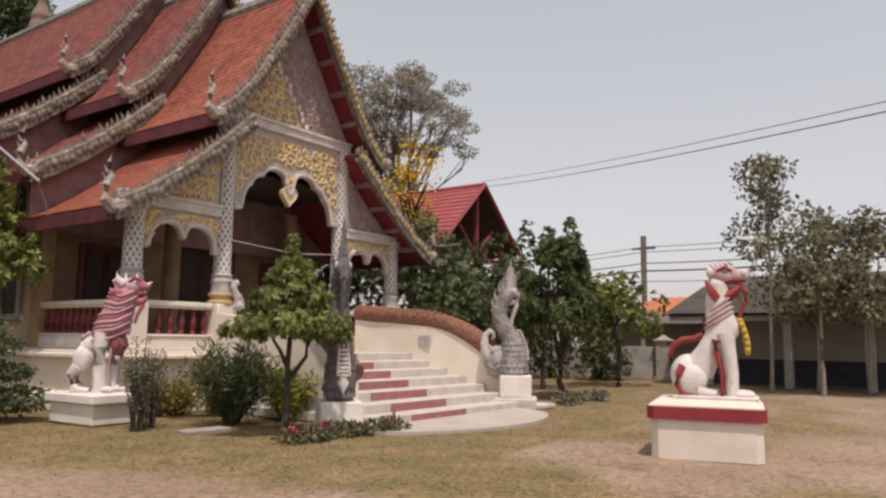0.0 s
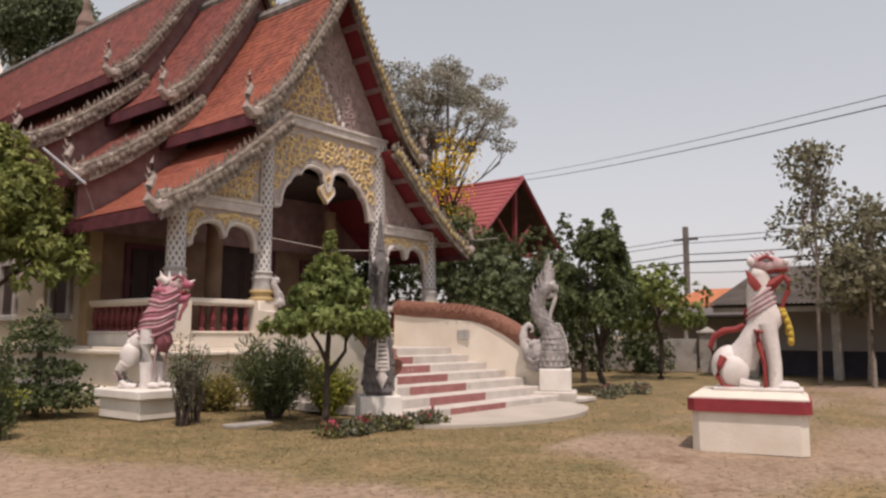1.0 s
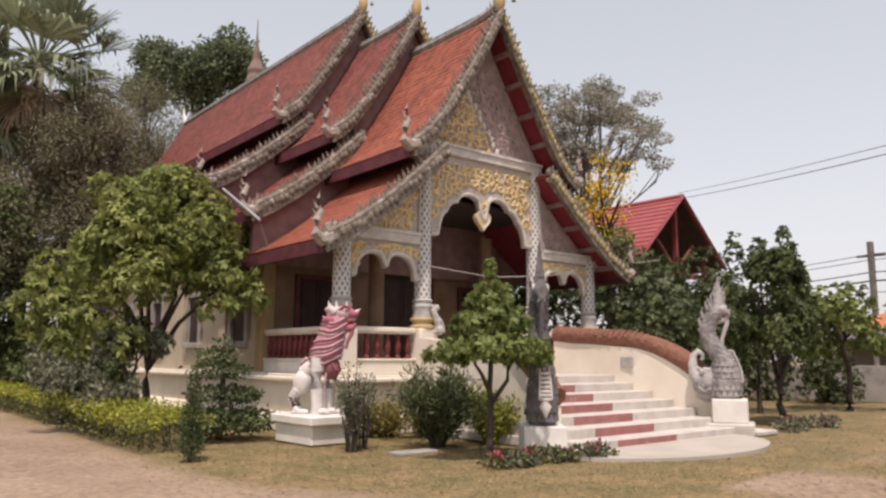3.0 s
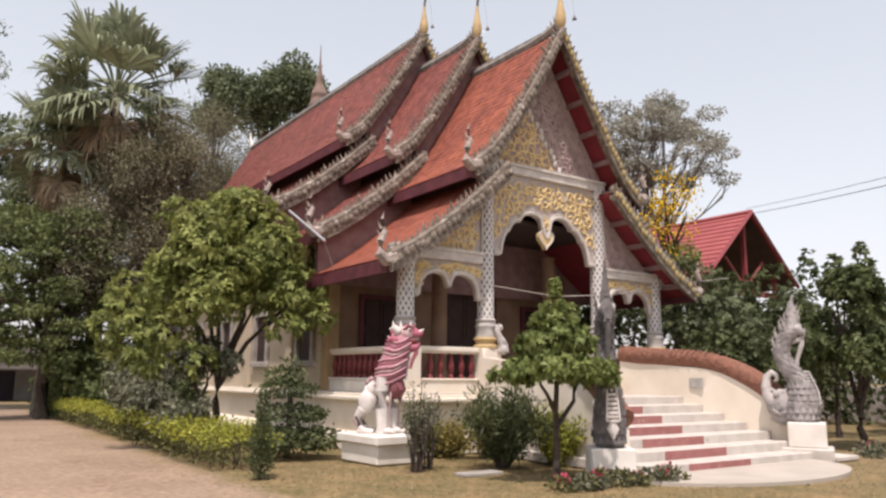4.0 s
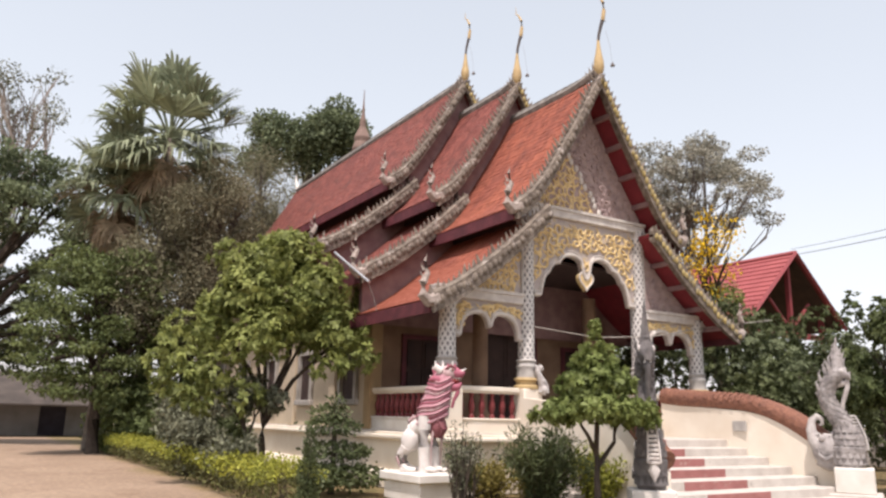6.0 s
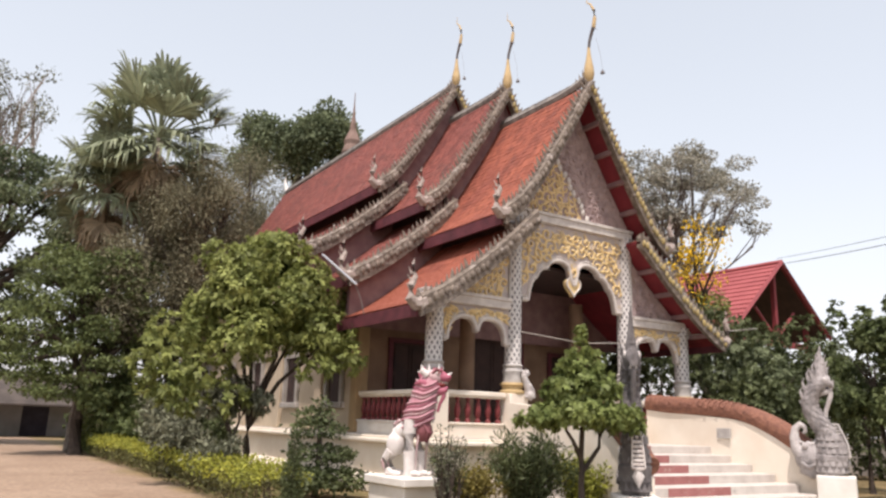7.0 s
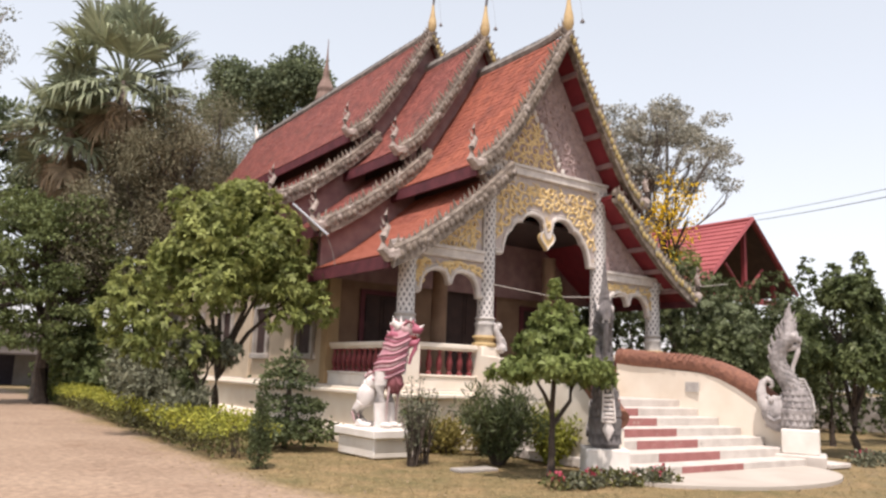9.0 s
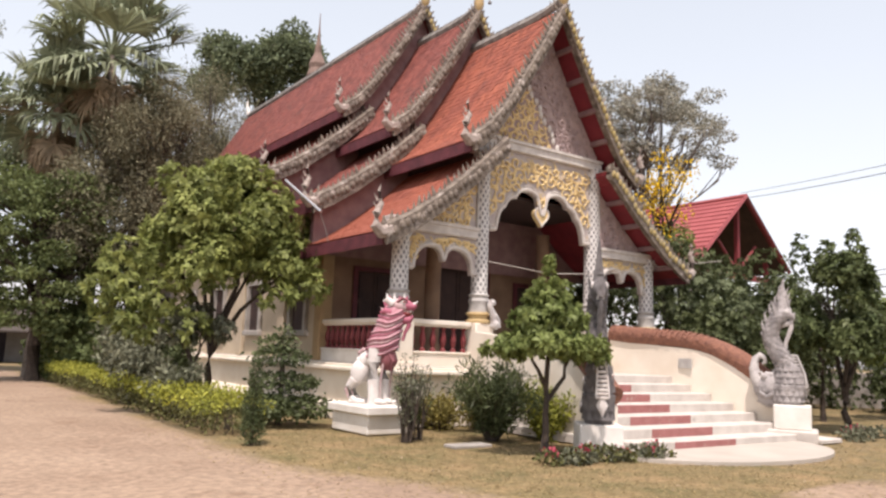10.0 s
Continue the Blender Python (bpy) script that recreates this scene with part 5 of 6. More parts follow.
    for k in range(16):
        q = k / 21
        g.blob((0.0 + 0.02 * math.sin(k * 2.1), -0.52 - 0.10 * math.sin(q * 2.6), 1.10 - 0.62 * q), (0.045, 0.05, 0.045), 0, 7, 5)
        g.blob((0.16 - 0.1 * q, -0.48 - 0.10 * math.sin(q * 2.6), 1.12 - 0.45 * q), (0.04, 0.04, 0.045), 0, 7, 5)
    gl = thing("garland", "yellow flower garland hung on a lion statue", "garland", at, shape=g, material=M_GARLAND, smooth=True)
    gl.rotation_euler.z = turn
    gl.scale = (0.88, 0.90, 1.0)


def lion_left(at, turn):
    """Lion on straight forelegs with a tall ridged pink mane; it faces -y. u runs forward, z up."""
    s = Shape()
    W_, P_, L_, K_, D_, M2_ = 0, 1, 2, 3, 4, 5
    P = lambda u, z, w=0.0: Vector((w, -u, z))
    # haunch, back, hind legs
    s.blob(P(-0.22, 0.66), (0.20, 0.20, 0.26), W_, 14, 10)
    s.tube([P(-0.24, 0.80), P(-0.06, 0.92), P(0.10, 1.05)], [0.16, 0.18, 0.20], 12, W_)
    for e in (-1, 1):
        s.blob(P(-0.26, 0.62, e * 0.13), (0.10, 0.17, 0.23), W_, 12, 8)
        s.tube([P(-0.32, 0.48, e * 0.16), P(-0.43, 0.34, e * 0.16), P(-0.38, 0.14, e * 0.16), P(-0.28, 0.05, e * 0.16)], [0.11, 0.075, 0.06, 0.065], 9, W_)
        s.tube([P(-0.40, 0.05, e * 0.16), P(-0.22, 0.05, e * 0.16), P(-0.08, 0.045, e * 0.16)], [0.055, 0.06, 0.045], 9, W_)
        s.tube([P(-0.46, 0.40, e * 0.17), P(-0.49, 0.28, e * 0.17), P(-0.42, 0.10, e * 0.17)], [0.02, 0.035, 0.02], 6, L_)
    # forelegs, the far one set forward
    for e, u0 in ((-1, 0.10), (1, 0.22)):
        s.tube([P(u0, 0.0, e * 0.16), P(u0, 0.14, e * 0.16), P(u0 - 0.02, 0.5, e * 0.16), P(u0 - 0.02, 0.85, e * 0.16), P(u0, 1.12, e * 0.14)], [0.13, 0.115, 0.125, 0.14, 0.16], 14, W_)
        s.blob(P(u0 + 0.09, 0.06, e * 0.16), (0.125, 0.17, 0.065), W_, 12, 7)
        for k in (-1, 0, 1):
            s.blob(P(u0 + 0.22, 0.05, e * 0.16 + 0.07 * k), (0.035, 0.05, 0.045), W_, 8, 5)
        s.tube([P(u0 + 0.13, 0.14, e * 0.16), P(u0 + 0.14, 0.5, e * 0.17), P(u0 + 0.17, 0.85, e * 0.16), P(u0 + 0.22, 1.0, e * 0.12)], [0.012, 0.018, 0.03, 0.03], 7, L_)
    # chest hung with drapery
    s.blob(P(0.32, 0.92), (0.22, 0.20, 0.24), D_, 12, 9)
    for k in range(5):
        s.tube([P(0.36 + 0.03 * (k % 2), 1.05, -0.16 + 0.08 * k), P(0.46, 0.88, -0.16 + 0.08 * k), P(0.40, 0.68, -0.14 + 0.07 * k)], [0.045, 0.05, 0.012], 7, P_ if k % 2 else D_)
    # tall neck under the mane
    rows = [(0.14, 1.00, 0.24, 0.27), (0.20, 1.16, 0.28, 0.32), (0.24, 1.34, 0.28, 0.31), (0.30, 1.54, 0.26, 0.28), (0.36, 1.74, 0.25, 0.27), (0.41, 1.90, 0.23, 0.25), (0.43, 2.02, 0.16, 0.18)]
    s.rings([[(rx * math.cos(2 * math.pi * i / 20), -u + ru * math.sin(2 * math.pi * i / 20), z) for i in range(20)] for u, z, rx, ru in rows], M2_)
    # mane: ridges that sag across each flank and rise towards the jaw
    prof = [(z, (u, rx, ru)) for u, z, rx, ru in rows]
    for k in range(11):
        z0 = 1.06 + 0.082 * k
        path = []
        for j in range(25):
            a = 2 * math.pi * j / 24
            fwd = -math.sin(a)
            z = z0 + 0.12 * fwd * abs(fwd) - 0.07 * math.cos(a) ** 2 + (0.10 if k > 6 else 0.0) * max(-fwd, 0)
            zc = min(max(z, 1.0), 2.0)
            i = max(n for n in range(len(rows) - 1) if rows[n][1] <= zc)
            f = (zc - rows[i][1]) / (rows[i + 1][1] - rows[i][1])
            u, rx, ru = (rows[i][c] + (rows[i + 1][c] - rows[i][c]) * f for c in (0, 2, 3))
            path.append((rx * 1.02 * math.cos(a), -u + ru * 1.02 * math.sin(a), z))
        s.tube(path, (0.034, 0.014, 0.030, 0.018)[k % 4], 6, (M2_, P_, M2_, L_)[k % 4])
    for k in range(5):          # tufts down the nape
        u, z = 0.10 + 0.045 * k, 1.40 + 0.15 * k
        s.cone(P(u, z), P(u - 0.12, z + 0.13), 0.09, 6, L_ if k % 2 else P_, 0.6, Vector((1, 0, 0)))
    # head
    s.blob(P(0.50, 2.00), (0.19, 0.24, 0.17), L_, 14, 9)
    s.tube([P(0.55, 2.02), P(0.70, 2.02), P(0.82, 2.00), P(0.88, 2.04)], [0.15, 0.12, 0.08, 0.03], 11, P_, up=Vector((1, 0, 0)))
    s.cone(P(0.80, 2.04), P(0.92, 2.12), 0.06, 7, W_, 0.8)
    s.tube([P(0.46, 1.80), P(0.62, 1.72), P(0.76, 1.74), P(0.82, 1.82)], [0.13, 0.10, 0.07, 0.025], 10, P_, up=Vector((1, 0, 0)))
    s.blob(P(0.62, 1.86), (0.10, 0.16, 0.07), K_, 10, 6)
    s.tube([P(0.72, 1.78), P(0.74, 1.62), P(0.66, 1.46), P(0.62, 1.30)], [0.045, 0.05, 0.035, 0.03], 8, P_, up=Vector((1, 0, 0)))
    s.tube([P(0.60, 1.72), P(0.58, 1.50), P(0.54, 1.24), P(0.52, 1.08)], [0.03, 0.028, 0.026, 0.03], 7, W_, up=Vector((1, 0, 0)))
    for e in (-1, 1):
        s.blob(P(0.62, 2.08, e * 0.12), (0.05, 0.065, 0.06), W_, 9, 6)
        s.blob(P(0.645, 2.085, e * 0.15), (0.02, 0.03, 0.03), K_, 7, 5)
        s.tube([P(0.50, 2.08, e * 0.15), P(0.62, 2.17, e * 0.15), P(0.72, 2.11, e * 0.11)], [0.03, 0.035, 0.015], 7, D_)
        s.tube([P(0.42, 2.04, e * 0.17), P(0.32, 2.12, e * 0.21), P(0.22, 2.10, e * 0.21)], [0.08, 0.07, 0.01], 7, W_, flat=0.6)
        s.tube([P(0.40, 1.86, e * 0.20), P(0.28, 1.90, e * 0.25), P(0.16, 1.86, e * 0.22)], [0.07, 0.065, 0.01], 7, P_, flat=0.6)
        for k in range(4):
            s.cone(P(0.60 + 0.06 * k, 1.92, e * 0.08), P(0.60 + 0.06 * k, 1.85, e * 0.08), 0.02, 5, W_, 1.0)
    for k in range(6):          # upright crest
        a = math.pi * (0.1 + 0.16 * k)
        u = 0.46 + 0.20 * math.cos(a)
        s.cone(P(u, 2.10), P(u + 0.04 * math.cos(a), 2.24 + 0.06 * (k % 2)), 0.075, 6, W_ if k % 2 else P_, 0.7)
    s.tube([P(-0.30, 0.86), P(-0.30, 1.02), P(-0.20, 1.10), P(-0.10, 1.06), P(-0.09, 0.96)], [0.035, 0.04, 0.045, 0.035, 0.012], 8, L_)
    o = thing("lion_statue", "white guardian lion statue with tall pink ridged mane on a pedestal", "statue", at, "guardian lions", shape=s, material=[M_LIONWHITE, M_LIONPINK, M_LIONPALE, M_LIONRED, M_LIONROSE, M_LIONMANE], smooth=True)
    o.rotation_euler.z = turn
    o.scale = (0.95, 0.95, 0.95)


PR = pose(11.02, 3.12, 0, 0, 0, 14)
ped = thing("lion_pedestal", "cream pedestal with red band below a lion statue", "pedestal")
ped.matrix_world = PR
def chamfered(a, b, c, z0, z1):
    return Shape().rings([[(-a, -b + c, z), (-a + c, -b, z), (a - c, -b, z), (a, -b + c, z), (a, b - c, z), (a - c, b, z), (-a + c, b, z), (-a, b - c, z)] for z in (z0, z1)])


part("body", chamfered(0.58, 0.72, 0.10, -0.03, 0.50), M_PEDESTAL, ped)
part("band", chamfered(0.63, 0.77, 0.10, 0.50, 0.67), M_RED, ped, "red painted band")
cap = Shape()
cap.rings([[(-a, -b, z), (a, -b, z), (a, b, z), (-a, b, z)] for a, b, z in ((0.60, 0.74, 0.67), (0.60, 0.74, 0.69), (0.50, 0.64, 0.76))])
part("cap", cap, M_PEDESTAL, ped, "white painted sloping cap")
lion_right((11.02, 3.12, 0.76), radians(14))

PL = pose(7.53, 12.88, 0, 0, 0, 2)
ped = thing("lion_pedestal", "white stepped pedestal below the pink-maned lion statue", "pedestal")
ped.matrix_world = PL
part("body", Shape().box(-0.46, 0.46, -0.66, 0.66, 0, 0.36, 0, 0.02), M_WHITE, ped)
part("cap", Shape().box(-0.53, 0.53, -0.75, 0.75, 0.36, 0.52, 0, 0.02), M_WHITE, ped)
lion_left((7.54, 12.90, 0.52), radians(44))

# small white figure leaning on a column base
s = Shape()
s.tube([(0.10, 0, 0.0), (0.16, 0, 0.14), (0.12, 0, 0.30), (0.02, 0, 0.46), (-0.04, 0, 0.60)], [0.12, 0.14, 0.12, 0.095, 0.08], 10, up=Vector((0, 1, 0)))
s.tube([(-0.04, 0, 0.56), (0.0, 0, 0.68), (0.08, 0, 0.70), (0.15, 0, 0.66)], [0.08, 0.10, 0.085, 0.04], 9, up=Vector((0, 1, 0)))
for e in (-1, 1):
    s.tube([(0.10, e * 0.09, 0.36), (0.20, e * 0.10, 0.22), (0.24, e * 0.09, 0.02)], [0.06, 0.05, 0.05], 7)
    s.blob((0.12, e * 0.11, 0.10), (0.11, 0.06, 0.11), 0, 8, 6)
    s.cone((-0.02, e * 0.06, 0.74), (-0.05, e * 0.08, 0.82), 0.04, 6)
thing("figurine", "small white animal figurine seated on a column base", "statue", (11.06, 13.60, 2.16), shape=s, material=M_STONEPALE, smooth=True).scale = (0.85, 0.85, 0.85)


# ---- planting ----
def tree(name, label, base, height, rad, ends, clumps, count, size, leaf, seed, bark=None, group="", long=1.8, droop=0.3, shell=0.5, forks=(3, 4, 5), tufts=0, lift=0.25):
    t = thing(name, label, "tree", base, group)
    b = Vector(base)
    part("trunk", limbs(Shape(), (0, 0, 0), height, rad, [Vector(e) - b for e in ends], seed, forks=forks), bark or M_BARK, t, smooth=True)
    own = [(q[0] - b.x, q[1] - b.y, q[2] - b.z, *q[3:]) for q in clumps]
    c = part("crown", tuft_mesh("crown", own, tufts, count // tufts, size, leaf, seed, long, lift=lift) if tufts else leaf_mesh("crown", own, count, size, leaf, seed, droop, long, shell), None, t)
    tagged(c, kind="stuff")
    return t


def cluster(c, r, n, size, seed, low=-1.0):
    """n smaller clumps spread over an ellipsoid, to break up a crown's outline."""
    g = random.Random(seed)
    out = []
    while len(out) < n:
        d = Vector((g.gauss(0, 1), g.gauss(0, 1), g.gauss(0, 1))).normalized()
        if d.z < low:
            continue
        k = g.uniform(0.55, 0.95)
        s = size * g.uniform(0.7, 1.25)
        out.append((c[0] + d.x * r[0] * k, c[1] + d.y * r[1] * k, c[2] + d.z * r[2] * k, s, s, s * 0.8))
    return out


# round-headed fruit tree beside the hall
cl = cluster((6.0, 17.85, 4.1), (2.05, 1.5, 1.8), 46, 0.58, 1, -0.6) + [(7.35, 16.75, 3.5, 0.8, 0.7, 0.7), (7.75, 16.4, 3.05, 0.55, 0.5, 0.4), (6.8, 16.9, 4.5, 0.8, 0.7, 0.7), (7.0, 16.5, 2.75, 0.55, 0.5, 0.35),
                                                                       (4.1, 17.75, 3.3, 0.8, 0.7, 0.65), (3.7, 17.6, 2.75, 0.7, 0.6, 0.5), (3.8, 17.4, 2.2, 0.6, 0.55, 0.4), (4.6, 17.1, 2.45, 0.7, 0.6, 0.5), (5.1, 16.9, 1.95, 0.5, 0.5, 0.35), (4.2, 17.4, 1.8, 0.45, 0.45, 0.3), (5.3, 16.7, 3.1, 0.75, 0.6, 0.6)]
tree("fruit_tree", "round-crowned fruit tree with glossy green leaves beside the hall", (6.20, 18.4, 0), 1.65, 0.115,
     [(4.3, 18.0, 3.0), (5.2, 17.7, 4.4), (6.6, 17.4, 4.6), (7.3, 17.0, 3.3), (5.9, 18.5, 5.0), (4.8, 18.3, 3.9), (6.9, 17.7, 3.9)], cl, 33000, 0.165, M_LEAF, 1, long=2.3, forks=(4, 5), tufts=3000)
cl = [(5.35, 17.2, 2.1, 0.55, 0.5, 0.4), (4.95, 17.1, 1.75, 0.45, 0.45, 0.3), (5.8, 17.0, 1.9, 0.45, 0.45, 0.3)]
tree("young_tree", "young leaning tree beneath the fruit tree", (5.35, 17.3, 0), 1.0, 0.06, [(5.1, 17.2, 2.0), (4.8, 17.1, 1.8), (5.6, 17.0, 1.9)], cl, 1500, 0.16, M_LEAFGREY, 15, long=2.4, tufts=150)
# small spreading tree in front of the stairs
cl = [(8.55, 9.05, 1.80, 0.80, 0.80, 0.24), (7.92, 9.10, 1.70, 0.42, 0.42, 0.20), (9.18, 9.0, 1.68, 0.45, 0.45, 0.20), (9.45, 8.9, 1.58, 0.26, 0.26, 0.14), (7.62, 9.2, 1.66, 0.24, 0.24, 0.14), (8.2, 8.6, 1.72, 0.45, 0.45, 0.2), (8.85, 8.55, 1.74, 0.45, 0.45, 0.2),
      (8.25, 9.05, 2.12, 0.46, 0.46, 0.22), (8.85, 9.05, 2.16, 0.46, 0.46, 0.22), (8.5, 8.8, 2.25, 0.42, 0.42, 0.22), (8.62, 9.05, 2.48, 0.36, 0.36, 0.24), (8.32, 9.05, 2.50, 0.24, 0.24, 0.16), (8.55, 9.05, 2.78, 0.20, 0.20, 0.16), (8.58, 9.05, 3.06, 0.10, 0.10, 0.20), (8.86, 9.0, 2.70, 0.12, 0.12, 0.14)]
tree("ornamental_tree", "small broad tree with dense fresh green leaves before the stairs", (8.54, 9.05, 0), 1.05, 0.07,
     [(8.0, 9.0, 1.7), (9.15, 9.0, 1.7), (8.55, 9.1, 2.7), (8.3, 8.8, 2.0), (8.9, 9.3, 2.1)], cl, 13200, 0.10, M_LEAFBRIGHT, 2, long=2.0, forks=(4, 5), tufts=1200)
# trees beyond the stairs
cl = cluster((18.75, 9.5, 3.0), (1.7, 1.4, 1.45), 24, 0.5, 3, -0.8) + [(17.9, 9.9, 4.35, 0.22, 0.22, 0.55), (18.5, 9.6, 4.3, 0.2, 0.2, 0.5), (19.2, 9.2, 4.45, 0.24, 0.24, 0.6), (18.6, 9.5, 4.0, 0.5, 0.5, 0.4)]
tree("garden_tree", "dark leafy garden tree beside the serpent statue", (18.9, 9.4, 0), 1.2, 0.10, [(18, 9.3, 3), (19.8, 9.3, 3), (19, 9.5, 4), (18.6, 10, 3.4), (19.3, 9, 2.6)], cl, 18000, 0.14, M_LEAFMID, 3, long=2.2, tufts=1800)
cl = cluster((25.3, 10.4, 2.7), (1.9, 1.5, 1.3), 16, 0.65, 4, -0.7)
tree("garden_tree", "rounded light green tree near the boundary wall", (25.3, 10.4, 0), 1.3, 0.12, [(24.5, 10, 2.6), (26, 10.5, 2.8), (25.3, 10.6, 3.6)], cl, 5000, 0.19, M_LEAFBRIGHT, 4, tufts=500)
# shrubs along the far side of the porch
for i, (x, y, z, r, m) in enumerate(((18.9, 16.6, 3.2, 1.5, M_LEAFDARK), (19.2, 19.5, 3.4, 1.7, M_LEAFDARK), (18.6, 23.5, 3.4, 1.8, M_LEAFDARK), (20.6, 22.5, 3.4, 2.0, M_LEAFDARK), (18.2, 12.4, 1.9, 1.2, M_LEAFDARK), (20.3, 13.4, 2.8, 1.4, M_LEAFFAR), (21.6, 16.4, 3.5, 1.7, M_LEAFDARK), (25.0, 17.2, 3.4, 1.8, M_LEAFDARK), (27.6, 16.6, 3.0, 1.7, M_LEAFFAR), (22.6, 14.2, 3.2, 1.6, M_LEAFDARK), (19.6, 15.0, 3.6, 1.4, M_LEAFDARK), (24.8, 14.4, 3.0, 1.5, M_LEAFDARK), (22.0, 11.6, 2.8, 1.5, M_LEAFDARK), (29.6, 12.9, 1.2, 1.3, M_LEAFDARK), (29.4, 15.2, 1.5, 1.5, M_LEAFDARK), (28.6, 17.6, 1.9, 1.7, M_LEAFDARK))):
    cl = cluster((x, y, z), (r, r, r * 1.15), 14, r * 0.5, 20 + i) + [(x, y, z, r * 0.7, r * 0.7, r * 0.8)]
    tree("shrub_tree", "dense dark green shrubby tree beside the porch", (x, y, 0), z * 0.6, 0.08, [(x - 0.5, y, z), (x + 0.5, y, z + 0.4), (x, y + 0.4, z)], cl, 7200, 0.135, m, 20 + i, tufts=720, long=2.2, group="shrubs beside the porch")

# thin trees before the shed
g = random.Random(5)
for i, (x, y, h, n, w) in enumerate(((26.0, 5.5, 7.7, 44, 2.1), (27.0, 4.3, 5.9, 40, 2.3), (27.4, 2.9, 5.8, 40, 2.3), (26.6, 1.4, 5.9, 40, 2.3), (25.4, 3.9, 5.2, 26, 1.8))):
    cl = []
    for k in range(n):
        q = g.random()
        z = max(2.5, h * (0.40 + 0.58 * q))
        a, r = g.uniform(0, 6.28), w * (1.0 - 0.75 * q) * g.uniform(0.3, 1.0)
        cl.append((x + r * math.cos(a), y + r * math.sin(a), z, 0.40, 0.40, 0.30))
    tree("slender_tree", "slender sparse tree with dusty grey-green leaves", (x, y, 0), h * 0.82, 0.065, [(c[0], c[1], c[2]) for c in cl[:14]], cl, 2100, 0.19, M_DUSTLEAF, 30 + i, M_BARKPALE, "slender trees", 1.7)


def shrub(name, label, at, w, h, count, size, leaf, seed, stems=12, spread=0.6, long=2.6, fill=1.0):
    """Stems that fan out from the ground, leaved along their length."""
    t = thing(name, label, "shrub", at)
    g = random.Random(seed)
    s, cl = Shape(), []
    for k in range(stems):
        a, q = g.uniform(0, 6.28), g.uniform(0.2, 1.0)
        tip = Vector((math.cos(a) * w * q, math.sin(a) * w * q, h * g.uniform(0.6, 1.0) * (1 - 0.3 * q)))
        mid = Vector((tip.x * spread * 0.6, tip.y * spread * 0.6, tip.z * 0.55))
        s.tube([(0.1 * math.cos(a), 0.1 * math.sin(a), 0), mid, tip], [0.02, 0.014, 0.004], 5)
        for z in (0.35, 0.6, 0.8, 0.97):
            p = mid.lerp(tip, (z - 0.55) / 0.45) if z > 0.55 else mid * (z / 0.55)
            cl.append((p.x, p.y, p.z, 0.13 * fill, 0.13 * fill, 0.15 * fill))
    tagged(part("woody_base", s, M_BARK, t), kind="stuff")
    c = part("foliage", leaf_mesh("foliage", cl, count, size, leaf, seed, -0.8, long, 0.2), None, t)
    tagged(c, kind="stuff")
    return t


shrub("spiky_shrub", "dark spiky shrub with narrow upright leaves", (8.92, 10.85, 0), 1.0, 1.55, 5200, 0.16, M_LEAFDARK, 41, 44, 0.7, 6.0, 1.1)
shrub("twiggy_shrub", "thin twiggy shrub beside the lion pedestal", (7.28, 11.2, 0), 0.55, 1.75, 800, 0.07, M_LEAFGREY, 42, 18, 0.9, 2.4, 0.5)
shrub("twiggy_shrub", "low thin shrub with small dull leaves", (7.62, 11.4, 0), 0.55, 1.45, 650, 0.07, M_LEAFMID, 43, 16, 0.9, 2.4, 0.5)
shrub("low_shrub", "yellow-green bushy shrub below the stair wall", (10.15, 10.7, 0), 0.85, 1.15, 4200, 0.10, M_HEDGE, 44, 34, 0.7, 2.6, 1.5)
shrub("low_shrub", "low brownish shrub along the plinth", (9.2, 12.9, 0), 0.8, 0.75, 2400, 0.09, M_DRYSHRUB, 45, 24, 0.7, 2.6, 1.4)
shrub("low_shrub", "low brownish shrub along the plinth", (10.1, 12.6, 0), 0.8, 0.8, 2400, 0.09, M_DRYSHRUB, 46, 24, 0.7, 2.6, 1.4)
shrub("feathery_shrub", "grey-green feathery shrub below the fruit tree", (5.0, 16.6, 0), 0.7, 1.15, 2600, 0.13, M_LEAFGREY, 47, 26, 0.8, 2.4, 1.5)
shrub("feathery_shrub", "grey-green feathery shrub below the fruit tree", (4.9, 20.3, 0), 0.9, 1.6, 3000, 0.16, M_LEAFGREY, 48, 30, 0.8, 2.4, 1.9)
shrub("feathery_shrub", "grey-green feathery shrub behind the hedge", (5.3, 23.0, 0), 1.3, 2.4, 3400, 0.18, M_LEAFGREY, 49, 30, 0.8, 2.4, 2.0)
# added dark shrub: covers and dims a stretch of over-bright hall wall
shrub("feathery_shrub", "dark leafy shrub added to dim the hall wall", (6.6, 22.6, 0), 0.9, 1.7, 2600, 0.18, M_LEAFDARK, 53, 28, 0.8, 2.2, 2.2)
# tiered topiary and the little cypress
t = thing("topiary", "tiered dark green clipped topiary bush", "shrub", (6.3, 14.4, 0))
part("trunk", Shape().tube([(0, 0, 0), (0.02, 0, 0.9), (0, 0, 1.6)], [0.06, 0.05, 0.02], 6), M_BARK, t)
cl = [(0, 0, 0.34, 0.66, 0.66, 0.24), (-0.35, -0.2, 0.36, 0.4, 0.4, 0.2), (0.42, -0.2, 0.34, 0.42, 0.42, 0.2), (0.05, 0, 0.80, 0.5, 0.5, 0.14), (0.35, -0.1, 0.78, 0.25, 0.25, 0.12), (-0.02, 0, 1.25, 0.45, 0.45, 0.15), (-0.1, 0, 1.48, 0.3, 0.3, 0.14), (0.02, 0, 1.68, 0.14, 0.14, 0.16)]
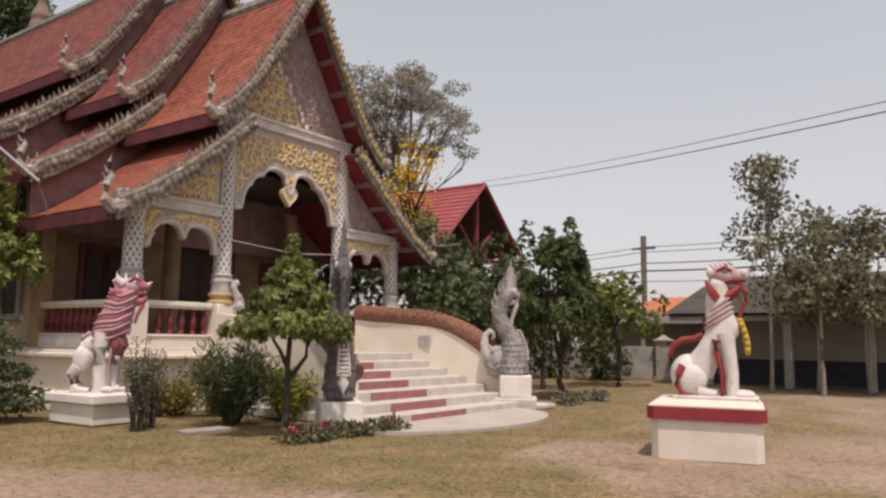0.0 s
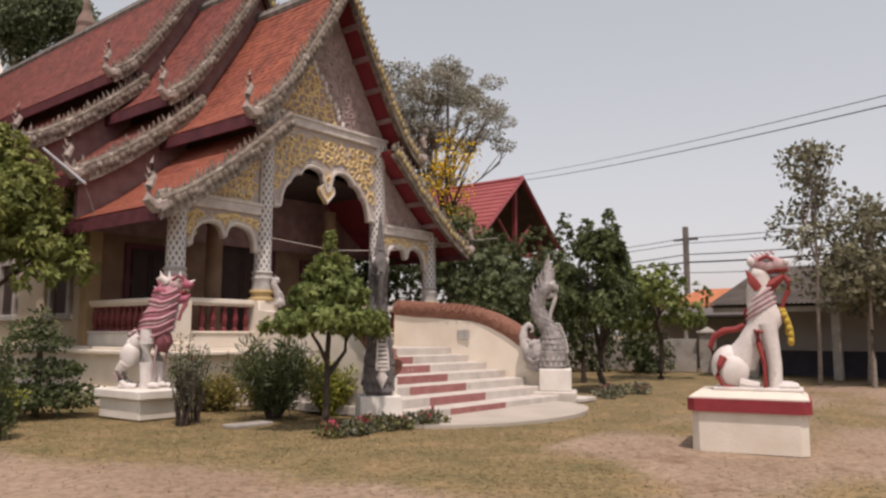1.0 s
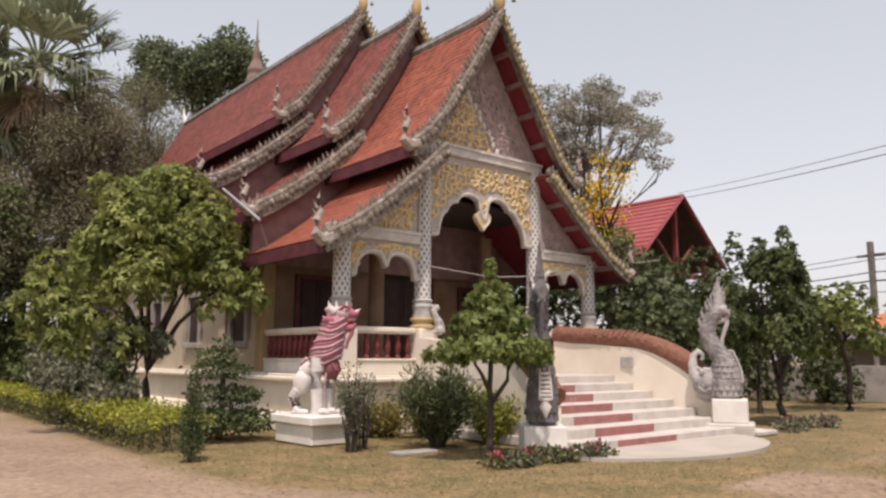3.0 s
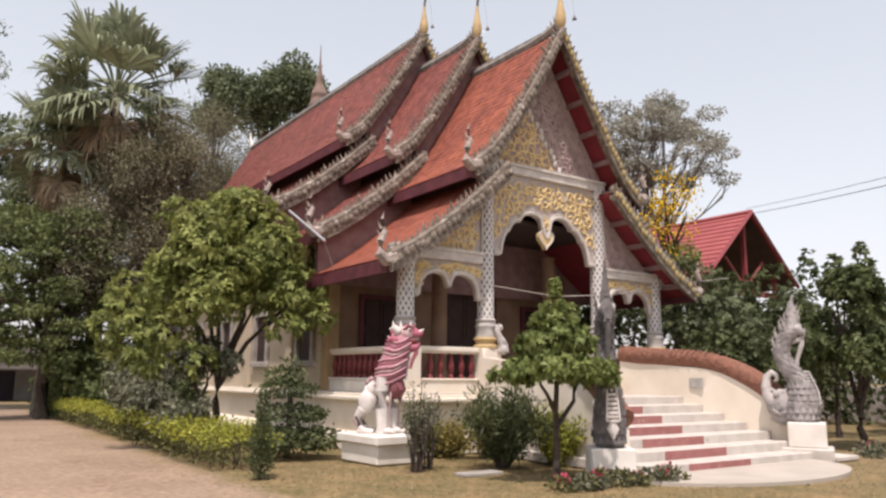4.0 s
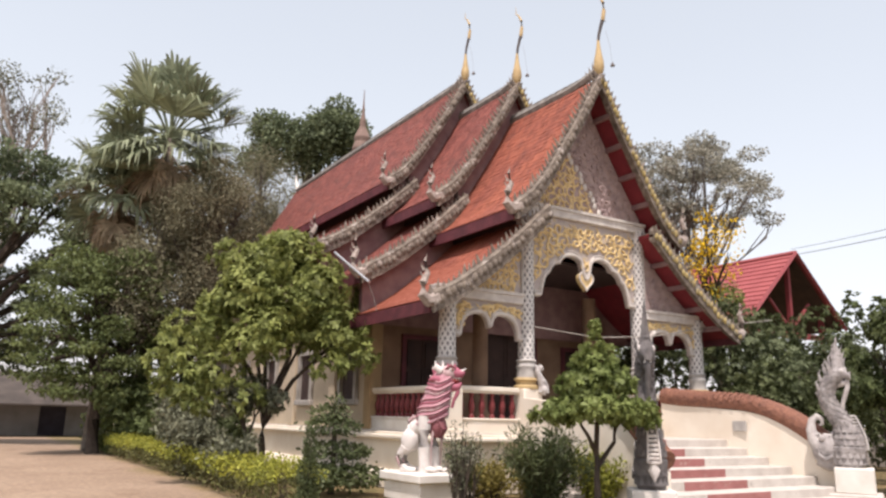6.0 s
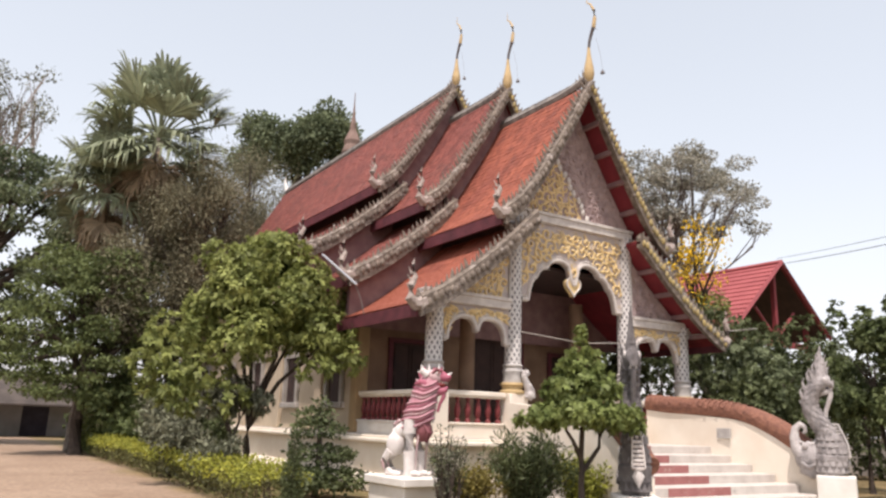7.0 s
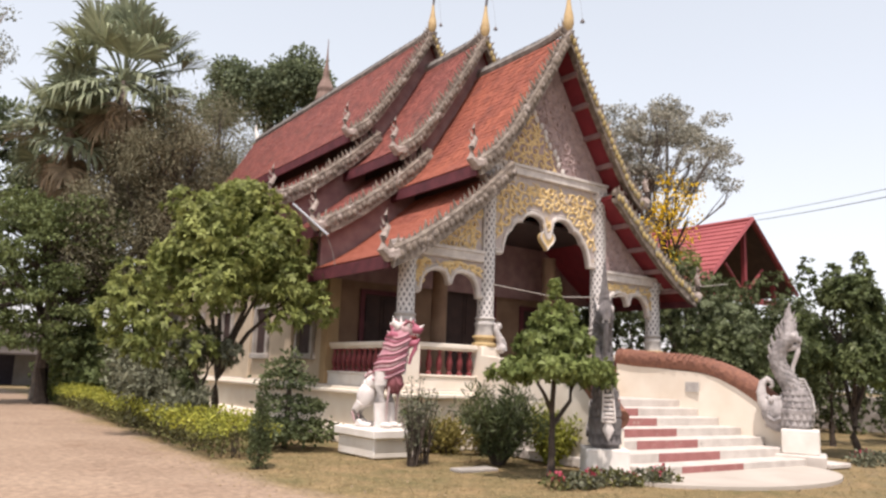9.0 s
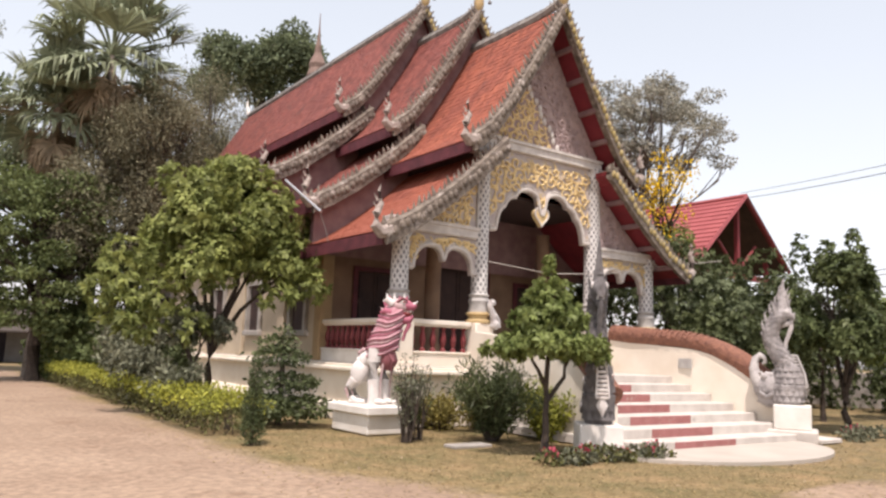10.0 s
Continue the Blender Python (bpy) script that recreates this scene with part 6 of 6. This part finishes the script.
tagged(part("foliage", leaf_mesh("foliage", cl, 3800, 0.085, M_LEAFDARK, 50, 0.0, 1.7, 0.5), None, t), kind="stuff")
t.scale = (1.28, 1.28, 1.08)
t = thing("cypress", "small narrow dark cypress at the hedge end", "shrub", (4.62, 11.55, 0))
part("trunk", Shape().tube([(0, 0, 0), (0, 0, 1.2)], [0.03, 0.01], 6), M_BARK, t)
tagged(part("foliage", leaf_mesh("foliage", [(0, 0, 0.30, 0.17, 0.17, 0.3), (0, 0, 0.65, 0.16, 0.16, 0.35), (0.01, 0, 1.05, 0.11, 0.11, 0.35)], 2200, 0.06, M_LEAFDARK, 51, -0.9, 2.5, 0.4), None, t), kind="stuff")


def hedge(y0, y1, x, w, h, seed):
    t = thing("hedge", "low clipped hedge with yellow-green tips along the drive", "hedge", (x, y0, 0), "drive hedges")
    g = random.Random(seed)
    top, low = [], []
    n = int((y1 - y0) / 0.28)
    for i in range(n):
        y = (y1 - y0) * (i + 0.5) / n
        for dx in (-0.5, 0, 0.5):
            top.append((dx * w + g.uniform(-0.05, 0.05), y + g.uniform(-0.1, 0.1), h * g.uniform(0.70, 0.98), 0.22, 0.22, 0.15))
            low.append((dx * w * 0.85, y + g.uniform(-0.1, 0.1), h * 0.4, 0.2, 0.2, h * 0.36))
    st = Shape()
    for i in range(n * 3):
        p = (g.uniform(-0.4, 0.4) * w, g.uniform(0, y1 - y0))
        st.tube([(p[0], p[1], 0), (p[0] + g.uniform(-0.08, 0.08), p[1] + g.uniform(-0.08, 0.08), h * 0.75)], [0.012, 0.006], 4)
    tagged(part("woody_base", st, M_BARK, t), kind="stuff")
    # bright leaves on top, a darker and duller leaf colour in the body
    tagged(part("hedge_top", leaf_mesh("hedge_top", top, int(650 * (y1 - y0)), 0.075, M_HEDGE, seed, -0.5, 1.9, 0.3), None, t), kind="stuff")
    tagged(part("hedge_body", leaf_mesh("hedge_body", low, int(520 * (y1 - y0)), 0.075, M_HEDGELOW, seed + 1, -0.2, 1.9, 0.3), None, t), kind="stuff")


hedge(12.7, 18.6, 4.8, 0.85, 0.68, 60)
hedge(19.7, 30.2, 4.85, 0.8, 0.68, 62)
tree("round_bush", "round clipped dark green bush at the hedge end", (4.6, 33.5, 0), 0.5, 0.04, [(4.6, 33.5, 0.8)], [(4.6, 33.5, 0.6, 0.6, 0.6, 0.5), (4.9, 33.2, 0.45, 0.5, 0.5, 0.4)], 1500, 0.12, M_LEAF, 64)

# flower bed at the stair foot
g = random.Random(9)
for i in range(16):
    q = i / 15
    x, y = 7.9 + 2.2 * q + g.uniform(-0.15, 0.15), 8.30 - 0.25 * q + g.uniform(-0.15, 0.15)
    t = thing("flower_plant", "low bedding plant with pink blossoms by the stairs", "plant", (x, y, 0), "flower bed")
    h = g.uniform(0.12, 0.22)
    tagged(part("leaves", leaf_mesh("leaves", [(0, 0, h * 0.5, 0.17, 0.17, h * 0.6)], 100, 0.09, M_LEAFGREY if i % 2 else M_HEDGELOW, 70 + i, -0.6), None, t), kind="stuff")
    if i % 3 == 0:
        tagged(part("blossoms", leaf_mesh("blossoms", [(0, 0, h + 0.03, 0.12, 0.12, 0.05)], 26, 0.055, M_PINKFLOWER, 90 + i, -0.3, 1.2), None, t), kind="stuff")
for i in range(7):
    x, y = 17.0 + 0.35 * i + g.uniform(-0.2, 0.2), 8.6 + g.uniform(-0.4, 0.2)
    t = thing("flower_plant", "low bedding plant with red blossoms under a tree", "plant", (x, y, 0), "flower bed")
    tagged(part("leaves", leaf_mesh("leaves", [(0, 0, 0.1, 0.2, 0.2, 0.14)], 130, 0.10, M_LEAFGREY, 110 + i, -0.6), None, t), kind="stuff")
    if i % 2:
        tagged(part("blossoms", leaf_mesh("blossoms", [(0, 0, 0.2, 0.16, 0.16, 0.05)], 26, 0.06, M_PINKFLOWER, 120 + i, -0.3, 1.2), None, t), kind="stuff")

# tall trees behind the hall
g = random.Random(6)
cl, ends = [], []
for k in range(11):             # long level boughs, tier over tier
    z = 2.0 + 0.52 * k
    reach = 3.1 - 0.10 * k if k > 2 else 2.2 + 0.35 * k
    for j in range(5):
        a = 2.4 * k + 1.257 * j + g.uniform(-0.3, 0.3)
        for q in (0.45, 0.75, 1.0):
            cl.append((4.0 + math.cos(a) * reach * q, 31 + math.sin(a) * reach * q * 0.7, z + 0.22 * q + g.uniform(-0.1, 0.1), 0.85 * (1.15 - 0.4 * q), 0.7, 0.15))
        if j % 2 == 0:
            ends.append(cl[-2][:3])
tree("spreading_tree", "dark spreading tree with layered boughs", (4.0, 31, 0), 6.2, 0.24, ends, cl, 21000, 0.19, M_LEAFDEEP, 6, long=2.4, droop=-0.1, shell=0.2, forks=(2, 3, 4, 5))
cl = cluster((0.4, 40, 9.2), (6.0, 3.0, 5.4), 64, 1.2, 7, -0.9) + cluster((-1.5, 42, 5.0), (5.5, 2.0, 1.8), 26, 1.1, 71)
for i in range(len(cl)):
    q = cl[i]
    cl[i] = (*q[:5], q[5] * 0.42)
tree("rain_tree", "tall dark spreading tree with open limbs", (-1.0, 40, 0), 6.0, 0.4, [c[:3] for c in cl[:18]], cl, 26000, 0.25, M_LEAFDUSK, 7, droop=0.0)
for i, (x, y, z, r) in enumerate(((8.6, 38, 11.6, 3.0), (11.8, 40, 12.4, 3.4), (15.0, 42, 12.2, 3.0), (6.2, 30.6, 6.6, 2.2), (8.8, 37.5, 7.0, 2.8), (11.5, 38.5, 7.5, 3.0), (6.3, 37, 9.6, 2.4), (7.6, 30.4, 9.6, 2.0))):
    cl = cluster((x, y, z), (r, r * 0.8, r * 1.15), 34, r * 0.42, 130 + i)
    tree("dry_tree", "tall dry brownish tree with thin foliage", (x, y, 0), z * 0.75, 0.24, [c[:3] for c in cl[:14]], cl, 17000, 0.15, M_LEAFBROWN, 130 + i, M_BARK, "dry trees", 3.0, 0.3, 0.1)
cl = cluster((24.2, 58, 25.4), (2.8, 3.0, 3.0), 24, 1.3, 8, -0.9) + cluster((19.3, 58, 23.4), (3.2, 3.0, 2.4), 18, 1.4, 88, -0.9) + cluster((27.2, 58, 23.6), (2.4, 2.4, 2.4), 12, 1.0, 89, -0.9)
tree("tall_tree", "tall dense green tree far behind the hall", (22, 58, 0), 18, 0.6, [c[:3] for c in cl[:10]], cl, 20000, 0.36, M_LEAFDUSK, 8)
cl = cluster((38.0, 30.6, 15.9), (7.0, 4.0, 4.3), 84, 0.8, 10, -0.7) + cluster((35.0, 31, 11.6), (4.0, 3.0, 3.0), 26, 0.7, 14)
for i in range(len(cl)):
    q = cl[i]
    cl[i] = (*q[:5], q[5] * 0.55)
tree("airy_tree", "large airy tree with thin grey-green foliage", (37.2, 31, 0), 10.5, 0.17, [c[:3] for c in cl[:26]], cl, 24000, 0.19, M_LEAFASH, 10, M_BARKGREY)
cl = cluster((0.6, 60, 23.5), (3.4, 3, 3.5), 26, 0.9, 11)
tree("bare_tree", "pale nearly leafless tree in the distance", (0.6, 60, 0), 18, 0.16, [c[:3] for c in cl[:24]], cl, 1800, 0.24, M_LEAFGREY, 11, M_BARKPALE)
# bushes added in place of deep shadow; they close the view below the tall trees
for i, (x, y, r) in enumerate(((5.2, 30.2, 1.3), (6.0, 35.0, 1.6), (6.4, 28.5, 1.3), (7.0, 33.0, 1.9), (8.4, 35.5, 2.0))):
    cl = cluster((x, y, r * 0.95), (r, r * 0.8, r * 0.9), 14, r * 0.45, 150 + i) + [(x, y, r * 0.8, r * 0.7, r * 0.6, r * 0.7)]
    tree("shadow_fill_bush", "dark green bush added to fill the shadow below tall trees", (x, y, 0), r * 0.8, 0.07, [(x - 0.5, y, r), (x + 0.5, y, r), (x, y + 0.3, r * 1.3)], cl, 4500, 0.17, M_LEAFDEEP, 150 + i, group="shaded undergrowth", tufts=450, long=2.2)
# yellow-flowering tree by the porch roof
cl = cluster((24.7, 19.2, 8.2), (1.3, 1.2, 1.9), 18, 0.5, 12)
t = tree("flowering_tree", "slender tree covered in bright yellow blossoms", (24.9, 19.3, 0), 6.5, 0.12, [c[:3] for c in cl[:10]], cl, 950, 0.15, M_YELLOW, 12)
tagged(part("leaves", leaf_mesh("leaves", [(0.5, 0.1, 6.5, 0.8, 0.8, 0.6)], 700, 0.2, M_LEAF, 13), None, t), kind="stuff")


def fan_palm(at, height, crown, seed):
    p = thing("fan_palm", "tall fan palm with green fronds and dry hanging skirt", "palm", at)
    part("trunk", Shape().tube([(0, 0, 0), (0.1, 0, height * 0.5), (0, 0, height)], [0.32, 0.26, 0.22], 10), M_BARKPALE, p, smooth=True)
    g = random.Random(seed)
    for k in range(60):
        dry = k >= 44
        el = g.uniform(-0.7, 1.5) if not dry else g.uniform(-1.45, -0.85)
        az = k * 2.4 + g.uniform(-0.4, 0.4)
        d = Vector((math.cos(az) * math.cos(el), math.sin(az) * math.cos(el), math.sin(el)))
        o = Vector((0, 0, height - (0.5 if dry else 0)))
        hub = o + d * crown * g.uniform(0.28, 0.66)
        s = Shape().tube([o, o.lerp(hub, 0.5) + Vector((0, 0, 0.12)), hub], [0.05, 0.04, 0.03], 5)
        side = d.cross(Vector((0, 0, 1))).normalized()
        nor = side.cross(d)
        fold = g.uniform(0.1, 0.5)
        droop = 1.0 if dry else max(0.0, min(1.0, 0.45 - el * 0.5))
        size = crown * g.uniform(0.40, 0.54) * (0.7 if dry else 1)
        for j in range(25):
            a = (j - 12) / 12 * 1.75 + g.uniform(-0.05, 0.05)
            w = (d * math.cos(a) + side * math.sin(a) + nor * fold * abs(math.sin(a))).normalized()
            L = size * g.uniform(0.80, 1.15) * (1 - 0.10 * abs(a))
            m = hub + w * L * 0.55
            k2 = hub + w * L * 0.82 - Vector((0, 0, L * (0.04 + 0.10 * droop)))
            e = hub + w * L * (1 - 0.12 * droop) - Vector((0, 0, L * g.uniform(0.10, 0.30 + 0.45 * droop)))
            t = w.cross(nor).normalized() * 0.040 * size
            s.add([hub, m + t, k2 + t * 0.7, e, k2 - t * 0.7, m - t], [(0, 1, 2, 5), (5, 2, 4), (2, 3, 4)])
        part("frond", s, M_PALMDRY if dry or (k % 5 == 4 and el < 0) else M_PALM, p)
    return p


fan_palm((5.85, 32.5, 0), 13.2, 4.0, 3)
fan_palm((4.2, 33.4, 0), 11.0, 3.0, 4)

# short grass in the lawn
g = np.random.default_rng(4)
pts = []
while len(pts) < 24000:
    x, y = g.uniform(3.5, 24), g.uniform(-2, 14)
    if g.random() < 0.12 + cover(x, y) ** 1.5 and not (x > 9.5 and y > 8.0):
        pts.append((x, y))
pts = np.array(pts)
n = len(pts)
a = g.uniform(0, 6.28, n)
h = g.uniform(0.004, 0.02, n)
L = g.uniform(0.03, 0.075, n)
dx, dy = np.cos(a), np.sin(a)
zg = np.array([0.03 * noise.noise((x * 0.5, y * 0.5, 2)) + 0.012 * noise.noise((x * 1.7, y * 1.7, 4)) - 0.016 for x, y in pts])
v = np.stack([np.stack([pts[:, 0] - dx * 0.012, pts[:, 1] - dy * 0.012, zg], 1), np.stack([pts[:, 0] + dx * 0.012, pts[:, 1] + dy * 0.012, zg], 1),
              np.stack([pts[:, 0] + dy * L, pts[:, 1] - dx * L, zg + h], 1)], 1).reshape(-1, 3)
me = bpy.data.meshes.new("grass")
me.from_pydata(v.tolist(), [], np.arange(3 * n).reshape(-1, 3).tolist())
me.materials.append(M_GRASS)
tagged(part("grass", me, None), "short dry lawn grass", "grass", kind="stuff")
tagged(part("leaf_litter", leaf_mesh("leaf_litter", [(8, 7.5, 0.0, 5.5, 3.0, 0.012), (15, 5.5, 0.0, 5, 2.6, 0.012), (5, 14, 0.0, 0.7, 6, 0.012)], 160, 0.05, M_PALMDRY, 77, 0.0, 1.6, 0.05), None), "scattered dry fallen leaves on the lawn", "leaves", kind="stuff")

# ---- buildings round the yard ----
pav = thing("pavilion", "open pavilion with a bright red sheet roof and timber gable", "pavilion", (31.68, 20.68, -0.22))
for side in (-1, 1):
    for k in range(13):         # lapped sheets, row by row
        a, b = k / 13, (k + 1) / 13
        x0, z0, x1, z1 = side * 3.5 * a, 9.55 - 3.2 * a, side * 3.5 * b, 9.55 - 3.2 * b - 0.02
        s = Shape().add([(x0, -0.6, z0 + 0.05), (x0, 13, z0 + 0.05), (x1, 13, z1 + 0.13), (x1, -0.6, z1 + 0.13), (x0, -0.6, z0 - 0.02), (x0, 13, z0 - 0.02), (x1, 13, z1), (x1, -0.6, z1)],
                        [(0, 1, 2, 3), (4, 7, 6, 5), (0, 3, 7, 4), (2, 6, 7, 3), (1, 5, 6, 2), (0, 4, 5, 1)])
        part("roof_sheet", s, M_REDROOF, pav)
    part("barge_board", Shape().tube([(0, -0.62, 9.6), (side * 3.6, -0.62, 6.3)], [0.11, 0.11], 4), M_REDFRAME, pav)
    for y in (0.2, 6, 12.5):
        part("post", Shape().box(side * 2.9 - 0.1, side * 2.9 + 0.1, y - 0.1, y + 0.1, 0, 6.9), M_REDFRAME, pav)
    part("brace", Shape().tube([(0.0, -0.1, 6.0), (side * 1.5, -0.1, 7.4)], 0.08, 5), M_REDFRAME, pav)
# dark sheets added under the slopes: interior shade put into their colour
for side in (-1, 1):
    part("shade_panel", Shape().add([(0, -0.5, 9.4), (0, 12.9, 9.4), (side * 3.45, 12.9, 6.22), (side * 3.45, -0.5, 6.22)], [(0, 1, 2, 3)]), M_DARK, pav)
part("ridge", Shape().tube([(0, -0.65, 9.62), (0, 13, 9.62)], 0.12, 6), M_REDROOF, pav)
part("king_post", Shape().box(-0.09, 0.09, -0.2, 0.0, 4.5, 9.4), M_REDFRAME, pav)
part("tie_beam", Shape().box(-3.2, 3.2, -0.2, 0.0, 5.7, 5.95), M_REDFRAME, pav)
# dark panel added at the back, standing for the shaded interior
part("dark_back_panel", Shape().slab([(-3.2, 6.5), (3.2, 6.5), (0, 9.4)], 'y', 12.6, 12.75), M_DARK, pav)

shed = thing("shed", "long low shed with grey roof and pale wall", "shed", (30.0, 0, 0))
part("back_wall", Shape().box(1.2, 1.4, -14, 8.9, 0, 3.0), M_SHEDWALL, shed)
part("wall_foot", Shape().box(1.12, 1.2, -14, 8.9, 0, 0.95), M_BLACK, shed, "dark painted lower wall")
s = Shape()
ny = 150
for k in range(ny):             # corrugated sheets
    y0, y1 = -14.5 + 24.3 * k / ny, -14.5 + 24.3 * (k + 1) / ny
    ym = (y0 + y1) / 2
    for a, b, d, e in ((y0, ym, 0.0, 0.045), (ym, y1, 0.045, 0.0)):
        s.add([(-1.7, a, 2.62 + d), (-1.7, b, 2.62 + e), (5.5, b, 4.55 + e), (5.5, a, 4.55 + d)], [(0, 1, 2, 3)])
part("roof", s, M_ASBESTOS, shed, "weathered grey corrugated roof")
# dark sheet below the corrugations: under-roof shade put into its colour
part("roof_shade_sheet", Shape().add([(-1.68, -14.4, 2.55), (-1.68, 9.7, 2.55), (5.5, 9.7, 4.48), (5.5, -14.4, 4.48)], [(0, 1, 2, 3)]), M_DARK, shed)
part("eave_beam", Shape().box(-1.6, -1.45, -14.4, 9.6, 2.36, 2.56), M_POST, shed)
for y in (8.2, 5.45, 2.95, 0.4, -2.2, -5, -8, -11):
    part("post", Shape().box(-1.66, -1.4, y - 0.14, y + 0.14, 0, 2.36, 0, 0.02), M_POST, shed)
part("end_wall", Shape().box(1.4, 5.4, 8.7, 8.9, 0, 3.2), M_BLACK, shed)

house = thing("house", "low house with orange tiled hip roof and lean-to", "house", (39, 13.0, 0))
part("wall", Shape().box(-2.0, 2.0, -3.0, 3.0, 0, 2.9), M_SHEDWALL, house)
part("roof", Shape().rings([[(-a, -b, z), (a, -b, z), (a, b, z), (-a, b, z)] for a, b, z in ((1.9, 2.6, 2.9), (1.9, 2.6, 2.98), (0.1, 0.8, 3.9))]), M_ORANGE, house)
part("lean_to", Shape().box(-4.6, -2.0, -3.2, 2.5, 2.35, 2.45), M_ASBESTOS, house)
for y in (-2.9, 0, 2.2):
    part("post", Shape().box(-4.5, -4.35, y - 0.07, y + 0.07, 0, 2.35), M_POST, house)

wall = thing("boundary_wall", "stained grey boundary wall with a capped gate pillar", "wall", (31.2, 0, 0))
part("panel", Shape().box(-0.08, 0.08, 11.3, 26, 0, 1.36, 0, 0.01), M_OLDWALL, wall)
for y in (14.2, 17.4, 20.6):
    part("pier", Shape().box(-0.14, 0.14, y - 0.14, y + 0.14, 0, 1.45, 0, 0.02), M_OLDWALL, wall)
part("pillar", Shape().box(-0.25, 0.25, 10.55, 11.1, 0, 1.58, 0, 0.02), M_OLDWALL, wall)
cap = Shape().box(-0.32, 0.32, 10.48, 11.17, 1.58, 1.68, 0, 0.02)
cap.rings([[(-a, 10.825 - a, z), (a, 10.825 - a, z), (a, 10.825 + a, z), (-a, 10.825 + a, z)] for a, z in ((0.24, 1.68), (0.03, 1.86))])
part("pillar_cap", cap, M_OLDWALL, wall)

pole = thing("utility_pole", "grey concrete utility pole carrying black cables", "pole", (42, 15.7, 0))
part("shaft", Shape().box(-0.15, 0.15, -0.13, 0.13, 0, 7.7, 0, 0.03), M_POLE, pole)
part("cross_arm", Shape().box(-0.06, 0.06, -0.7, 0.7, 6.9, 7.02), M_POLE, pole)


def cable(a, b, sag, r):
    a, b = Vector(a), Vector(b)
    path = [a.lerp(b, i / 16) - Vector((0, 0, sag * 4 * (i / 16) * (1 - i / 16))) for i in range(17)]
    thing("cable", "thin black overhead cable strung between poles", "cable", group="overhead cables", shape=Shape().tube(path, r, 5), material=M_WIRE)


cable((49.35, 31.67, 14.06), (23.05, -0.64, 8.33), 0.25, 0.016)
cable((49.61, 31.41, 13.67), (23.13, -0.63, 8.06), 0.25, 0.022)
for z, r, dz in ((7.05, 0.02, 0.0), (6.75, 0.02, 0.1), (6.1, 0.03, 0.0), (5.65, 0.045, 0.1), (5.05, 0.02, 0.0)):
    cable((42 + 4, 30, z + dz), (42, 15.7, z), 0.2, r)
    cable((42, 15.7, z), (37, -6, z + 0.3 + dz), 0.35, r)

chedi = Shape().lathe([(2.6, 0), (2.6, 6), (2.0, 8), (1.5, 12), (1.1, 15), (0.75, 17.6), (0.8, 18.0), (0.6, 18.6), (0.66, 18.9), (0.5, 19.4), (0.55, 19.7), (0.36, 20.2), (0.22, 20.5), (0.2, 20.9), (0.1, 21.5), (0.04, 22.4), (0.02, 23.2)], 0, 0, 16)
thing("stupa", "old brick stupa spire rising behind the hall", "stupa", (20.0, 43, 0), shape=chedi, material=M_CHEDI)

bld = thing("outbuilding", "low pale outbuilding, greyed as in shade, with a dark doorway", "building", (4.3, 52, 0))
s = Shape()
s.box(-6, -0.6, 0, 6, 0, 2.3).box(0.85, 3.2, 0, 6, 0, 2.3).box(-0.6, 0.85, 0, 6, 1.75, 2.3)
part("wall", s, M_FARWALL, bld)
# near-black sheet set in the opening, standing for the shade inside
part("doorway", Shape().box(-0.6, 0.85, 0.2, 0.3, 0, 1.75), M_BLACK, bld)
part("roof", Shape().slab([(-2.4, 1.75), (-2.4, 1.85), (3, 3.9), (6.6, 2.4), (6.6, 2.3), (3, 3.5)], 'x', -6.5, 3.7), M_ASBESTOS, bld)

# lamp arm on the lower roof and its cord, wire across the porch
lamp = thing("lamp_arm", "grey metal lamp tube on a bracket at the roof edge", "lamp", (7.86, 15.7, 3.9))
part("tube", Shape().tube([(-0.46, 1.7, 1.80), (-0.26, 0.0, 0.80)], 0.032, 8), M_METAL, lamp)
part("bracket", Shape().tube([(0.0, 0.0, 0.0), (-0.10, 0.05, 0.45), (-0.27, 0.1, 0.86)], 0.010, 6), M_POLE, lamp)
s = Shape().tube([(10.9, 13.55, 3.70), (12.8, 13.5, 3.58), (14.8, 13.5, 3.75), (16.9, 13.5, 4.15), (19.5, 13.2, 4.55)], 0.012, 4)
thing("cord", "thin pale cord strung across the porch front", "cord", shape=s, material=M_POST)
thing("stone_slab", "flat pale stone slab lying in the lawn", "slab", (8.0, 10.35, 0), shape=Shape().box(-0.40, 0.40, -0.16, 0.16, -0.02, 0.035, 0, 0.01), material=M_POST)
